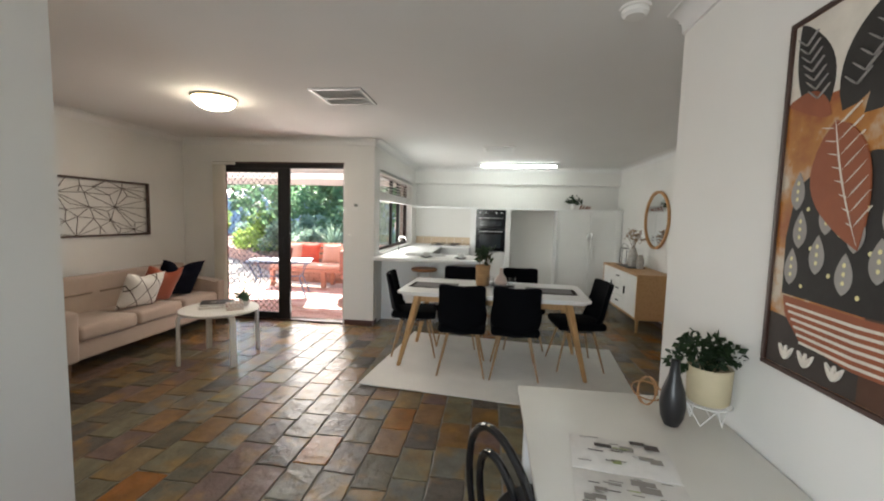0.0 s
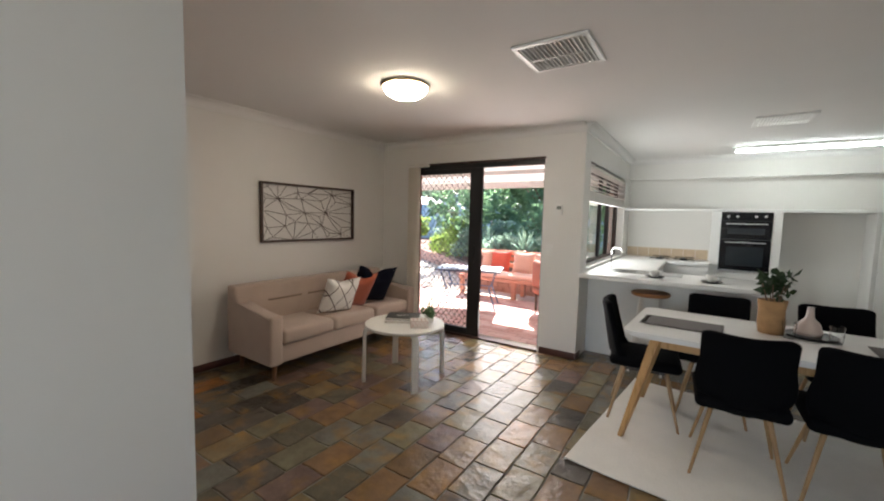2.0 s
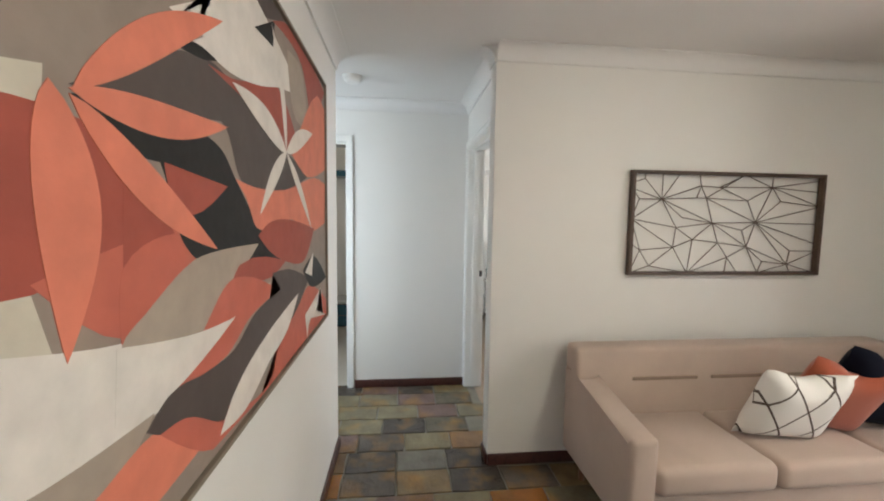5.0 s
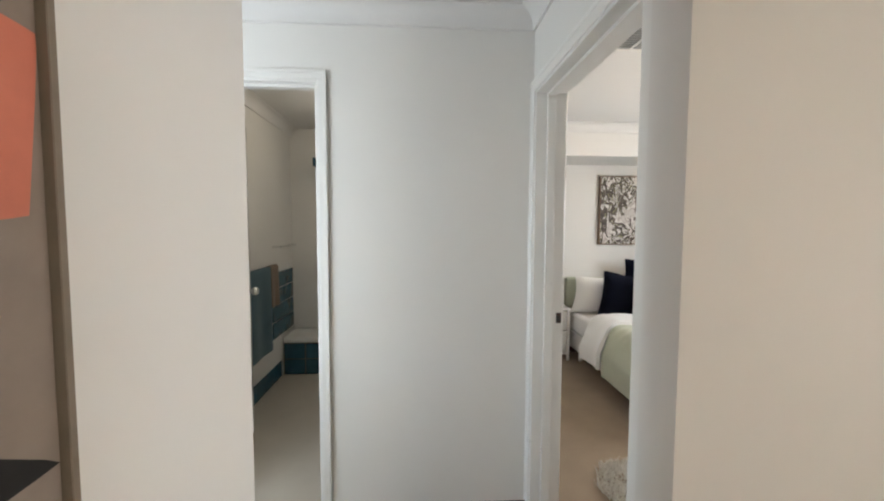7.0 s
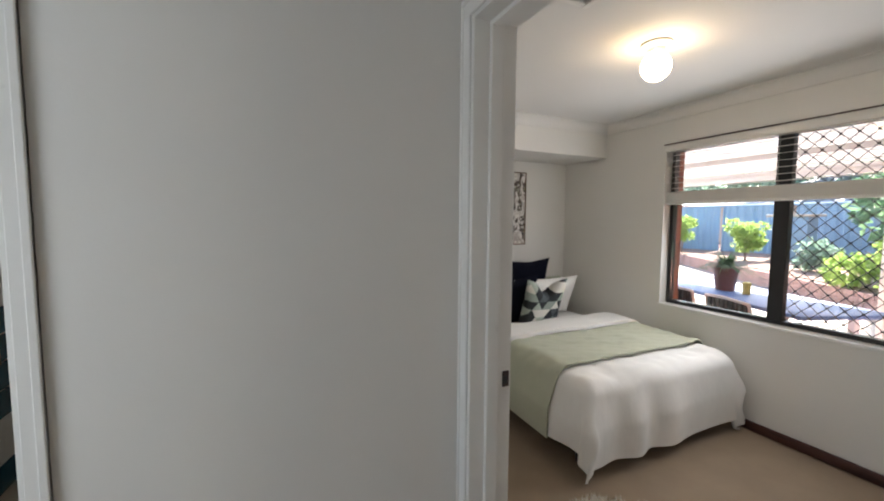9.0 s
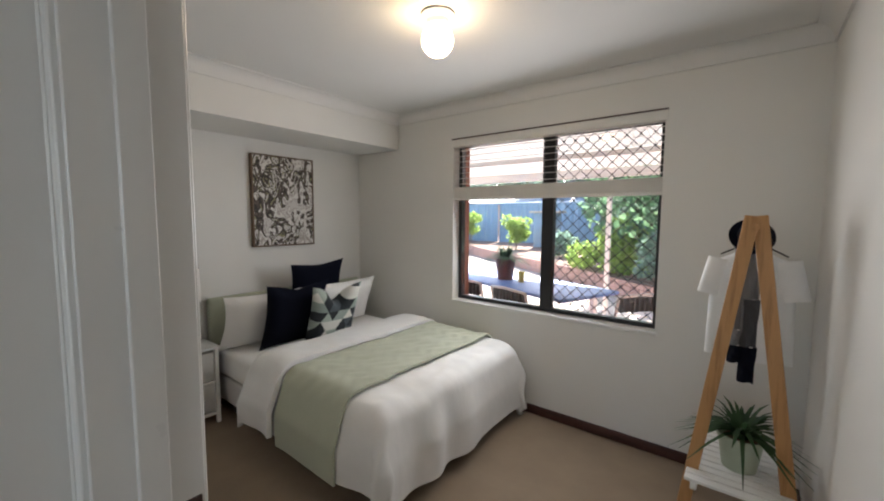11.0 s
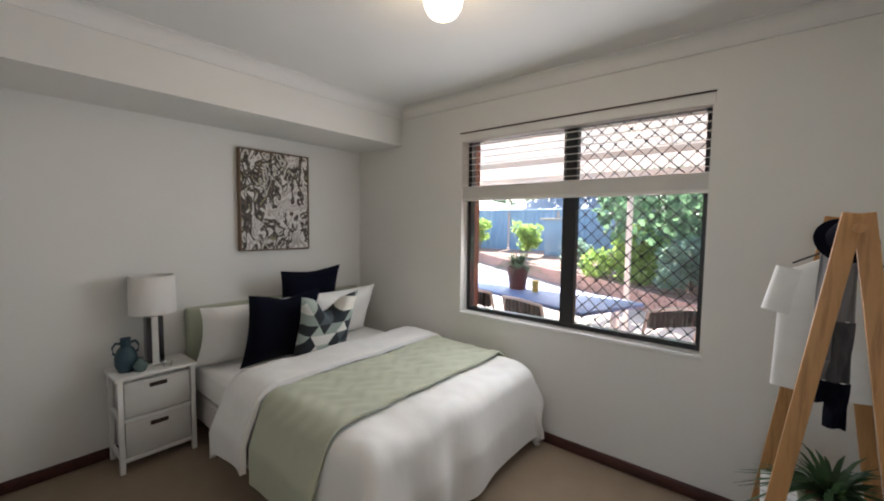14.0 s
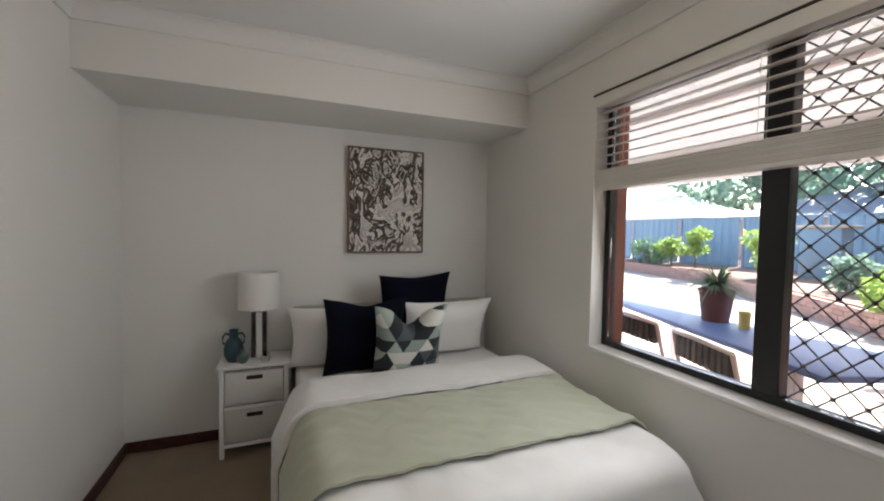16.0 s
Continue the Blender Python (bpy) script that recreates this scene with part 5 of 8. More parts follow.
# ---------------------------------------------------------------- coffee table
ct = thing("coffee_table", "round white coffee table with four bent legs", "coffee table", (-2.61, 3.76, 0))
part("tabletop", lathe(BM(), [(0, 0.475), (0.345, 0.475), (0.354, 0.48), (0.354, 0.497), (0.349, 0.502), (0, 0.502)], 56), M["white_lac"], ct)
for k in range(4):
    a = radians(k * 90 + 53)
    d, s = Vector((math.cos(a), math.sin(a), 0)) * 0.97, Vector((-math.sin(a), math.cos(a), 0))
    bm = BM()
    path = [d * 0.20 + Vector((0, 0, 0.462)), d * 0.33 + Vector((0, 0, 0.462)), d * 0.365 + Vector((0, 0, 0.452)), d * 0.38 + Vector((0, 0, 0.42)), d * 0.385 + Vector((0, 0, 0.0))]
    inner = [d * 0.20 + Vector((0, 0, 0.442)), d * 0.325 + Vector((0, 0, 0.442)), d * 0.348 + Vector((0, 0, 0.436)), d * 0.356 + Vector((0, 0, 0.415)), d * 0.361 + Vector((0, 0, 0.0))]
    A, B, C, D = ([bm.verts.new(p + o * s) for p in src] for src, o in ((path, 0.026), (path, -0.026), (inner, -0.026), (inner, 0.026)))
    for P, Q in ((A, B), (B, C), (C, D), (D, A)):
        for i in range(4):
            bm.faces.new((P[i], P[i + 1], Q[i + 1], Q[i]))
    bm.faces.new((A[0], B[0], C[0], D[0]))
    bm.faces.new((A[4], B[4], C[4], D[4]))
    bmesh.ops.transform(bm, matrix=Matrix.Translation((0, 0, 0.013)), verts=[v for v in bm.verts if v.co.z > 0.3])
    part("leg", bm, M["white_lac"], ct)


def book(name, label, at, turn, w, d, h, cover, pages=(0.8, 0.78, 0.72)):
    t = thing(name, label, "book", at, turn)
    part("pages", box(BM(), -w / 2 + 0.004, -d / 2 + 0.004, 0.003, w / 2 - 0.002, d / 2 - 0.004, h - 0.003), plain("paper", pages, 0.8, 0.04, 60.0), t)
    bm = BM()
    box(bm, -w / 2, -d / 2, 0, w / 2, d / 2, 0.003)
    box(bm, -w / 2, -d / 2, h - 0.003, w / 2, d / 2, h)
    box(bm, -w / 2 - 0.003, -d / 2, 0, -w / 2, d / 2, h)
    part("cover", bm, cover, t)
    return t


book("book", "large white book on the coffee table", (-2.66, 3.80, 0.502), -56, 0.23, 0.32, 0.024, M["white_lac"])
bk = book("book", "black covered book lying on a white one", (-2.67, 3.81, 0.526), -59, 0.21, 0.29, 0.02, plain("black_cover", (0.02, 0.02, 0.022), 0.35))
for k in range(3):
    part("title_bar", box(BM(), -0.02 + k * 0.02, -0.06, 0.0201, -0.012 + k * 0.02, 0.05 - 0.03 * k, 0.0206), M["white_lac"], bk)
bx = thing("trinket_box", "small pink and white patterned box on the coffee table", "box", (-2.42, 3.72, 0.502), 38)
part("body", box(BM(), -0.075, -0.045, 0, 0.075, 0.045, 0.05, 0.004, 2), lattice_cloth("pink_pattern", (0.78, 0.72, 0.68), srgb("b06a58"), 30.0), bx)
part("lid", box(BM(), -0.077, -0.047, 0.05, 0.077, 0.047, 0.068, 0.004, 2), lattice_cloth("pink_pattern_lid", (0.78, 0.72, 0.68), srgb("b06a58"), 30.0), bx)
pot_plant("potted_grass", "small white pot with a dome of green grass on the coffee table", (-2.44, 3.90, 0.502), 0.05, 0.07, M["white_lac"], M["leaf"], 15, 0.055, 0.075, 900, 0.022)

# ---------------------------------------------------------------- wall controls
th = thing("thermostat", "small white thermostat on the wall beside the sliding door", "thermostat", (-1.70, Y_OUT, 1.50))
part("body", box(BM(), -0.035, -0.022, 0, 0.035, 0, 0.11, 0.005, 2), M["gloss"], th)
part("screen", box(BM(), -0.024, -0.0235, 0.06, 0.024, -0.0225, 0.095), plain("lcd", (0.2, 0.22, 0.2), 0.3), th)


def switch(at, turn):
    t = thing("light_switch", "white wall switch plate", "switch", at, turn, "wall switches")
    part("plate", box(BM(), -0.035, -0.008, -0.058, 0.035, 0, 0.058, 0.003, 2), M["gloss"], t)
    part("rocker", box(BM(), -0.008, -0.0115, -0.012, 0.008, -0.0082, 0.012, 0.002, 1), M["gloss"], t)


switch((-1.79, Y_OUT, 1.13), 0)
switch((X_KW, 5.28, 1.2), 90)
switch((X_KW, 5.33, 0.28), 90)

# ---------------------------------------------------------------- dining
rug_a = -6.2
rg = thing("rug", "cream flat-woven wool rug under the dining table", "rug", (-1.04, 3.36, 0), rug_a)


def rugf(u, v):
    x, y = u * 2.28, v * 1.6
    z = 0.010 + 0.004 * noise.noise((x * 2.2, y * 2.2, 1)) + 0.0015 * noise.noise((x * 9, y * 9, 4))
    if u < 0.06:
        z += 0.012 * (1 - u / 0.06) * (0.5 + 0.5 * math.sin(v * 7))
    return (x, y + 0.006 * math.sin(x * 3), z)


bm = grid(BM(), 60, 40, rugf)
thicken(bm, -0.007)
part("woven_sheet", bm, M["rug"], rg, smooth=60)
for x in (0.0, 2.28):
    part("hem", rod(BM(), (x, 0, 0.012), (x, 1.6, 0.012), 0.006, seg=6), M["rug"], rg)

TZ = 0.012
tb = thing("dining_table", "white topped dining table with splayed oak legs", "table", (0.075, 4.16, TZ), -3.0)
bm = BM()


def table_outline(w, d, k=10):
    out = []
    for cx, cy, a0 in ((1, 1, 0), (-1, 1, 90), (-1, -1, 180), (1, -1, 270)):
        for i in range(k + 1):
            a = radians(a0 + 90 * i / k)
            out.append((cx * (w - 0.07) + 0.07 * math.cos(a), cy * (d - 0.07) + 0.07 * math.sin(a)))
    return [(x * (1 + 0.0 * y), y * (1 + 0.05 * (1 - (x / w) ** 2))) for x, y in out]


prism(bm, table_outline(0.88, 0.44), 0.722, 0.742, "z")
top = part("tabletop", bm, M["table_top"], tb)
bm = prism(BM(), table_outline(0.85, 0.41), 0.70, 0.7215, "z")
part("top_underside", bm, M["table_top"], tb)
for sx in (-1, 1):
    for sy in (-1, 1):
        bm = BM()
        a, b = Vector((sx * 0.865, sy * 0.375, 0)), Vector((sx * 0.69, sy * 0.30, 0.7))
        rod(bm, a, b, 0.021, 0.043, 4)
        bmesh.ops.bevel(bm, geom=list(bm.edges), offset=0.005, segments=2, profile=0.5, affect="EDGES")
        part("leg", bm, M["oak"], tb, "splayed tapered oak leg")
for sy in (-1, 1):
    part("apron", box(BM(), -0.68, sy * 0.30 - 0.012, 0.63, 0.68, sy * 0.30 + 0.012, 0.70, 0.003, 1), M["oak"], tb)

# dining chair, built once and copied
chair = thing("dining_chair", "black velvet upholstered dining chair with slim oak-coloured legs", "chair", group="chairs round the dining table")


def shell(u, v):
    """Backrest: u across, v up; curved round the sitter."""
    c = (u - 0.5) * 2
    x = c * (0.212 + 0.026 * math.sin(min(1.0, v * 1.5) * math.pi) - 0.03 * (1 - v) ** 3)
    y = -0.16 - 0.075 * min(1.0, v / 0.22) ** 0.6 - 0.085 * v + 0.085 * c * c * (1 - 0.45 * v)
    z = 0.375 + 0.47 * v + 0.045 * abs(c) ** 3 * (1 - v) ** 2 + 0.016 * c * c * v - 0.02 * abs(c) ** 8 * v
    return (x, y, z)


bm = grid(BM(), 14, 14, shell)
thicken(bm, 0.042)
bmesh.ops.bevel(bm, geom=[e for e in bm.edges if e.is_manifold and e.calc_face_angle(0) > 1.0], offset=0.014, segments=3, profile=0.5, affect="EDGES")
part("backrest", bm, M["chaircloth"], chair, smooth=60)
bm = BM()
box(bm, -0.23, -0.235, 0.405, 0.23, 0.225, 0.475, 0.033, 4)
for v in bm.verts:
    v.co.x *= 0.93 + 0.07 * (v.co.y + 0.23) / 0.46
    if v.co.z > 0.46:
        v.co.z += 0.008 - 0.05 * (v.co.x ** 2 + v.co.y ** 2)
part("seat", bm, M["chaircloth"], chair, smooth=60)
part("seat_frame", box(BM(), -0.15, -0.15, 0.385, 0.15, 0.15, 0.404, 0.004, 1), M["black"], chair)
for sx in (-1, 1):
    for sy in (-1, 1):
        part("leg", rod(BM(), (sx * 0.215, sy * 0.225, 0), (sx * 0.13, sy * 0.13, 0.39), 0.0085, 0.014, 10), wood("chair_leg_wood", srgb("a3835d"), srgb("7d5f40"), 0.45, "z") if (sx, sy) == (-1, -1) else bpy.data.materials["chair_leg_wood"], chair)
    part("brace", rod(BM(), (sx * 0.14, -0.13, 0.375), (sx * 0.14, 0.13, 0.375), 0.007, seg=8), M["black"], chair)
chair.matrix_world = pose(-0.2, 3.865, TZ, 0, 0, 1)
for x, y, a in ((0.285, 3.865, -1), (-0.73, 4.27, -84), (0.90, 4.17, 96), (-0.30, 4.66, 178), (0.42, 4.72, 183)):
    copy_thing(chair, pose(x, y, TZ, 0, 0, a))

TT = TZ + 0.742
taupe_mat = cloth("dark_placemat", srgb("362e2a"), 0.15, 260.0, 0.6)
for x, y, s_end in ((-0.5, 4.16, -1), (0.62, 4.12, 1)):
    t = thing("placemat", "dark brown woven table mat on the dining table", "placemat", (x, y, TT), -3, "table mats")
    part("mat", box(BM(), -0.22, -0.15, 0, 0.22, 0.15, 0.006, 0.002, 1), taupe_mat, t)
    for j in range(16):
        part("tassel", rod(BM(), (s_end * 0.22, -0.142 + j * 0.019, 0.004), (s_end * 0.255, -0.142 + j * 0.019 + 0.004 * math.sin(j * 2.3), 0.003), 0.003, 0.0015, 5), taupe_mat, t)
    part("border", box(BM(), -0.205, -0.135, 0.006, 0.205, 0.135, 0.0075), cloth("mat_border", srgb("453b36"), 0.1, 200.0, 0.5), t)
vz = thing("paper_vase", "brown paper bag vase with dark green sprigs on the dining table", "vase", (-0.03, 4.30, TT))
bm = lathe(BM(), [(0, 0), (0.068, 0), (0.074, 0.06), (0.07, 0.15), (0.078, 0.215), (0.072, 0.215), (0.064, 0.15), (0, 0.14)], 14)
for v in bm.verts:
    v.co.x += 0.008 * noise.noise(v.co * 22)
    v.co.y += 0.008 * noise.noise(v.co * 25 + Vector((5, 0, 0)))
part("bag", bm, plain("kraft_paper", srgb("a07c56"), 0.85, 0.15, 18.0, 0.4, 50.0), vz)
ob = new("foliage", leafmesh("foliage", crown(BM(), (0.02, 0, 0.22), 0.08, 0.2, 70, 0.07, 61), M["leaf_dark"]))
ob.parent = vz
for k in range(7):
    part("stem", rod(BM(), (0, 0, 0.1), (0.07 * math.cos(k * 0.9), 0.07 * math.sin(k * 0.9), 0.32), 0.003, seg=5), M["bark"], vz)
dc = thing("decanter", "pale pink glass bottle with a slim neck on the dining table", "bottle", (0.16, 4.34, TT + 0.012))
part("body", lathe(BM(), [(0, 0), (0.06, 0), (0.068, 0.02), (0.055, 0.07), (0.022, 0.11), (0.016, 0.17), (0.02, 0.175), (0, 0.176)], 24), plain("blush_ceramic", srgb("c9b5aa"), 0.35), dc)
ty = thing("serving_tray", "round dark tray under the bottle", "tray", (0.17, 4.33, TT))
part("plate", lathe(BM(), [(0, 0), (0.12, 0), (0.135, 0.016), (0.13, 0.018), (0.115, 0.0115), (0, 0.0115)], 32), M["blackpl"], ty)
for k, (x, y) in enumerate(((0.05, 4.22), (0.27, 4.25))):
    t = thing("glass_tumbler", "clear glass tumbler on the dining table", "glass", (x, y, TT), group="tumblers")
    part("cup", lathe(BM(), [(0, 0), (0.03, 0), (0.036, 0.1), (0.0335, 0.1), (0.028, 0.008), (0, 0.008)], 20), M["glass"], t)

# ---------------------------------------------------------------- sideboard and mirror
sb = thing("sideboard", "oak sideboard with white doors and drawers on tapered legs", "sideboard", (1.92, 5.46, 0))
SL, SD = 1.52, 0.46
part("top", box(BM(), -0.008, 0, 0.758, SD, SL, 0.782, 0.003, 1), M["oak_x"], sb)
part("side_panel", box(BM(), 0, 0, 0.19, SD, 0.022, 0.758, 0.003, 1), M["oak_x"], sb)
part("side_panel", box(BM(), 0, SL - 0.022, 0.19, SD, SL, 0.758, 0.003, 1), M["oak_x"], sb)
part("bottom_panel", box(BM(), 0, 0.022, 0.19, SD, SL - 0.022, 0.212), M["oak_x"], sb)
part("back_panel", box(BM(), SD - 0.012, 0.022, 0.212, SD, SL - 0.022, 0.758), M["oak_x"], sb)
for y0, y1 in ((0.026, 0.52), (1.0, SL - 0.026)):
    dr = part("door", box(BM(), 0.004, y0, 0.216, 0.022, y1, 0.754, 0.002, 1), M["white_lac"], sb, "white lacquered door")
    part("handle", box(BM(), -0.014, y1 - 0.06 if y0 < 0.3 else y0 + 0.04, 0.46, 0.003, y1 - 0.04 if y0 < 0.3 else y0 + 0.06, 0.56, 0.003, 1), M["black"], dr, "dark bar handle")
for k in range(3):
    dr = part("drawer", box(BM(), 0.004, 0.526, 0.216 + k * 0.18, 0.022, 0.994, 0.392 + k * 0.18, 0.002, 1), M["white_lac"], sb, "white lacquered drawer")
    part("handle", box(BM(), -0.014, 0.71, 0.30 + k * 0.18, 0.003, 0.81, 0.316 + k * 0.18, 0.003, 1), M["black"], dr, "dark bar handle")
for x in (0.06, 0.4):
    for y in (0.1, SL - 0.1):
        part("leg", rod(BM(), (x, y, 0), (x, y, 0.19), 0.014, 0.024, 12), M["oak"], sb)

mr = thing("round_mirror", "round wall mirror in a timber rim", "mirror", (X_E, 6.24, 1.49))
bm = BM()
ring = []
for k in range(64):
    a = 2 * math.pi * k / 64
    c, s = math.cos(a), math.sin(a)
    ring.append([bm.verts.new((x, r * c, r * s)) for x, r in ((-0.001, 0.385), (-0.03, 0.385), (-0.034, 0.40), (-0.03, 0.42), (-0.001, 0.42))])
for k in range(64):
    A, B = ring[k], ring[(k + 1) % 64]
    for i in range(5):
        bm.faces.new((A[i], A[(i + 1) % 5], B[(i + 1) % 5], B[i]))
part("rim", bm, M["pine"], mr, "thin timber rim")
bm = BM()
lathe(bm, [(0, 0), (0.386, 0), (0.386, 0.012), (0, 0.012)], 64)
bmesh.ops.transform(bm, matrix=pose(-0.002, 0, 0, 0, -90, 0), verts=bm.verts)
part("glass", bm, plain("mirror_silver", (0.9, 0.9, 0.9), 0.03, 0.0, 3.0, metal=1.0), mr, "silvered mirror glass")

tray = thing("black_tray", "black tray on the sideboard", "tray", (2.15, 6.45, 0.782))
part("plate", box(BM(), -0.12, -0.28, 0, 0.12, 0.28, 0.012, 0.004, 1), M["blackpl"], tray)
fv = thing("floor_vase", "speckled grey ceramic vase with dried stems on the sideboard", "vase", (2.17, 6.40, 0.794))
part("vase", lathe(BM(), [(0, 0), (0.06, 0), (0.075, 0.06), (0.072, 0.16), (0.045, 0.24), (0.035, 0.27), (0.04, 0.28), (0.03, 0.28), (0, 0.2)], 24), plain("speckled_grey", srgb("a9a39c"), 0.6, 0.25, 30.0), fv)
rng = random.Random(4)
for k in range(9):
    a, L = rng.uniform(0, 6.28), rng.uniform(0.2, 0.32)
    part("dried_stem", tube(BM(), [(0, 0, 0.22), (0.04 * math.cos(a), 0.04 * math.sin(a), 0.22 + L * 0.6), (0.1 * math.cos(a), 0.1 * math.sin(a), 0.22 + L)], 0.002, 5), M["bark"], fv)
ob = new("seed_heads", leafmesh("seed_heads", crown(BM(), (0, 0, 0.33), 0.13, 0.2, 110, 0.045, 63), foliage("dried_flower", srgb("8d7a68"), srgb("c2a792"))))
ob.parent = fv
v2 = thing("small_vase", "small grey stoneware vase on the sideboard", "vase", (2.2, 6.18, 0.782))
part("vase", lathe(BM(), [(0, 0), (0.045, 0), (0.055, 0.1), (0.03, 0.19), (0.035, 0.2), (0, 0.19)], 24), plain("stone_grey", srgb("8f8a85"), 0.6, 0.2, 20.0), v2)
ln = thing("wire_lantern", "slim black wire candle lantern on the sideboard", "lantern", (2.15, 6.72, 0.782))
for sx in (-1, 1):
    for sy in (-1, 1):
        part("upright", rod(BM(), (sx * 0.05, sy * 0.05, 0), (sx * 0.05, sy * 0.05, 0.26), 0.004, seg=6), M["black"], ln)
for z in (0.004, 0.26):
    part("hoop", tube(BM(), [(-0.05, -0.05, z), (0.05, -0.05, z), (0.05, 0.05, z), (-0.05, 0.05, z)], 0.004, 6, True), M["black"], ln)
part("carry_handle", tube(BM(), [(0.05 * math.cos(a), 0, 0.26 + 0.07 * math.sin(a)) for a in [k * math.pi / 10 for k in range(11)]], 0.003, 6), M["black"], ln)
part("candle", rod(BM(), (0, 0, 0.008), (0, 0, 0.1), 0.03, seg=20), M["white_cloth"], ln, "white pillar candle")

# ---------------------------------------------------------------- kitchen
CB = M["cab"]
YF = 7.70
TOPZ = 1.66
kt = thing("overhead_fascia", "white painted fascia and ledge above the kitchen recesses", "cabinet", (0, YF, 0))
part("fascia", box(BM(), X_KW + 0.004, 0, 1.62, X_E - 0.004, 0.02, TOPZ, 0.003, 1), CB, kt)
part("ledge", box(BM(), X_KW + 0.004, 0.02, 1.64, X_E - 0.004, Y_KN - YF - 0.004, TOPZ), CB, kt)
tw = thing("oven_tower", "white painted cabinet that houses the wall oven", "cabinet", (0, YF, 0))
for x0, x1 in ((-0.345, -0.24), (0.315, 0.41)):
    part("side_panel", box(BM(), x0, 0, 0, x1, Y_KN - YF - 0.004, 1.62, 0.002, 1), CB, tw)
part("lower_door", box(BM(), -0.236, 0.002, 0.1, 0.311, 0.022, 0.80, 0.003, 1), CB, tw)
part("plinth", box(BM(), -0.24, 0.05, 0, 0.315, 0.07, 0.096), CB, tw)
ov = thing("wall_oven", "black glass double wall oven with steel trim", "oven", (0.0375, YF, 0.815))
part("body", box(BM(), -0.276, 0.012, 0, 0.276, 0.38, 0.80), M["black"], ov)
gl = plain("black_glass", (0.006, 0.006, 0.008), 0.12, 0.05, 6.0, spec=0.25)
for z0, z1 in ((0.02, 0.43), (0.445, 0.68)):
    dr = part("oven_door", box(BM(), -0.272, -0.01, z0, 0.272, 0.011, z1, 0.004, 1), gl, ov, "black glass oven door")
    part("inner_window", box(BM(), -0.2, -0.0115, z0 + 0.06, 0.2, -0.0102, z1 - 0.09), plain("oven_window", (0.02, 0.025, 0.03), 0.1), dr)
    part("handle", rod(BM(), (-0.22, -0.04, z1 - 0.035), (0.22, -0.04, z1 - 0.035), 0.008), M["steel"], dr, "steel bar handle")
    for s in (-1, 1):
        part("handle_post", rod(BM(), (s * 0.2, -0.04, z1 - 0.035), (s * 0.2, -0.008, z1 - 0.035), 0.006), M["steel"], dr)
part("control_panel", box(BM(), -0.272, -0.008, 0.69, 0.272, 0.011, 0.795, 0.003, 1), gl, ov)
for k in (-0.2, -0.1, 0.1, 0.2):
    bm = lathe(BM(), [(0, 0), (0.018, 0), (0.015, 0.022), (0, 0.024)], 16)
    bmesh.ops.transform(bm, matrix=pose(k, -0.008, 0.745, 90, 0, 0), verts=bm.verts)
    part("knob", bm, M["steel"], ov)
part("trim_strip", box(BM(), -0.274, -0.006, 0.0, 0.274, 0.011, 0.016), M["steel"], ov)

pn = thing("pantry_cupboard", "tall white pantry cupboard with two panelled doors", "cupboard", (1.27, YF, 0))
PW = X_E - 1.27 - 0.01
part("carcass", box(BM(), 0, 0.024, 0, PW, Y_KN - YF - 0.004, 1.62), CB, pn)
for x0, x1 in ((0.03, PW / 2 - 0.003), (PW / 2 + 0.003, PW - 0.05)):
    dr = part("door", box(BM(), x0, 0.008, 0.1, x1, 0.022, 1.61, 0.001, 1), CB, pn, "white panelled door")
    for a, b, c, d in ((x0, x1, 0.1, 0.19), (x0, x1, 1.52, 1.61), (x0 + 0.07, x1 - 0.07, 1.0, 1.08), (x0, x0 + 0.07, 0.19, 1.52), (x1 - 0.07, x1, 0.19, 1.52)):
        part("rail", box(BM(), a + 0.0005, 0.0, c, b - 0.0005, 0.0079, d, 0.0015, 1), CB, dr)
    hx = x1 - 0.035 if x0 < 0.3 else x0 + 0.035
    part("handle", box(BM(), hx - 0.012, -0.025, 1.12, hx + 0.012, -0.001, 1.23, 0.004, 2), M["steel"], dr, "brushed steel handle")
part("end_panel", box(BM(), -0.02, 0, 0, -0.001, Y_KN - YF - 0.004, 1.62, 0.002, 1), CB, pn)

wt = thing("worktop", "white laminate kitchen worktop with a peninsula", "worktop", (0, 0, 0))
WT = plain("white_laminate", (0.8, 0.8, 0.785), 0.3, 0.03, 7.0)
part("peninsula_top", box(BM(), X_KW + 0.003, 5.12, 0.872, 0.05, 5.86, 0.915, 0.006, 2), WT, wt)
part("side_top", box(BM(), X_KW + 0.003, 5.862, 0.872, -0.85, 7.45, 0.915, 0.006, 2), WT, wt)
part("back_top", box(BM(), X_KW + 0.003, 7.452, 0.872, -0.347, Y_KN - 0.004, 0.915, 0.006, 2), WT, wt)
bc = thing("base_cabinet", "white painted base cabinets under the worktop", "cabinet", (0, 0, 0))
part("peninsula_panel", box(BM(), X_KW + 0.004, 5.55, 0, 0.03, 5.84, 0.871), CB, bc)
part("side_body", box(BM(), X_KW + 0.004, 5.842, 0, -0.88, 7.47, 0.871), CB, bc)
part("back_body", box(BM(), -0.879, 7.48, 0.0, -0.347, Y_KN - 0.006, 0.871), CB, bc)
sk = thing("kitchen_sink", "stainless steel kitchen sink set in the worktop", "sink", (-1.0, 5.68, 0.9155))
part("drainer", box(BM(), -0.3, -0.16, 0, 0.42, 0.16, 0.006, 0.002, 1), M["steel"], sk)
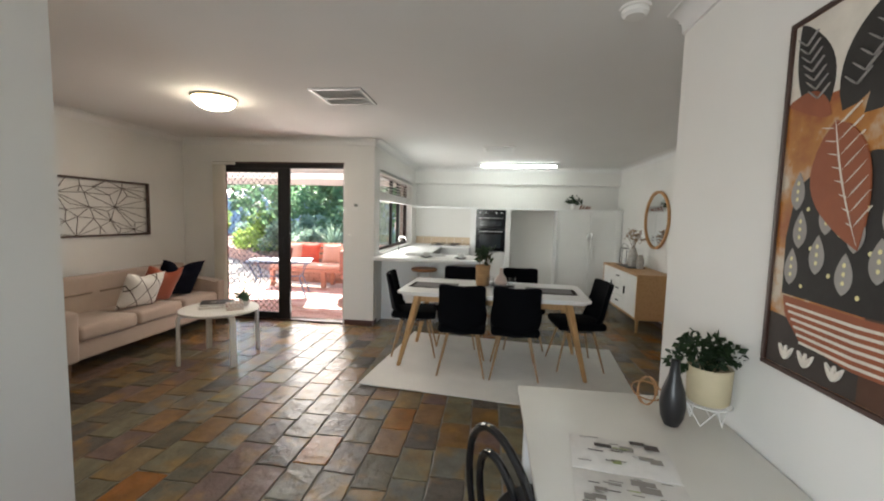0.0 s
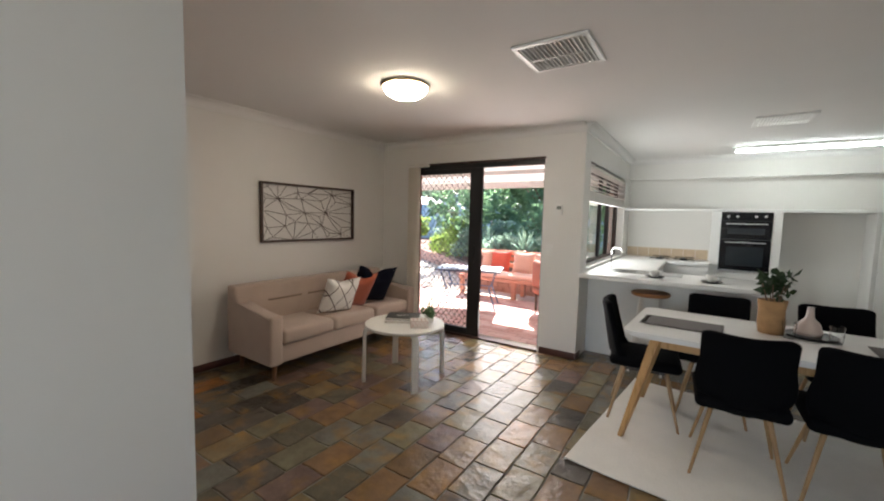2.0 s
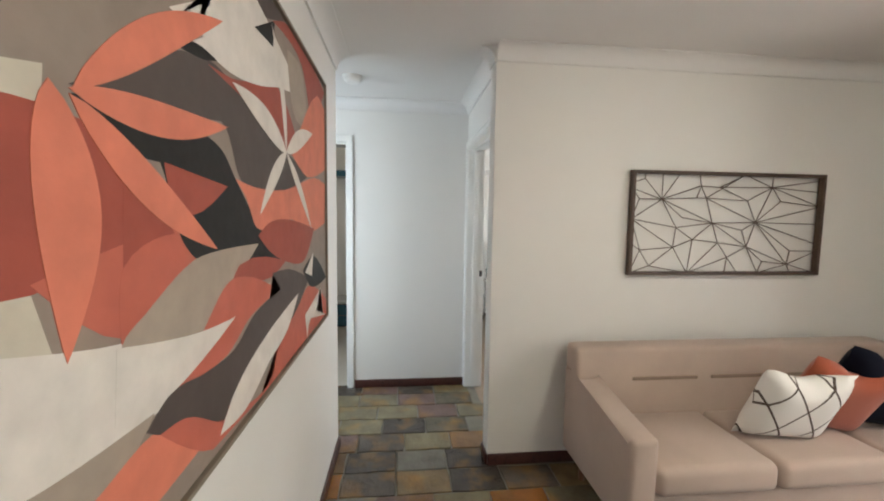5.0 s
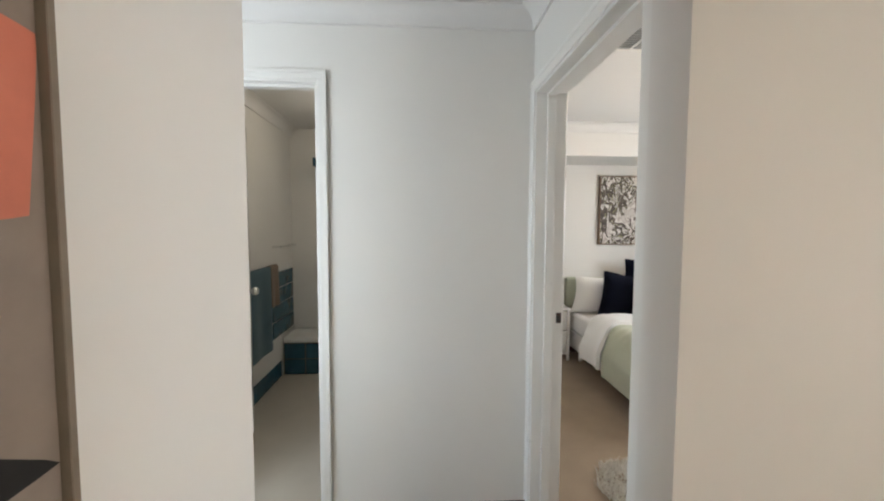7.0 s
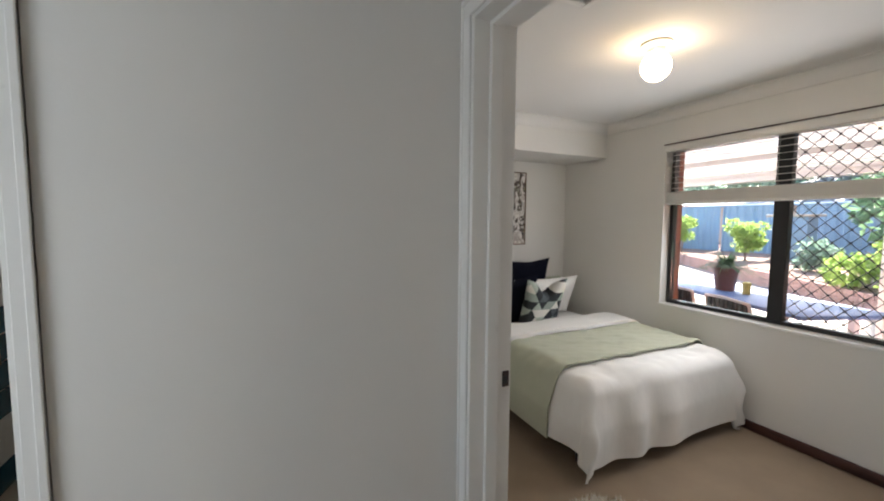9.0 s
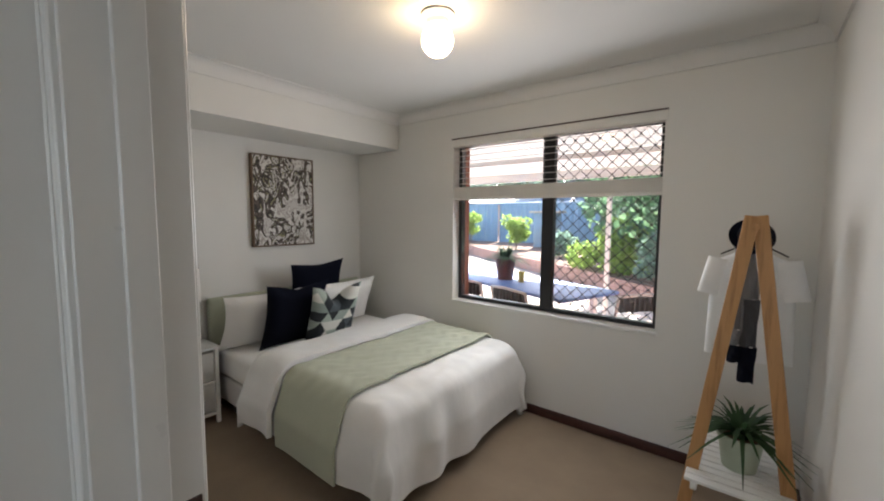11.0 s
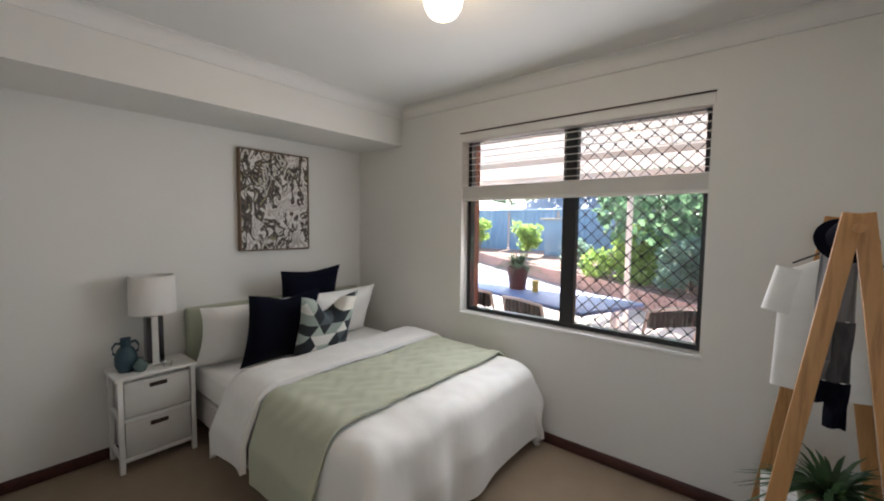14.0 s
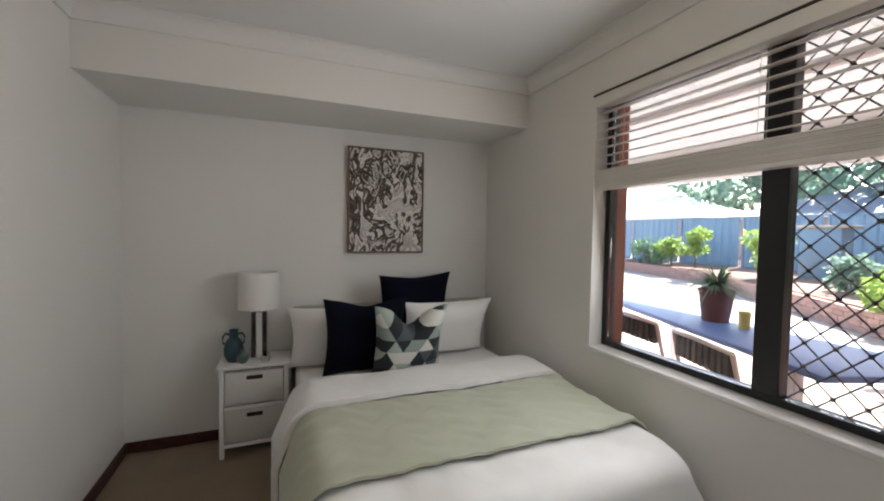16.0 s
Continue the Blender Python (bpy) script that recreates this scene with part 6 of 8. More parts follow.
# no hollow bowl: a flat plate with its inner shadow painted in darker steel
part("bowl_rim", box(BM(), -0.26, -0.13, 0.006, 0.0, 0.13, 0.0075), plain("sink_shadow", (0.25, 0.25, 0.25), 0.3, metal=1.0), sk)
part("tap", tube(BM(), [(-0.28, 0.12, 0.006), (-0.28, 0.12, 0.2), (-0.25, 0.1, 0.24), (-0.18, 0.06, 0.24), (-0.15, 0.045, 0.2)], 0.011, 10), M["chrome"], sk, "chrome mixer tap")
ck = thing("cooktop", "black gas cooktop on the worktop", "cooktop", (-0.8, 7.74, 0.9155))
part("plate", box(BM(), -0.29, -0.22, 0, 0.29, 0.22, 0.008, 0.003, 1), M["steel"], ck)
for x in (-0.15, 0.15):
    for y in (-0.11, 0.11):
        part("burner", lathe(BM(), [(0, 0.008), (0.05, 0.008), (0.045, 0.02), (0, 0.022)], 18, (x, y, 0)), M["black"], ck)
    part("grate", box(BM(), x - 0.12, -0.2, 0.024, x + 0.12, -0.188, 0.036), M["black"], ck)
    part("grate", box(BM(), x - 0.12, 0.188, 0.024, x + 0.12, 0.2, 0.036), M["black"], ck)
    part("grate", box(BM(), x - 0.006, -0.187, 0.024, x + 0.006, 0.187, 0.036), M["black"], ck)
sp2 = opening("trim_splashback", "row of tan splashback tiles behind the worktop", "splashback")
tan = plain("tan_tile", srgb("c2ad92"), 0.3, 0.08, 12.0)
for k in range(7):
    part("tile", box(BM(), X_KW + 0.008 + k * 0.157, Y_KN - 0.012, 0.917, X_KW + 0.161 + k * 0.157, Y_KN - 0.002, 1.06, 0.002, 1), tan, sp2)


def cup(at):
    t = thing("cup_and_saucer", "white cup on a dark saucer on the worktop", "cup", at, 0, "cups on the worktop")
    part("saucer", lathe(BM(), [(0, 0), (0.04, 0), (0.085, 0.012), (0.082, 0.016), (0.038, 0.005), (0, 0.005)], 24), M["blackpl"], t)
    part("cup", lathe(BM(), [(0, 0.0055), (0.025, 0.0055), (0.042, 0.03), (0.045, 0.07), (0.041, 0.07), (0.037, 0.03), (0, 0.012)], 24), M["white_lac"], t)
    part("ear", tube(BM(), [(0.042, 0, 0.06), (0.065, 0, 0.058), (0.068, 0, 0.035), (0.04, 0, 0.028)], 0.005, 6), M["white_lac"], t)


cup((-0.80, 5.35, 0.9155))
cup((-0.34, 5.33, 0.9155))
stool_top = wood("stool_wood", srgb("a5744c"), srgb("7d5434"), 0.45, "x")
for x, y in ((-0.82, 5.32), (-0.24, 5.34)):
    t = thing("bar_stool", "bar stool with round timber seat and white metal legs", "stool", (x, y, 0), 0, "bar stools")
    part("seat", lathe(BM(), [(0, 0.74), (0.16, 0.74), (0.17, 0.75), (0.17, 0.765), (0.16, 0.775), (0, 0.77)], 32), stool_top, t)
    for k in range(4):
        a = radians(45 + 90 * k)
        part("leg", rod(BM(), (0.2 * math.cos(a), 0.2 * math.sin(a), 0), (0.11 * math.cos(a), 0.11 * math.sin(a), 0.74), 0.011), M["white_lac"], t)
    part("foot_ring", tube(BM(), [(0.172 * math.cos(k * math.pi / 12), 0.172 * math.sin(k * math.pi / 12), 0.22) for k in range(24)], 0.008, 6, True), M["white_lac"], t)
pot_plant("ledge_plant", "small white pot with dark green leaves on the cupboard ledge", (1.55, 7.86, TOPZ), 0.06, 0.1, M["white_lac"], M["leaf_dark"], 71, 0.1, 0.13, 160, 0.06)
for k in range(4):
    b = book("book", "small terracotta coloured book leaning on the ledge", (1.68 + k * 0.055, 7.86, TOPZ + 0.004), 0, 0.16 - 0.02 * k, 0.12, 0.025, M["terracotta"])
    b["group"] = "ledge books"
    b.matrix_world = pose(1.70 + k * 0.05, 7.84, TOPZ + 0.002, 0, -72 + 6 * k, 0)

# ---------------------------------------------------------------- desk
dk = thing("desk", "white laminate desk against the wall", "desk", (0.17, 0.45, 0))
part("desktop", box(BM(), 0, 0, 0.715, 0.722, 1.42, 0.74, 0.003, 2), plain("desk_laminate", (0.75, 0.735, 0.68), 0.35, 0.03, 4.0), dk)
for x in (0.05, 0.67):
    for y in (0.05, 1.37):
        part("leg", box(BM(), x - 0.022, y - 0.022, 0, x + 0.022, y + 0.022, 0.715, 0.003, 1), M["white_lac"], dk)
part("apron", box(BM(), 0.072, 0.03, 0.64, 0.65, 0.05, 0.714), M["white_lac"], dk)
part("apron", box(BM(), 0.072, 1.37 - 0.0, 0.64, 0.648, 1.39, 0.714), M["white_lac"], dk)
DZ = 0.74
bv = thing("black_vase", "matt black bottle vase with an oval opening on the desk", "vase", (0.69, 1.63, DZ))
bm = lathe(BM(), [(0, 0), (0.024, 0), (0.037, 0.03), (0.043, 0.075), (0.037, 0.125), (0.02, 0.178), (0.014, 0.215), (0.016, 0.235), (0.011, 0.236), (0, 0.19)], 28)
part("body", bm, M["blackpl"], bv)
pp = thing("desk_plant", "cream pot with round-leaved plant on a white wire stand", "potted plant", (0.822, 1.665, DZ))
for k in range(4):
    a, b = radians(90 * k), radians(90 * k + 90)
    part("stand_wire", tube(BM(), [(0.07 * math.cos(a), 0.07 * math.sin(a), 0.075), (0.05 * math.cos((a + b) / 2), 0.05 * math.sin((a + b) / 2), 0.002), (0.07 * math.cos(b), 0.07 * math.sin(b), 0.075)], 0.0022, 6), M["white_lac"], pp)
part("stand_ring", tube(BM(), [(0.075 * math.cos(k * math.pi / 12), 0.075 * math.sin(k * math.pi / 12), 0.077) for k in range(24)], 0.0025, 6, True), M["white_lac"], pp)
part("pot", lathe(BM(), [(0, 0.08), (0.06, 0.08), (0.067, 0.09), (0.071, 0.205), (0.069, 0.21), (0.064, 0.2), (0, 0.19)], 32), M["cream"], pp)
ob = new("foliage", leafmesh("foliage", crown(BM(), (0, 0, 0.185), 0.085, 0.12, 420, 0.03, 91), M["leaf_dark"]))
ob.parent = pp
for k in range(10):
    a = k * 0.63
    part("stem", rod(BM(), (0.02 * math.cos(a), 0.02 * math.sin(a), 0.19), (0.065 * math.cos(a), 0.065 * math.sin(a), 0.26 + 0.02 * (k % 3)), 0.0018, seg=5), M["leaf_dark"], pp)
cw = thing("wire_knot", "copper-coloured wire knot sculpture on the desk", "ornament", (0.655, 1.765, DZ))
cop = plain("copper_wire", srgb("a87f58"), 0.35, 0.1, 30.0, metal=0.7)
for k, (rx, rz) in enumerate(((20, 10), (75, 40), (110, 100))):
    m = pose(0, 0, 0.062, rx, 0, rz)
    part("loop", tube(BM(), [m @ Vector((0.056 * math.cos(i * math.pi / 14), 0.052 * math.sin(i * math.pi / 14), 0)) for i in range(28)], 0.003, 6, True), cop, cw)
mg = thing("magazine", "open magazine lying on the desk", "magazine", (0.43, 1.30, DZ), -8)
mg.scale = (1.2, 1.15, 1.0)
paper = plain("magazine_paper", (0.72, 0.7, 0.66), 0.45, 0.06, 30.0)
for s in (-1, 1):
    bm = grid(BM(), 8, 1, lambda u, v: (s * 0.13 * 0 + (v - 0.5) * 0.24, s * u * 0.16, 0.002 + 0.008 * math.sin(u * math.pi) ** 0.7 * (1 - 0.5 * u)))
    thicken(bm, 0.002)
    part("page", bm, paper, mg)
rng = random.Random(12)
inks = [plain("ink_%s" % n, srgb(c), 0.5) for n, c in (("dark", "4a4440"), ("grey", "8d8780"), ("green", "9aa46a"), ("red", "a0483f"))]
for k in range(46):
    x, y = rng.uniform(-0.11, 0.07), rng.choice((-1, 1)) * rng.uniform(0.02, 0.145)
    w, d = (rng.uniform(0.02, 0.045), rng.uniform(0.012, 0.026)) if k % 3 == 0 else (rng.uniform(0.015, 0.04), 0.003)
    part("print_block", box(BM(), x, y - d / 2, 0.0125 + 0.00001 * k, x + w, y + d / 2, 0.013 + 0.00002 * k), rng.choice(inks[:2] if k % 4 else inks), mg)

bc2 = thing("bentwood_chair", "glossy black bentwood chair at the desk", "chair", (0.125, 1.345, 0), 35)
bk2 = plain("gloss_black_lacquer", (0.008, 0.008, 0.009), 0.15, 0.05, 12.0)


def arch(w, h, z0):
    return [(-0.02 - 0.06 * (z - z0) / h, y, z) for y, z in [(w * math.cos(a), z0 + h * max(0.0, math.sin(a)) ** 0.85) for a in [k * math.pi / 24 for k in range(25)]]]


for nm, w, h in (("outer_hoop", 0.19, 0.385), ("inner_hoop", 0.12, 0.31)):
    part(nm, tube(BM(), [(x - 0.0, y, z) for x, y, z in arch(w, h, 0.455)], 0.0125, 10), bk2, bc2)
part("seat", lathe(BM(), [(0, 0.435), (0.19, 0.435), (0.2, 0.445), (0.2, 0.458), (0.19, 0.465), (0, 0.458)], 36, (0.17, 0, 0)), bk2, bc2)
for k in range(4):
    a = radians(45 + 90 * k)
    part("leg", rod(BM(), (0.17 + 0.21 * math.cos(a), 0.21 * math.sin(a), 0), (0.17 + 0.15 * math.cos(a), 0.15 * math.sin(a), 0.437), 0.012, 0.015), bk2, bc2)

# ---------------------------------------------------------------- paintings
def blade(u0, v0, u1, v1, w, bend=0.0, k=12):
    """Outline of a painted leaf from base to tip, w its widest half, bend its sideways bow."""
    du, dv = u1 - u0, v1 - v0
    L = math.hypot(du, dv)
    tu, tv, su, sv = du / L, dv / L, -dv / L, du / L
    mid = [(i / k, bend * math.sin(math.pi * i / k)) for i in range(k + 1)]
    prof = lambda t: w * (math.sin(math.pi * t ** 0.8) ** 0.9 if 0 < t < 1 else 0)
    up = [(t * L, b + prof(t)) for t, b in mid]
    dn = [(t * L, b - prof(t)) for t, b in mid[-2:0:-1]]
    return [(u0 + a * tu + b * su, v0 + a * tv + b * sv) for a, b in up + dn]


def flat(outline, put, thick):
    """A painted patch: a thin slab on a plane, put(u, v, out) giving the place."""
    bm = BM()
    A = [bm.verts.new(put(u, v, 0.0)) for u, v in outline]
    B = [bm.verts.new(put(u, v, thick)) for u, v in outline]
    n = len(A)
    for i in range(n):
        bm.faces.new((A[i], A[(i + 1) % n], B[(i + 1) % n], B[i]))
    bm.faces.new(B)
    bmesh.ops.triangulate(bm, faces=[f for f in bm.faces if len(f.verts) > 4])
    return bm


def clip(outline, u0, v0, u1, v1):
    return [(min(u1, max(u0, u)), min(v1, max(v0, v))) for u, v in outline]


def paint(name, hexa):
    return plain("paint_" + name, srgb(hexa), 0.6, 0.1, 14.0, 0.2, 90.0)


P = {n: paint(n, h) for n, h in dict(salmon="d07a62", brick="9a4a3c", rose="b86250", taupe="8d8076", dark="4f4542", black="141212", white="d5cfc8", cream="c2bbab", stone="a09386").items()}
PX_L, PX_R, PZ0, PZ1, PY = -2.19, -3.86, 0.99, 2.08, 1.642
pt = thing("leaf_painting", "large framed canvas of salmon, black and white leaf shapes", "painting", (0, 0, 0))
part("canvas", box(BM(), PX_R + 0.012, Y_PAINT + 0.002, PZ0 + 0.012, PX_L - 0.012, PY - 0.006, PZ1 - 0.012), P["taupe"], pt, "painted canvas")
fr = paint("champagne", "7d7263")
for x0, z0, x1, z1 in ((PX_R, PZ0, PX_L, PZ0 + 0.01), (PX_R, PZ1 - 0.01, PX_L, PZ1), (PX_R, PZ0 + 0.01, PX_R + 0.01, PZ1 - 0.01), (PX_L - 0.01, PZ0 + 0.01, PX_L, PZ1 - 0.01)):
    part("frame_bar", box(BM(), x0, Y_PAINT + 0.002, z0, x1, PY + 0.004, z1, 0.001, 1), fr, pt, "slim taupe frame")
leaf_count = [0]


def leaf(c, u0, v0, u1, v1, w, bend=0.0):
    """One painted leaf, laid over those before it."""
    leaf_count[0] += 1
    o = clip(blade(u0, v0, u1, v1, w, bend, 18), PX_R + 0.013, PZ0 + 0.013, PX_L - 0.013, PZ1 - 0.013)
    part("painted_leaf", flat(o, lambda u, v, d: (u, PY - 0.006 + d, v), 0.0003 + 0.00002 * leaf_count[0]), P[c], pt, smooth=None)


def rounded(pts, k=5):
    """A flowing closed outline through a few points, sharp where it turns hard."""
    n = len(pts)
    V = [Vector((p[0], p[1])) for p in pts]
    T = []
    for i in range(n):
        p, q = V[i] - V[i - 1], V[(i + 1) % n] - V[i]
        soft_turn = p.length > 0 and q.length > 0 and p.normalized().dot(q.normalized()) > 0.35
        T.append((p.normalized() + q.normalized()) * 0.5 if soft_turn else Vector((0, 0)))
    out = []
    for i in range(n):
        A, B, L = V[i], V[(i + 1) % n], (V[(i + 1) % n] - V[i]).length
        for j in range(k):
            t = j / k
            p = A * (2 * t ** 3 - 3 * t * t + 1) + B * (3 * t * t - 2 * t ** 3) + T[i] * L * (t ** 3 - 2 * t * t + t) + T[(i + 1) % n] * L * (t ** 3 - t * t)
            out.append((p.x, p.y))
    return out


def patch(c, pts):
    """A painted field, its corners in centimetres from the canvas's lower edge and the frame's near end."""
    leaf_count[0] += 1
    o = clip([(PX_L - u / 100, PZ0 + v / 100) for u, v in rounded(pts)], PX_R + 0.013, PZ0 + 0.013, PX_L - 0.013, PZ1 - 0.013)
    part("painted_field", flat(o, lambda u, v, d: (u, PY - 0.006 + d, v), 0.0003 + 0.00002 * leaf_count[0]), P[c], pt, smooth=None)


# fields from the back forwards
patch("brick", [(1, 108), (60, 108), (54, 95), (30, 86), (1, 80)])
patch("dark", [(55, 108), (105, 108), (75, 97), (60, 98)])
patch("white", [(32, 95), (63, 103), (123, 91), (76, 82), (41, 80), (65, 95), (39, 91)])
patch("cream", [(1, 59), (18, 63), (17, 59), (1, 57)])
patch("brick", [(1, 57), (18, 59), (35, 55), (45, 46), (27, 43), (15, 40), (1, 40)])
patch("rose", [(15, 41), (45, 46), (58, 42), (27, 32)])
patch("cream", [(1, 40), (15, 40), (17, 33), (1, 37)])
patch("white", [(1, 38), (23, 32), (68, 26), (40, 19), (15, 20), (1, 23)])
patch("stone", [(1, 23), (15, 20), (33, 19), (24, 13), (1, 14)])
patch("salmon", [(1, 14), (20, 14), (32, 16), (60, 7), (26, 5), (1, 6)])
patch("dark", [(31, 67), (42, 74), (56, 77), (67, 75), (80, 71), (103, 68), (134, 64), (92, 54), (67, 56), (60, 66), (39, 67)])
patch("brick", [(29, 55), (28, 41), (40, 45), (37, 49)])
patch("rose", [(28, 41), (40, 45), (43, 44), (47, 40), (32, 34), (27, 31)])
patch("black", [(30, 62), (39, 63), (48, 63), (58, 61), (64, 56), (74, 48), (87, 40), (103, 35), (64, 37), (47, 40), (42, 44), (37, 56)])
patch("brick", [(38, 56), (60, 54), (46, 48), (40, 50)])
patch("salmon", [(64, 56), (75, 55), (100, 56), (145, 64), (166, 63), (164, 45), (137, 42), (107, 47), (76, 45), (70, 52)])
patch("stone", [(27, 31), (32, 34), (45, 40), (54, 41), (77, 41), (65, 35), (59, 34), (48, 27), (27, 30)])
patch("brick", [(61, 34), (65, 37), (100, 34), (86, 31)])
patch("rose", [(59, 34), (73, 33), (93, 26), (71, 24), (57, 19), (38, 20), (48, 27)])
patch("dark", [(31, 17), (37, 20), (48, 19), (61, 19), (74, 24), (95, 26), (87, 32), (104, 31), (131, 24), (111, 15), (89, 8), (61, 10), (54, 6), (42, 13), (34, 15)])
patch("rose", [(34, 15), (41, 14), (55, 6), (64, 4), (85, 3), (93, 12), (111, 15), (130, 21), (166, 8), (166, 1), (50, 3)])
patch("white", [(53, 4), (61, 10), (81, 16), (115, 21), (101, 12), (83, 8), (66, 3)])
patch("white", [(26, 31), (35, 29), (47, 27), (62, 26), (52, 23), (38, 20), (29, 20), (25, 21)])
patch("brick", [(77, 43), (85, 46), (102, 47), (141, 43), (125, 32), (100, 34), (84, 39)])
patch("brick", [(53, 76), (64, 77), (96, 85), (111, 78), (120, 69), (103, 68), (75, 74), (64, 75)])
patch("white", [(48, 78), (54, 78), (64, 78), (81, 81), (98, 86), (80, 92), (77, 95)])
patch("black", [(42, 75), (49, 78), (57, 78), (51, 76)])
patch("black", [(78, 94), (94, 103), (92, 95)])
patch("brick", [(92, 102), (107, 108), (152, 107), (166, 105), (140, 81), (125, 102)])
patch("stone", [(106, 100), (124, 100), (133, 81), (112, 82)])
patch("dark", [(141, 108), (166, 108), (166, 107)])
patch("salmon", [(110, 68), (150, 99), (166, 97), (166, 70), (130, 63)])
patch("black", [(139, 32), (166, 19), (134, 20), (122, 28)])
patch("white", [(125, 27), (139, 33), (136, 24)])
patch("white", [(124, 11), (153, 16), (143, 8), (166, 1), (130, 8), (127, 1)])
patch("dark", [(21, 62), (31, 67), (46, 74), (60, 67), (40, 64)])
patch("black", [(21, 61), (30, 63), (46, 64), (44, 58), (32, 56)])
# the salmon flower and the white star flower on top
leaf("salmon", -2.405, 1.608, -2.79, 1.858, 0.028, -0.016)
leaf("salmon", -2.40, 1.606, -2.80, 1.652, 0.026, 0.014)
leaf("salmon", -2.40, 1.60, -2.735, 1.404, 0.030, 0.012)
leaf("salmon", -2.375, 1.608, -2.376, 1.308, 0.044, -0.018)
leaf("white", -3.222, 1.668, -3.10, 2.0, 0.022, 0.03)
leaf("white", -3.222, 1.668, -2.829, 1.753, 0.034, 0.015)
leaf("white", -3.222, 1.668, -3.59, 1.80, 0.032, -0.012)
leaf("white", -3.222, 1.668, -2.975, 1.472, 0.026, 0.01)
leaf("white", -3.222, 1.668, -3.555, 1.42, 0.022, -0.012)

# painting of a potted plant beside the desk
ax = X_ART - 0.028
AY1, AY0, AZ0, AZ1 = 1.495, 0.86, 1.035, 2.03
pa = thing("pot_plant_painting", "framed painting of a patterned pot with large leaves", "painting", (0, 0, 0))
gold = Nodes("painted_ground")
gold.colour(gold.ramp(gold.noise(6.0, 6.0), [(0.35, srgb("b9ad9c")), (0.45, srgb("a86f2c")), (0.6, srgb("8a4418")), (0.75, srgb("c99a48"))])).rough(0.5)
part("canvas", box(BM(), ax + 0.006, AY0 + 0.012, AZ0 + 0.012, X_ART - 0.002, AY1 - 0.012, AZ1 - 0.012), gold.m, pa, "painted canvas")
for y0, z0, y1, z1 in ((AY0, AZ0, AY1, AZ0 + 0.014), (AY0, AZ1 - 0.014, AY1, AZ1), (AY0, AZ0 + 0.014, AY0 + 0.014, AZ1 - 0.014), (AY1 - 0.014, AZ0 + 0.014, AY1, AZ1 - 0.014)):
    part("frame_bar", box(BM(), ax - 0.002, y0, z0, X_ART - 0.002, y1, z1, 0.002, 1), M["bronze"], pa, "dark bronze frame")


def on_art(u, v, d):
    return (ax + 0.006 - d, u, v)


Q = {n: paint("q_" + n, h) for n, h in dict(white="cfc8bd", black="0d0b0a", rust="8a4a2c", grey="8f8a86", lemon="d9cf9a", brown="4a2c1a", dusk="2e2622", charcoal="1c1918").items()}
layer = [0]


def daub(c, outline):
    layer[0] += 1
    part("painted_patch", flat(clip(outline, AY0 + 0.015, AZ0 + 0.015, AY1 - 0.015, AZ1 - 0.015), on_art, 0.0004 + 0.00005 * layer[0]), Q[c], pa, smooth=None)


def oval(u, v, a, b, k=20):
    return [(u + a * math.cos(i * 2 * math.pi / k), v + b * math.sin(i * 2 * math.pi / k)) for i in range(k)]


daub("white", [(0.85, 1.78), (1.48, 1.80), (1.48, 2.02), (0.85, 2.02)])
daub("dusk", [(0.85, 1.04), (1.49, 1.04), (1.49, 1.2), (0.85, 1.14)])
daub("brown", [(0.86, 1.05), (1.18, 1.05), (1.18, 1.3), (0.86, 1.36)])
daub("charcoal", blade(1.36, 1.74, 1.46, 2.02, 0.06, 0.01))
daub("charcoal", blade(1.30, 1.74, 1.10, 2.02, 0.07, -0.02))
daub("charcoal", blade(1.24, 1.72, 0.90, 1.95, 0.06, -0.02))
daub("rust", blade(1.33, 1.74, 1.49, 1.80, 0.03, 0.02))
daub("black", [(1.44, 1.26), (1.445, 1.42), (1.42, 1.56), (1.36, 1.60), (1.2, 1.63), (1.02, 1.6), (0.97, 1.42), (0.98, 1.26), (1.18, 1.25)])
daub("rust", [(1.435, 1.255), (1.18, 1.245), (0.98, 1.25), (1.02, 1.12), (1.2, 1.115), (1.36, 1.14), (1.42, 1.2)])
for i in range(6):
    z = 1.235 - i * 0.019
    daub("white", [(1.42 - i * 0.012, z), (1.2, z - 0.008), (1.02, z - 0.004), (1.02, z - 0.011), (1.2, z - 0.016), (1.42 - i * 0.012, z - 0.007)])
for i in range(5):
    for j in range(3):
        u, v = 1.415 - i * 0.085 - 0.02 * (j % 2), 1.34 + j * 0.105 + (0.04 if i % 2 else 0)
        if v < 1.56:
            daub("grey", blade(u, v - 0.052, u, v + 0.052, 0.024))
            for q in (-0.022, 0, 0.022):
                daub("lemon", oval(u, v + q, 0.005, 0.006, 8))
        daub("lemon", oval(u - 0.042, v - 0.05, 0.005, 0.006, 8))
daub("rust", blade(1.31, 1.72, 1.215, 1.40, 0.085, 0.02))
for i in range(8):
    t = i / 8
    cu, cv = 1.31 - 0.09 * t, 1.70 - 0.28 * t
    for s in (-1, 1):
        daub("white", blade(cu, cv, cu + s * 0.055 * (1 - 0.5 * t) - 0.01, cv + 0.03 - 0.02 * s, 0.0016, 0, 4))
daub("white", blade(1.31, 1.72, 1.217, 1.41, 0.0025, 0.01))
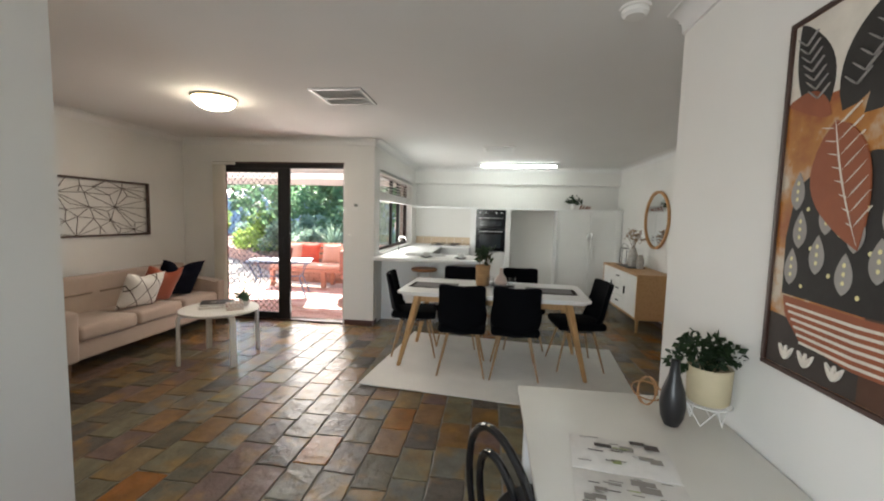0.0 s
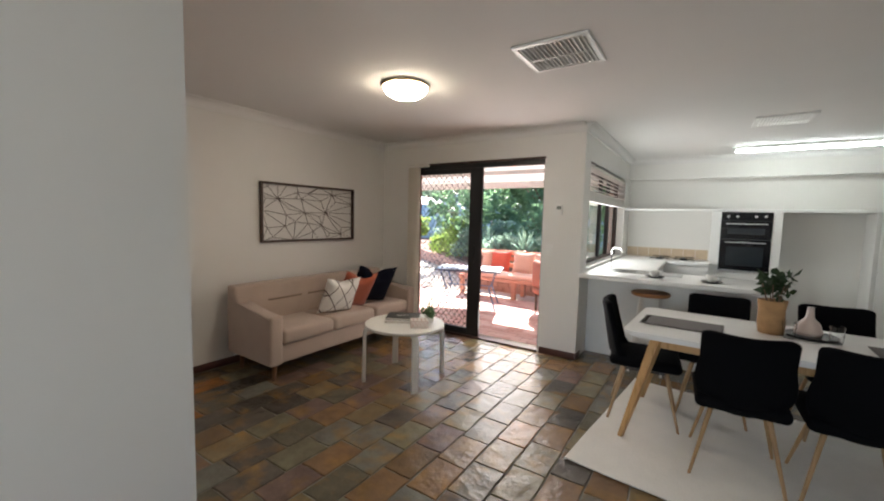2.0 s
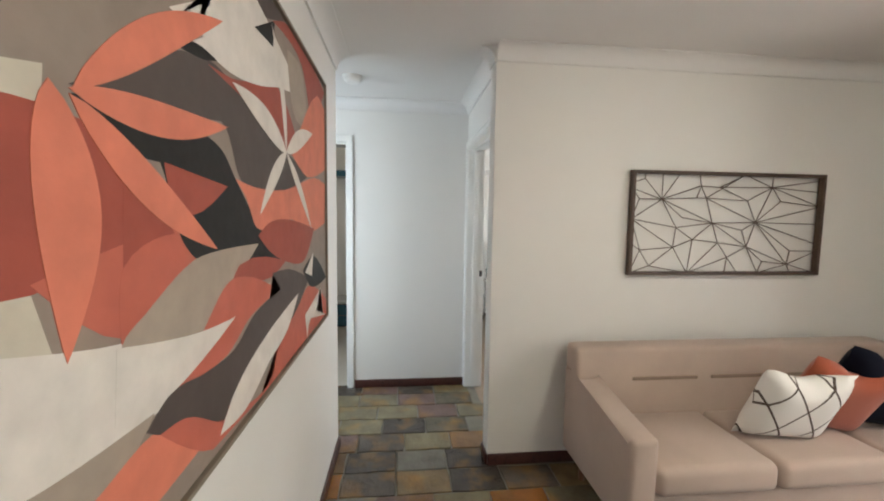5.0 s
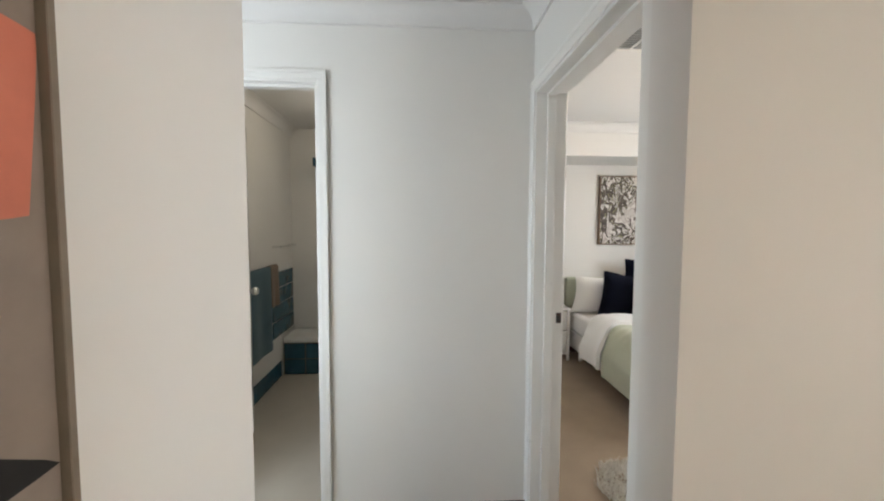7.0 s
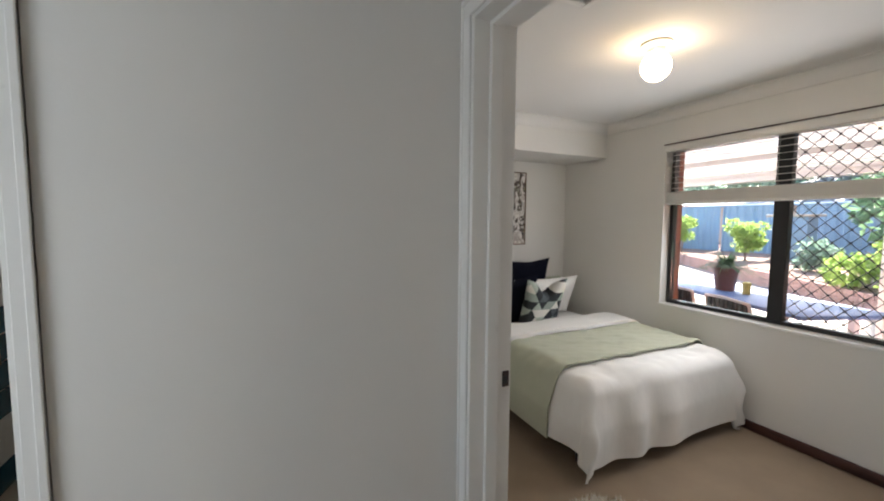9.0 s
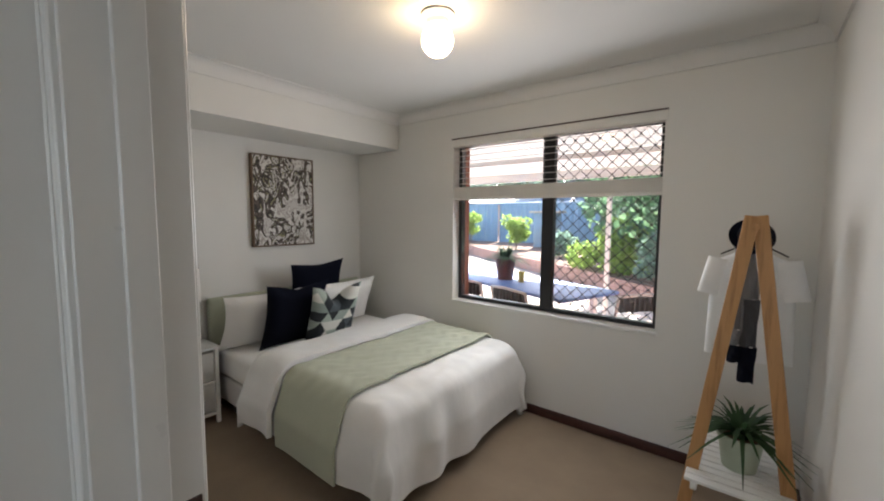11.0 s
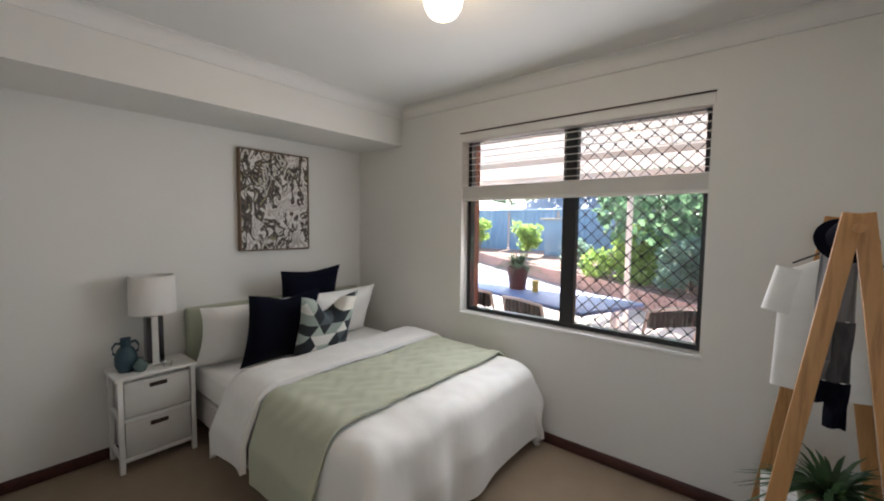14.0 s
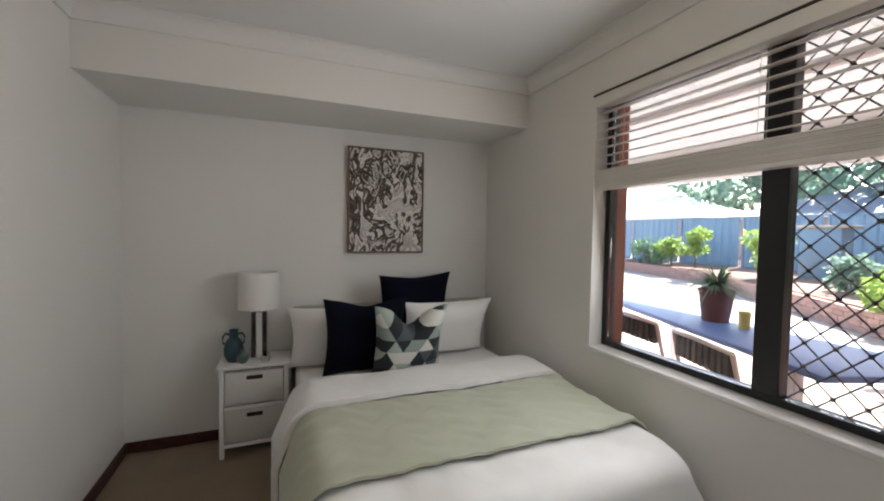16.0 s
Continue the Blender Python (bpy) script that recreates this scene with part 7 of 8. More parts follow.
for cu, cv, tu, tv in ((1.36, 1.74, 1.45, 2.0), (1.30, 1.74, 1.12, 2.0)):
    for i in range(7):
        t = 0.2 + i / 10
        u, v = cu + (tu - cu) * t, cv + (tv - cv) * t
        for s in (-1, 1):
            daub("grey", blade(u, v, u + s * 0.035, v + 0.03, 0.0014, 0, 4))
for u in (1.40, 1.33, 1.24):
    for s in (-1, 0, 1):
        daub("white", blade(u, 1.075, u + s * 0.025, 1.115, 0.006, 0, 6))

# abstract canvas over the bed
ca = thing("abstract_painting", "framed abstract canvas in white, grey and brown over the bed", "painting", (X_BED, 0, 0))
ab = Nodes("abstract_paint")
vo = ab.add("ShaderNodeTexNoise", Scale=10.0, Detail=3.5, Roughness=0.5, Distortion=1.6)
ab.link(ab.scaled(1, 1.1, 0.75), vo.inputs["Vector"])
big = ab.noise(3.0, 2.0)
f = ab.add("ShaderNodeMath")
f.operation = "MULTIPLY_ADD"
ab.link(big, f.inputs[0])
f.inputs[1].default_value = 0.55
ab.link(vo.outputs["Fac"], f.inputs[2])
ab.colour(ab.ramp(f.outputs[0], [(0.0, srgb("c9c4c0")), (0.58, srgb("aaa19b")), (0.64, srgb("d6d2cd")), (0.72, srgb("5c5047")), (0.78, srgb("352d29")), (0.84, srgb("8a8566")), (0.87, srgb("c7c2be")), (0.93, srgb("4a403a"))], True)).rough(0.6)
part("canvas", box(BM(), 0.004, 4.036, 1.244, 0.040, 4.580, 1.986), ab.m, ca, "painted canvas")
for y0, z0, y1, z1 in ((4.025, 1.233, 4.591, 1.243), (4.025, 1.987, 4.591, 1.997), (4.025, 1.243, 4.035, 1.987), (4.581, 1.243, 4.591, 1.987)):
    part("frame_bar", box(BM(), 0.002, y0, z0, 0.046, y1, z1, 0.001, 1), paint("walnut", "6a543f"), ca, "slim walnut frame")

# ---------------------------------------------------------------- bed
BX0, BX1, BY0, BY1 = -7.70, -5.90, 3.67, 5.06
bd = thing("bed", "double bed with sage headboard, base and mattress", "bed", (0, 0, 0))
part("headboard", box(BM(), X_BED + 0.016, BY0 - 0.02, 0.1, BX0 - 0.003, BY1 + 0.03, 0.868, 0.025, 4), M["sage_dark"], bd, "sage green upholstered headboard")
part("base", box(BM(), BX0, BY0 + 0.01, 0.11, BX1 - 0.02, BY1 - 0.01, 0.30, 0.02, 3), M["pale_cloth"], bd, "pale cloth bed base")
part("mattress", box(BM(), BX0, BY0, 0.302, BX1 - 0.02, BY1, 0.515, 0.05, 4), M["white_cloth"], bd, "white fitted sheet on the mattress")
for x in (BX0 + 0.15, BX1 - 0.12):
    for y in (BY0 + 0.1, BY1 - 0.1):
        part("leg", rod(BM(), (x, y, 0), (x, y, 0.11), 0.028, 0.032), M["black"], bd, "black plastic castor leg")


def drape(x0, L, drop_side, drop_foot, lift, fold, wob, nx=70, ny=90, seed=0.0, flare=0.05, curl=0.0):
    """Cloth over the bed: from x0 along L towards the foot, hanging over both sides and, past L, over the foot."""
    cy, w = (BY0 + BY1) / 2, (BY1 - BY0) / 2
    top = 0.515 + lift
    r = 0.07

    def bend(d):
        """Outward run and fall for an arc length d past the edge."""
        q = r * math.pi / 2
        if d <= 0:
            return 0.0, 0.0
        if d < q:
            return r * math.sin(d / r), r * (1 - math.cos(d / r))
        return r, r + d - q

    def f(u, v):
        t = u * (L + drop_foot)
        s = (v * 2 - 1) * (w + drop_side)
        ds, dt = max(0.0, abs(s) - (w - r)), max(0.0, t - (L - r))
        if drop_foot <= 0:
            dt = 0.0
        os_, fs = bend(ds)
        ot, ft = bend(dt)
        if ds > 0 and dt > 0:
            d = math.hypot(ds, dt)
            o, fall = bend(d)
            os_, ot = o * ds / d, o * dt / d
        else:
            fall = max(fs, ft)
        k = min(1.0, fall / 0.25)
        wave_s = fold * k * math.sin(t * 11 + 2.2 * math.sin(t * 4 + seed) + seed) if ds > 0 else 0
        wave_t = fold * k * math.sin(s * 12 + 2.0 * math.sin(s * 5 + seed)) if dt > 0 else 0
        y = cy + math.copysign(min(abs(s), w - r) + os_ + wave_s + flare * k, s) if abs(s) > 1e-6 else cy
        if ds == 0:
            y = cy + s
        x = x0 + min(t, L - r if drop_foot > 0 else t) + ot + wave_t + (flare * k if dt > 0 else 0)
        z = top - fall + wob * noise.noise((x * 4 + seed, y * 4, seed)) * (1 - k) + wob * 0.6 * noise.noise((x * 11, y * 11, seed + 3)) * (1 - k)
        z -= curl * max(0.0, 1 - u / 0.2) ** 2
        y = min(y, Y_OUT - 0.022 - (top - 0.515) * -0.2)
        return (x, y, max(0.012, z))
    return f


bm = grid(BM(), 80, 90, drape(-6.96, -5.90 - -6.96 + 0.02, 0.36, 0.43, 0.03, 0.021, 0.02, seed=1.3))
thicken(bm, -0.012)
duvet_cotton = Nodes("duvet_cotton")
duvet_cotton.colour(duvet_cotton.ramp(duvet_cotton.noise(4.0), [(0.3, (0.79, 0.785, 0.77)), (0.7, (0.85, 0.845, 0.83))])).rough(0.9)
creases = duvet_cotton.add("ShaderNodeTexNoise", Scale=3.2, Detail=3.0, Roughness=0.5)
duvet_cotton.link(duvet_cotton.scaled(1, 1.6, 0.8), creases.inputs["Vector"])
duvet_cotton.bump(creases.outputs["Fac"], 0.45, 0.018)
dv = thing("duvet", "white cotton duvet hanging over the bed", "duvet")
part("cover", bm, duvet_cotton.m, dv, smooth=70)
bm = grid(BM(), 26, 90, drape(-7.04, 0.36, 0.36, 0.0, 0.074, 0.014, 0.012, seed=4.1, flare=0.095, curl=0.05))
thicken(bm, -0.03)
part("turned_edge", bm, duvet_cotton.m, dv, "turned-back white top edge", smooth=70)
quilt = cloth("sage_quilting", srgb("b4b8a4"), 0.08, 300.0, 0.5)
bm = grid(BM(), 40, 110, drape(-6.66, 0.56, 0.40, 0.0, 0.066, 0.008, 0.012, seed=1.3, flare=0.085))
for v in bm.verts:
    v.co.z += 0.003 * math.sin(v.co.x * 60 + 2 * math.sin(v.co.y * 30)) if v.co.z > 0.5 else 0
thicken(bm, -0.012)
solo("throw_blanket", bm, quilt, "sage green quilted throw across the bed", "blanket", smooth=70)

GP = "bed pillows"
MT = 0.515
scatter("pillow", "white cotton pillow leaning on the headboard", M["white_cloth"], 0.66, 0.44, 0.17, (-7.50, 3.95, MT), 88, 20, 0, GP)
scatter("pillow", "white cotton pillow leaning on the headboard", M["white_cloth"], 0.66, 0.44, 0.17, (-7.50, 4.66, MT), 92, 20, 0, GP)
scatter("bed_cushion", "navy blue velvet cushion behind the pillows", M["navy"], 0.52, 0.50, 0.14, (-7.58, 4.47, MT + 0.10), 90, 12, -2, GP, 0.008)
scatter("bed_cushion", "navy blue velvet cushion in front of the pillows", M["navy"], 0.48, 0.52, 0.15, (-7.27, 4.05, MT), 86, 18, 0, GP, 0.03)
geo = Nodes("triangle_print")
sepn = geo.add("ShaderNodeSeparateXYZ")
geo.link(geo.co, sepn.inputs[0])


def skew(a, b, s):
    n1 = geo.add("ShaderNodeMath")
    n1.operation = "MULTIPLY_ADD"
    geo.link(sepn.outputs["Z"], n1.inputs[0])
    n1.inputs[1].default_value = a
    n0 = geo.add("ShaderNodeMath")
    n0.operation = "MULTIPLY"
    geo.link(sepn.outputs["X"], n0.inputs[0])
    n0.inputs[1].default_value = b
    geo.link(n0.outputs[0], n1.inputs[2])
    n2 = geo.add("ShaderNodeMath")
    n2.operation = "MULTIPLY"
    geo.link(n1.outputs[0], n2.inputs[0])
    n2.inputs[1].default_value = s
    n3 = geo.add("ShaderNodeMath")
    n3.operation = "FLOOR"
    geo.link(n2.outputs[0], n3.inputs[0])
    return n3.outputs[0]


cm = geo.add("ShaderNodeCombineXYZ")
geo.link(skew(0.58, 1.0, 11.0), cm.inputs["X"])
geo.link(skew(-0.58, 1.0, 11.0), cm.inputs["Y"])
geo.link(skew(1.0, 0.0, 12.8), cm.inputs["Z"])
wnz = geo.add("ShaderNodeTexWhiteNoise")
geo.link(cm.outputs[0], wnz.inputs["Vector"])
geo.colour(geo.ramp(wnz.outputs["Value"], [(0.0, srgb("d2d1cb")), (0.15, srgb("8e9a94")), (0.4, srgb("4a5258")), (0.6, srgb("a3aea6")), (0.8, srgb("262b30"))], True)).rough(0.9).bump(geo.noise(400.0), 0.3, 0.001)
scatter("bed_cushion", "cushion with grey, white and green triangle print", geo.m, 0.42, 0.50, 0.15, (-7.12, 4.275, MT), 86, 20, 0, GP, 0.13)

# ---------------------------------------------------------------- bedside
ns = thing("nightstand", "white bedside table with two woven drawers", "nightstand", (X_BED + 0.022, 3.235, 0))
NW, ND = 0.39, 0.262
part("top", box(BM(), -0.004, -0.012, 0.545, ND + 0.012, NW + 0.008, 0.563, 0.003, 2), M["white_lac"], ns)
for x in (0.0, ND - 0.026):
    for y in (0.0, NW - 0.026):
        part("post", box(BM(), x, y, 0, x + 0.026, y + 0.026, 0.545, 0.003, 1), M["white_lac"], ns)
for z in (0.075, 0.305):
    for y in (0.004, NW - 0.022):
        part("side_rail", box(BM(), 0.0265, y, z, ND - 0.0265, y + 0.018, z + 0.025, 0.002, 1), M["white_lac"], ns)
    part("front_rail", box(BM(), ND - 0.022, 0.0265, z - 0.012, ND - 0.004, NW - 0.0265, z + 0.008, 0.002, 1), M["white_lac"], ns)
wicker = Nodes("white_wicker")
wv = wicker.add("ShaderNodeTexWave", Scale=38.0, Distortion=3.0)
wv.bands_direction = "Z"
wicker.link(wicker.co, wv.inputs["Vector"])
wicker.colour(wicker.ramp(wv.outputs["Fac"], [(0.2, (0.52, 0.51, 0.48)), (0.7, (0.78, 0.77, 0.74))])).rough(0.7).bump(wv.outputs["Fac"], 0.6, 0.003)
for z0 in (0.088, 0.318):
    dr = part("drawer", box(BM(), 0.02, 0.03, z0, ND - 0.006, NW - 0.03, z0 + 0.205, 0.008, 2), wicker.m, ns, "white woven drawer")
    # the hole's inner shade is painted as a thin dark brown slab
    part("grip_slot", box(BM(), ND - 0.0055, NW / 2 - 0.045, z0 + 0.155, ND - 0.003, NW / 2 + 0.045, z0 + 0.18, 0.001, 1), plain("slot_shade_brown", srgb("3a2c24"), 0.9), dr, "dark grip slot")
tl = thing("table_lamp", "table lamp with white drum shade and mirrored column", "lamp", (-7.64, 3.45, 0.563))
part("foot", box(BM(), -0.055, -0.055, 0, 0.055, 0.055, 0.018, 0.003, 1), M["chrome"], tl)
# mirror metal with a dark reflection put into its colour
dark_mirror = plain("dark_reflection_mirror", (0.1, 0.1, 0.11), 0.08, 0.02, 20.0, metal=1.0)
for y0, y1, m in ((-0.045, -0.018, dark_mirror), (-0.018, 0.018, M["white_lac"]), (0.018, 0.045, dark_mirror)):
    part("column", box(BM(), -0.03, y0 + 0.0005, 0.018, 0.03, y1 - 0.0005, 0.30, 0.002, 1), m, tl, "mirrored column strip" if m is dark_mirror else "white column strip")
part("neck", rod(BM(), (0, 0, 0.30), (0, 0, 0.34), 0.01), M["chrome"], tl)
bm = lathe(BM(), [(0.122, 0.325), (0.118, 0.555), (0.1165, 0.555), (0.1205, 0.325)], 40)
bmesh.ops.delete(bm, geom=[f for f in bm.faces if len(f.verts) > 4], context="FACES_ONLY")
part("shade", bm, cloth("lamp_shade_cloth", (0.76, 0.74, 0.71), 0.03, 500.0, 0.2), tl, "white cloth drum shade", 60)
part("shade_spider", rod(BM(), (-0.117, 0, 0.36), (0.117, 0, 0.36), 0.003, seg=6), M["chrome"], tl)
tealc = plain("teal_ceramic", srgb("25404c"), 0.5, 0.12, 14.0)
uv = thing("jug_vase", "dark teal jug vase with two small handles on the bedside table", "vase", (-7.62, 3.305, 0.563))
uv.scale = (0.95, 0.95, 1.36)
part("body", lathe(BM(), [(0, 0), (0.04, 0), (0.058, 0.03), (0.06, 0.06), (0.045, 0.095), (0.027, 0.11), (0.026, 0.14), (0.031, 0.145), (0.024, 0.146), (0, 0.12)], 28), tealc, uv)
for s in (-1, 1):
    part("ear", tube(BM(), [(0, s * 0.026, 0.125), (0, s * 0.05, 0.128), (0, s * 0.066, 0.11), (0, s * 0.062, 0.085), (0, s * 0.045, 0.078)], 0.006, 8), tealc, uv)
bv2 = thing("bud_vase", "small round green-grey bud vase on the bedside table", "vase", (-7.56, 3.36, 0.563))
part("body", lathe(BM(), [(0, 0), (0.02, 0), (0.035, 0.025), (0.034, 0.045), (0.015, 0.065), (0.013, 0.075), (0.016, 0.08), (0, 0.075)], 24), plain("green_grey_ceramic", srgb("566a66"), 0.5, 0.1, 14.0), bv2)
dish = thing("glass_dish", "little clear glass dish on the bedside table", "dish", (-7.545, 3.49, 0.563))
part("dish", lathe(BM(), [(0, 0), (0.02, 0), (0.03, 0.03), (0.028, 0.03), (0.018, 0.004), (0, 0.004)], 20), M["glass"], dish)

# ---------------------------------------------------------------- clothes rack
RKX, SHELF = -4.53, 0.40
rk = thing("clothes_rack", "pine A-frame clothes rack with white slatted shelf", "clothes rack", (RKX, 4.68, 0))
for y in (-0.24, 0.24):
    for s in (-1, 1):
        bm = BM()
        top, foot = Vector((s * 0.012, y + (0.011 if s > 0 else -0.011), 1.50)), Vector((s * 0.215, y, 0.0))
        d = (top - foot).normalized()
        q = Matrix((d.cross(Vector((0, 1, 0))).normalized(), Vector((0, 1, 0)), d)).transposed()
        bmesh.ops.create_cube(bm, size=1.0, matrix=Matrix.LocRotScale((top + foot) / 2, q.to_quaternion(), (0.05, 0.022, (top - foot).length)))
        bmesh.ops.bevel(bm, geom=list(bm.edges), offset=0.003, segments=2, profile=0.5, affect="EDGES")
        part("leg", bm, M["pine"], rk)
part("rail", rod(BM(), (0, -0.29, 1.455), (0, 0.29, 1.455), 0.014), M["pine"], rk, "round pine hanging rail")
for k in range(14):
    y = -0.33 + k * 0.05
    part("slat", box(BM(), -0.18, y - 0.02, SHELF - 0.015, 0.18, y + 0.02, SHELF, 0.003, 1), M["white_lac"], rk, "white painted slat")
for x in (-0.145, 0.145):
    part("shelf_bearer", box(BM(), x - 0.012, -0.35, SHELF - 0.045, x + 0.012, 0.34, SHELF - 0.0151, 0.002, 1), M["white_lac"], rk)


def garment(name, label, mat, y, w, h, z1, sleeves, turn, depth=0.035, tail=0.0):
    t = thing(name, label, "clothing", (RKX, 4.68 + y, 0), turn, "hanging clothes")

    def body(u, v):
        a = u * 2 * math.pi
        z = z1 - h * v
        sh = 0.35 + 0.65 * min(1, v / 0.10) ** 0.6
        ww = w * sh * (1 + 0.08 * v)
        return (ww * math.cos(a) * 0.5, depth * math.sin(a) * (0.5 + 0.7 * v) * (1 + 0.25 * math.sin(3 * a + 6 * v)), z - 0.05 * abs(math.cos(a)) * min(1, (1 - v) * 1.4) * (1 if v < 0.15 else 0.6))
    bm = grid(BM(), 40, 20, body)
    bmesh.ops.remove_doubles(bm, verts=bm.verts, dist=1e-4)
    part("body", bm, mat, t, smooth=70)
    if sleeves:
        for s in (-1, 1):
            bm = BM()
            A, B = Vector((s * w * 0.40, 0, z1 - 0.08)), Vector((s * w * 0.50, 0, z1 - 0.26))
            rod(bm, A, B, 0.05, 0.058, 16, False)
            for v in bm.verts:
                v.co.y *= 0.45
            part("sleeve", bm, mat, t, smooth=70)
    part("hanger", tube(BM(), [(-w * 0.4, 0, z1 - 0.06), (0, 0, z1 + 0.01), (0, 0, z1 + 0.05), (0.012, 0, z1 + 0.068), (0, 0, z1 + 0.082)], 0.004, 6), M["black"], t)
    part("hanger_arm", tube(BM(), [(0, 0, z1 + 0.01), (w * 0.4, 0, z1 - 0.06)], 0.004, 6), M["black"], t)
    return t


shirt = plain("white_tee_cloth", (0.82, 0.82, 0.82), 0.9, 0.05, 6.0, 0.3, 200.0)
garment("tshirt", "white cotton t-shirt on a hanger", shirt, 0.14, 0.315, 0.56, 1.375, True, 0)
grey_knit = cloth("grey_knit", srgb("76767a"), 0.15, 300.0, 0.6)
sc = thing("scarf", "grey and navy banded scarf hanging from the rail", "scarf", (RKX - 0.02, 4.62, 0))
for x0, x1, zs in ((-0.045, 0.0, (1.47, 1.0, 0.93, 0.85)), (-0.005, 0.05, (1.475, 1.14, 0.93, 0.77))):
    for k, m in ((0, grey_knit), (1, cloth("charcoal_knit", srgb("3e3f44"), 0.15, 300.0, 0.6)) if x0 > -0.03 else (1, grey_knit), (2, M["navy"])):
        za, zb = zs[k], zs[k + 1]
        bm = grid(BM(), 6, 10, lambda u, v: (x0 + u * (x1 - x0), -0.02 + 0.012 * math.sin(u * 7 + v * 3), za + (zb - za) * v))
        thicken(bm, 0.006)
        part("band", bm, m, sc, smooth=60)
hat = thing("felt_hat", "black felt hat hung on top of the clothes rack", "hat", (RKX - 0.01, 4.56, 1.365), 0)
bm = lathe(BM(), [(0, 0.09), (0.06, 0.085), (0.075, 0.06), (0.078, 0.01), (0.12, 0.0), (0.118, -0.005), (0.07, 0.0), (0.0, 0.05)], 28)
bmesh.ops.transform(bm, matrix=pose(0, 0, 0.05, 62, 0, 12) @ Matrix.Diagonal((0.68, 0.68, 0.68, 1)), verts=bm.verts)
part("crown_and_brim", bm, M["navy"], hat)
pot_plant("fern_pot", "sage green pot with a fern on the rack shelf", (RKX + 0.0, 4.56, SHELF), 0.088, 0.15, plain("sage_ceramic", srgb("a9b09a"), 0.6, 0.06, 12.0), M["leaf_fern"], 33, 0.24, 0.2, 90, droop=1.35)

# shaggy floor rug by the bed, too fine to count
bm = BM()
rng = random.Random(21)
for _ in range(5200):
    a, q = rng.uniform(0, 6.283), math.sqrt(rng.random())
    x, y = -5.42 + 0.30 * q * math.cos(a) * (1 + 0.1 * math.sin(5 * a)), 3.42 + 0.42 * q * math.sin(a)
    d = Vector((rng.gauss(0, 0.018), rng.gauss(0, 0.018), rng.uniform(0.025, 0.05)))
    s = Vector((rng.gauss(0, 1), rng.gauss(0, 1), 0)).normalized() * 0.004
    b = Vector((x, y, 0.0))
    vs = [bm.verts.new(b - s), bm.verts.new(b + s), bm.verts.new(b + d)]
    bm.faces.new(vs)
ob = new("shaggy_rug", leafmesh("shaggy_rug", bm, cloth("shag_wool", (0.7, 0.67, 0.6), 0.1, 200.0, 0.3)))
tagged(ob, "cream shaggy sheepskin rug on the carpet", "rug", kind="stuff")

# ---------------------------------------------------------------- slate floor tiles
TX, TY, GAP = 0.203, 0.303, 0.009


def slab(seed, w, d, h=0.012, wob=0.004):
    """An uneven flat stone with a worn edge."""
    rng = random.Random(seed)
    pts = []
    for (ax_, ay_), (bx_, by_) in zip(((-1, -1), (1, -1), (1, 1), (-1, 1)), ((1, -1), (1, 1), (-1, 1), (-1, -1))):
        for k in range(3):
            t = k / 3
            pts.append(((ax_ + (bx_ - ax_) * t) * w / 2 + rng.uniform(-wob, wob), (ay_ + (by_ - ay_) * t) * d / 2 + rng.uniform(-wob, wob)))
    V = [(x, y, -h) for x, y in pts] + [(x, y, -0.0025) for x, y in pts] + [(x * 0.965, y * 0.975, rng.uniform(-0.0006, 0.0006)) for x, y in pts]
    n = len(pts)
    F = []
    for r in (0, 1):
        for i in range(n):
            F.append((r * n + i, r * n + (i + 1) % n, (r + 1) * n + (i + 1) % n, (r + 1) * n + i))
    F.append(tuple(range(2 * n, 3 * n)))
    return V, F


def slab_mesh(name, seed, w, d, mat, wob=0.004, h=0.012):
    me = bpy.data.meshes.new(name)
    V, F = slab(seed, w, d, h, wob)
    me.from_pydata(V, [], F)
    me.materials.append(mat)
    return me


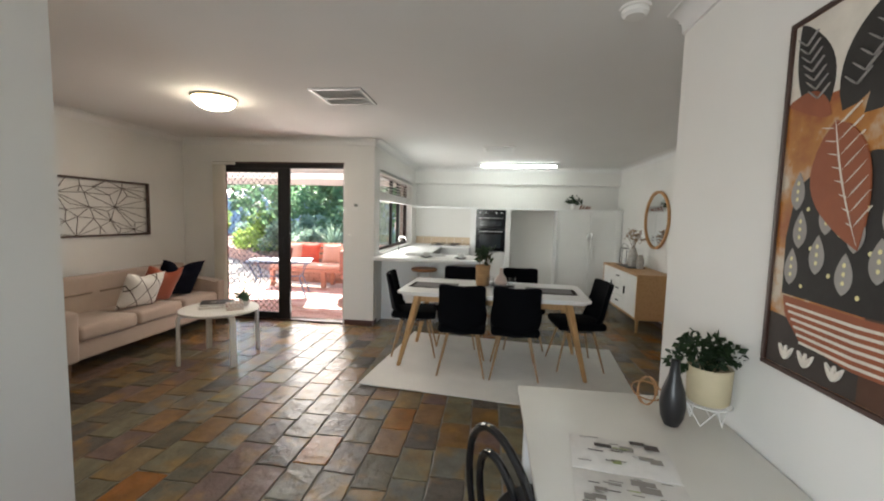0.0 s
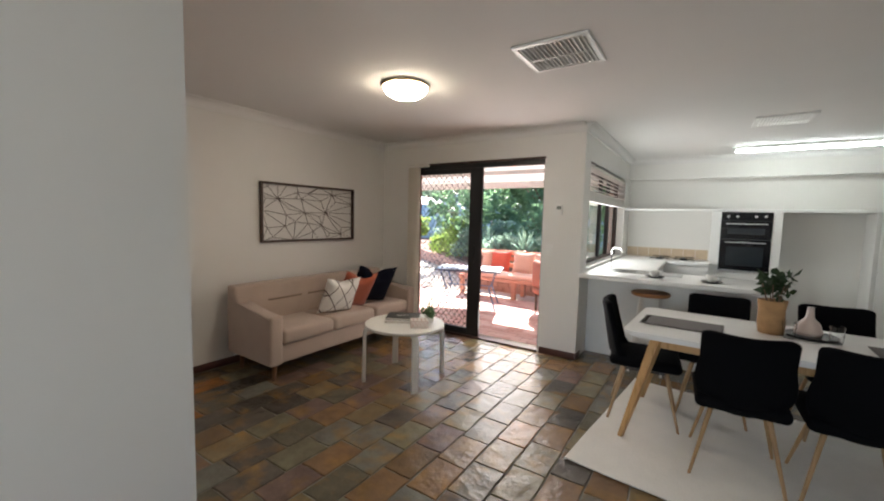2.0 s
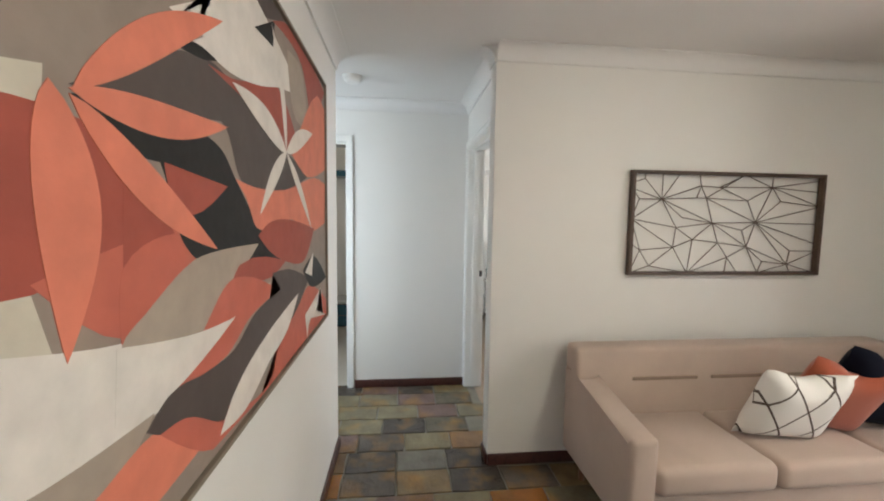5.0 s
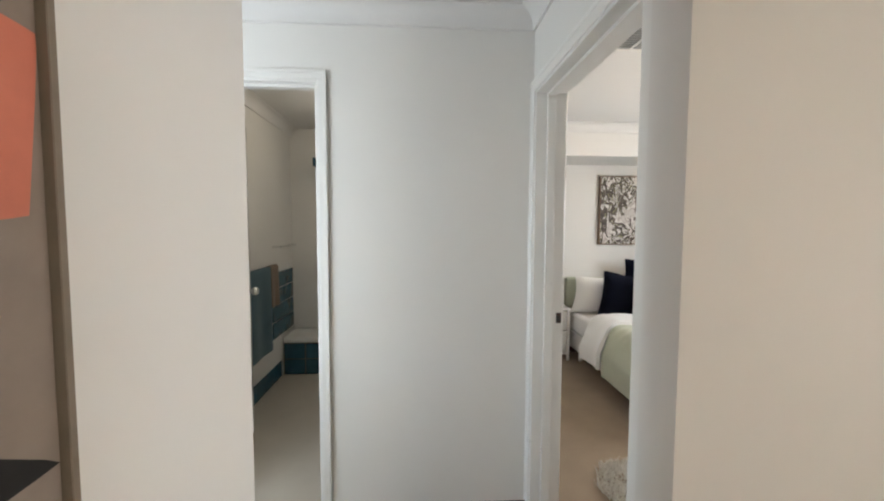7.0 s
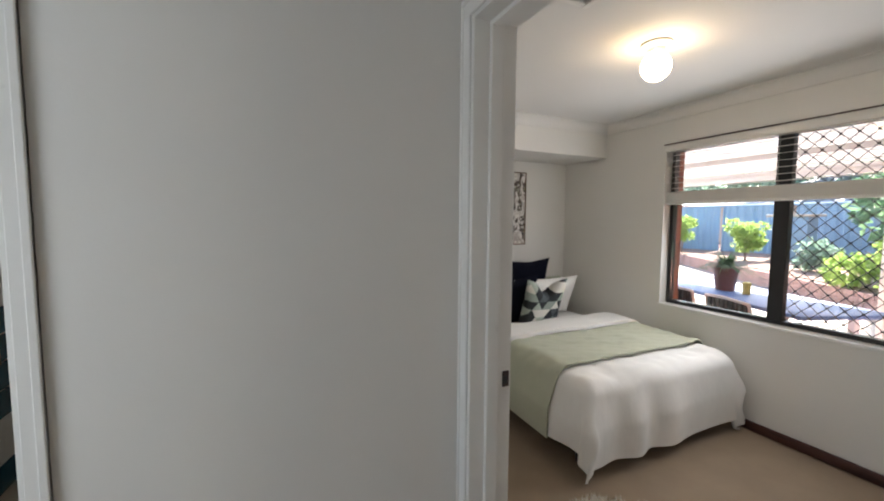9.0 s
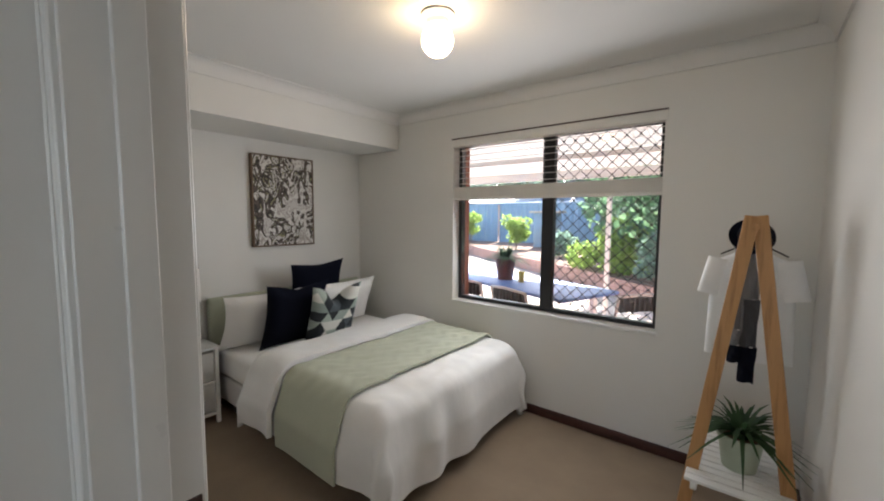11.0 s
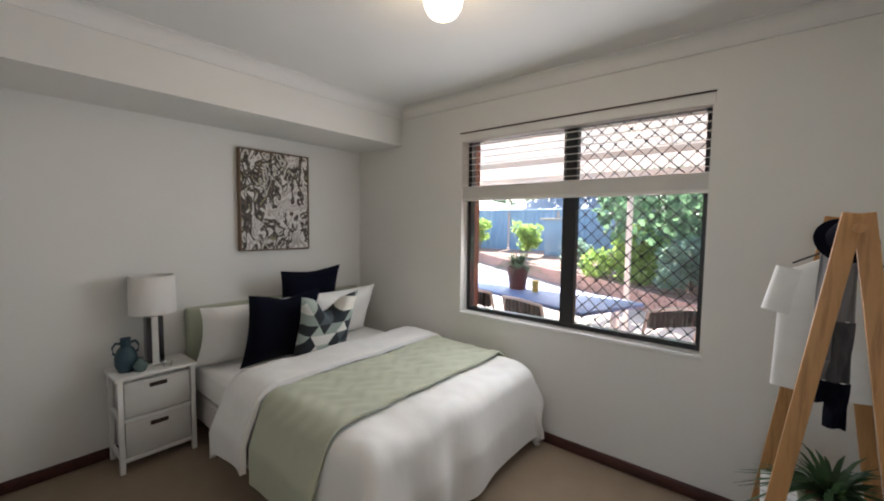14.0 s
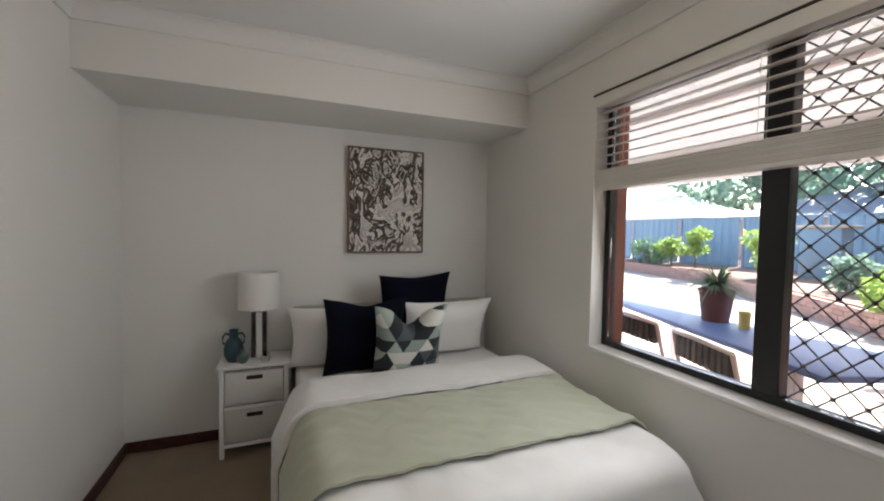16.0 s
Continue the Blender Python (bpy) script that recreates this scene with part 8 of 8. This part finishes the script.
variants = [slab_mesh("tile", 300 + k, TX - GAP, TY - GAP, M["slate"]) for k in range(10)]
rng = random.Random(77)
restV, restF = [], []
x = X_END - 0.05
col = 0
while x < X_E + 0.1:
    y = -0.6 + rng.choice((0.0, 0.1, 0.15, 0.2)) + 0.15 * (col % 2)
    while y < 7.75:
        cx, cy = x + TX / 2, y + TY / 2
        inside = not (cx < X_SOFA - 0.02 and cy > Y_HALL + 0.06) and not (cx < X_KW - 0.1 and cy > Y_OUT + 0.1)
        if inside:
            z, rx, ry, rz = rng.uniform(-0.0016, 0.0012), rng.gauss(0, 0.35), rng.gauss(0, 0.35), rng.choice((0, 180)) + rng.gauss(0, 0.3)
            m = pose(cx, cy, z, rx, ry, rz)
            if cx < 0.35 and 1.6 < cy < 5.17:
                ob = new("tile", variants[rng.randrange(10)])
                ob.parent = floor_slate
                ob.matrix_world = m
            else:
                V, F = slab(rng.randrange(400), TX - GAP, TY - GAP)
                o = len(restV)
                restV += [tuple(m @ Vector(p)) for p in V]
                restF += [tuple(i + o for i in f_) for f_ in F]
        y += TY
    x += TX
    col += 1
me = bpy.data.meshes.new("tile_field")
me.from_pydata(restV, [], restF)
me.materials.append(M["slate_far"])
ob = new("tile_field", me)
ob.parent = floor_slate
tagged(ob, kind="stuff")

# ---------------------------------------------------------------- patio bricks
bm = BM()
box(bm, -9.6, Y_OUT + 0.231, -0.088, X_KW - 0.235, 7.9, -0.07)
patio = setting("pavement", bm, plain("paving_sand", srgb("7d5a4c"), 0.95, 0.15, 20.0), "sand bed of the red brick patio", "pavement")
bvar = [slab_mesh("brick", 500 + k, 0.222, 0.108, M["brick"], 0.0015, 0.03) for k in range(6)]
restV, restF = [], []
row = 0
y = Y_OUT + 0.30
while y < 7.85:
    x = -9.5 + (0.115 if row % 2 else 0)
    while x < X_KW - 0.36:
        m = pose(x + 0.115, y + 0.057, -0.045 + rng.uniform(-0.002, 0.002), rng.gauss(0, 0.5), rng.gauss(0, 0.5), rng.choice((0, 180)))
        if -3.7 < x < -1.9 and y < 6.9:
            ob = new("brick", bvar[rng.randrange(6)])
            ob.parent = patio
            ob.matrix_world = m
        else:
            V, F = slab(500 + rng.randrange(40), 0.222, 0.108, 0.03, 0.0015)
            o = len(restV)
            restV += [tuple(m @ Vector(p)) for p in V]
            restF += [tuple(i + o for i in f_) for f_ in F]
        x += 0.23
    y += 0.115
    row += 1
me = bpy.data.meshes.new("brick_field")
me.from_pydata(restV, [], restF)
me.materials.append(M["brick_far"])
ob = new("brick_field", me)
ob.parent = patio
tagged(ob, kind="stuff")
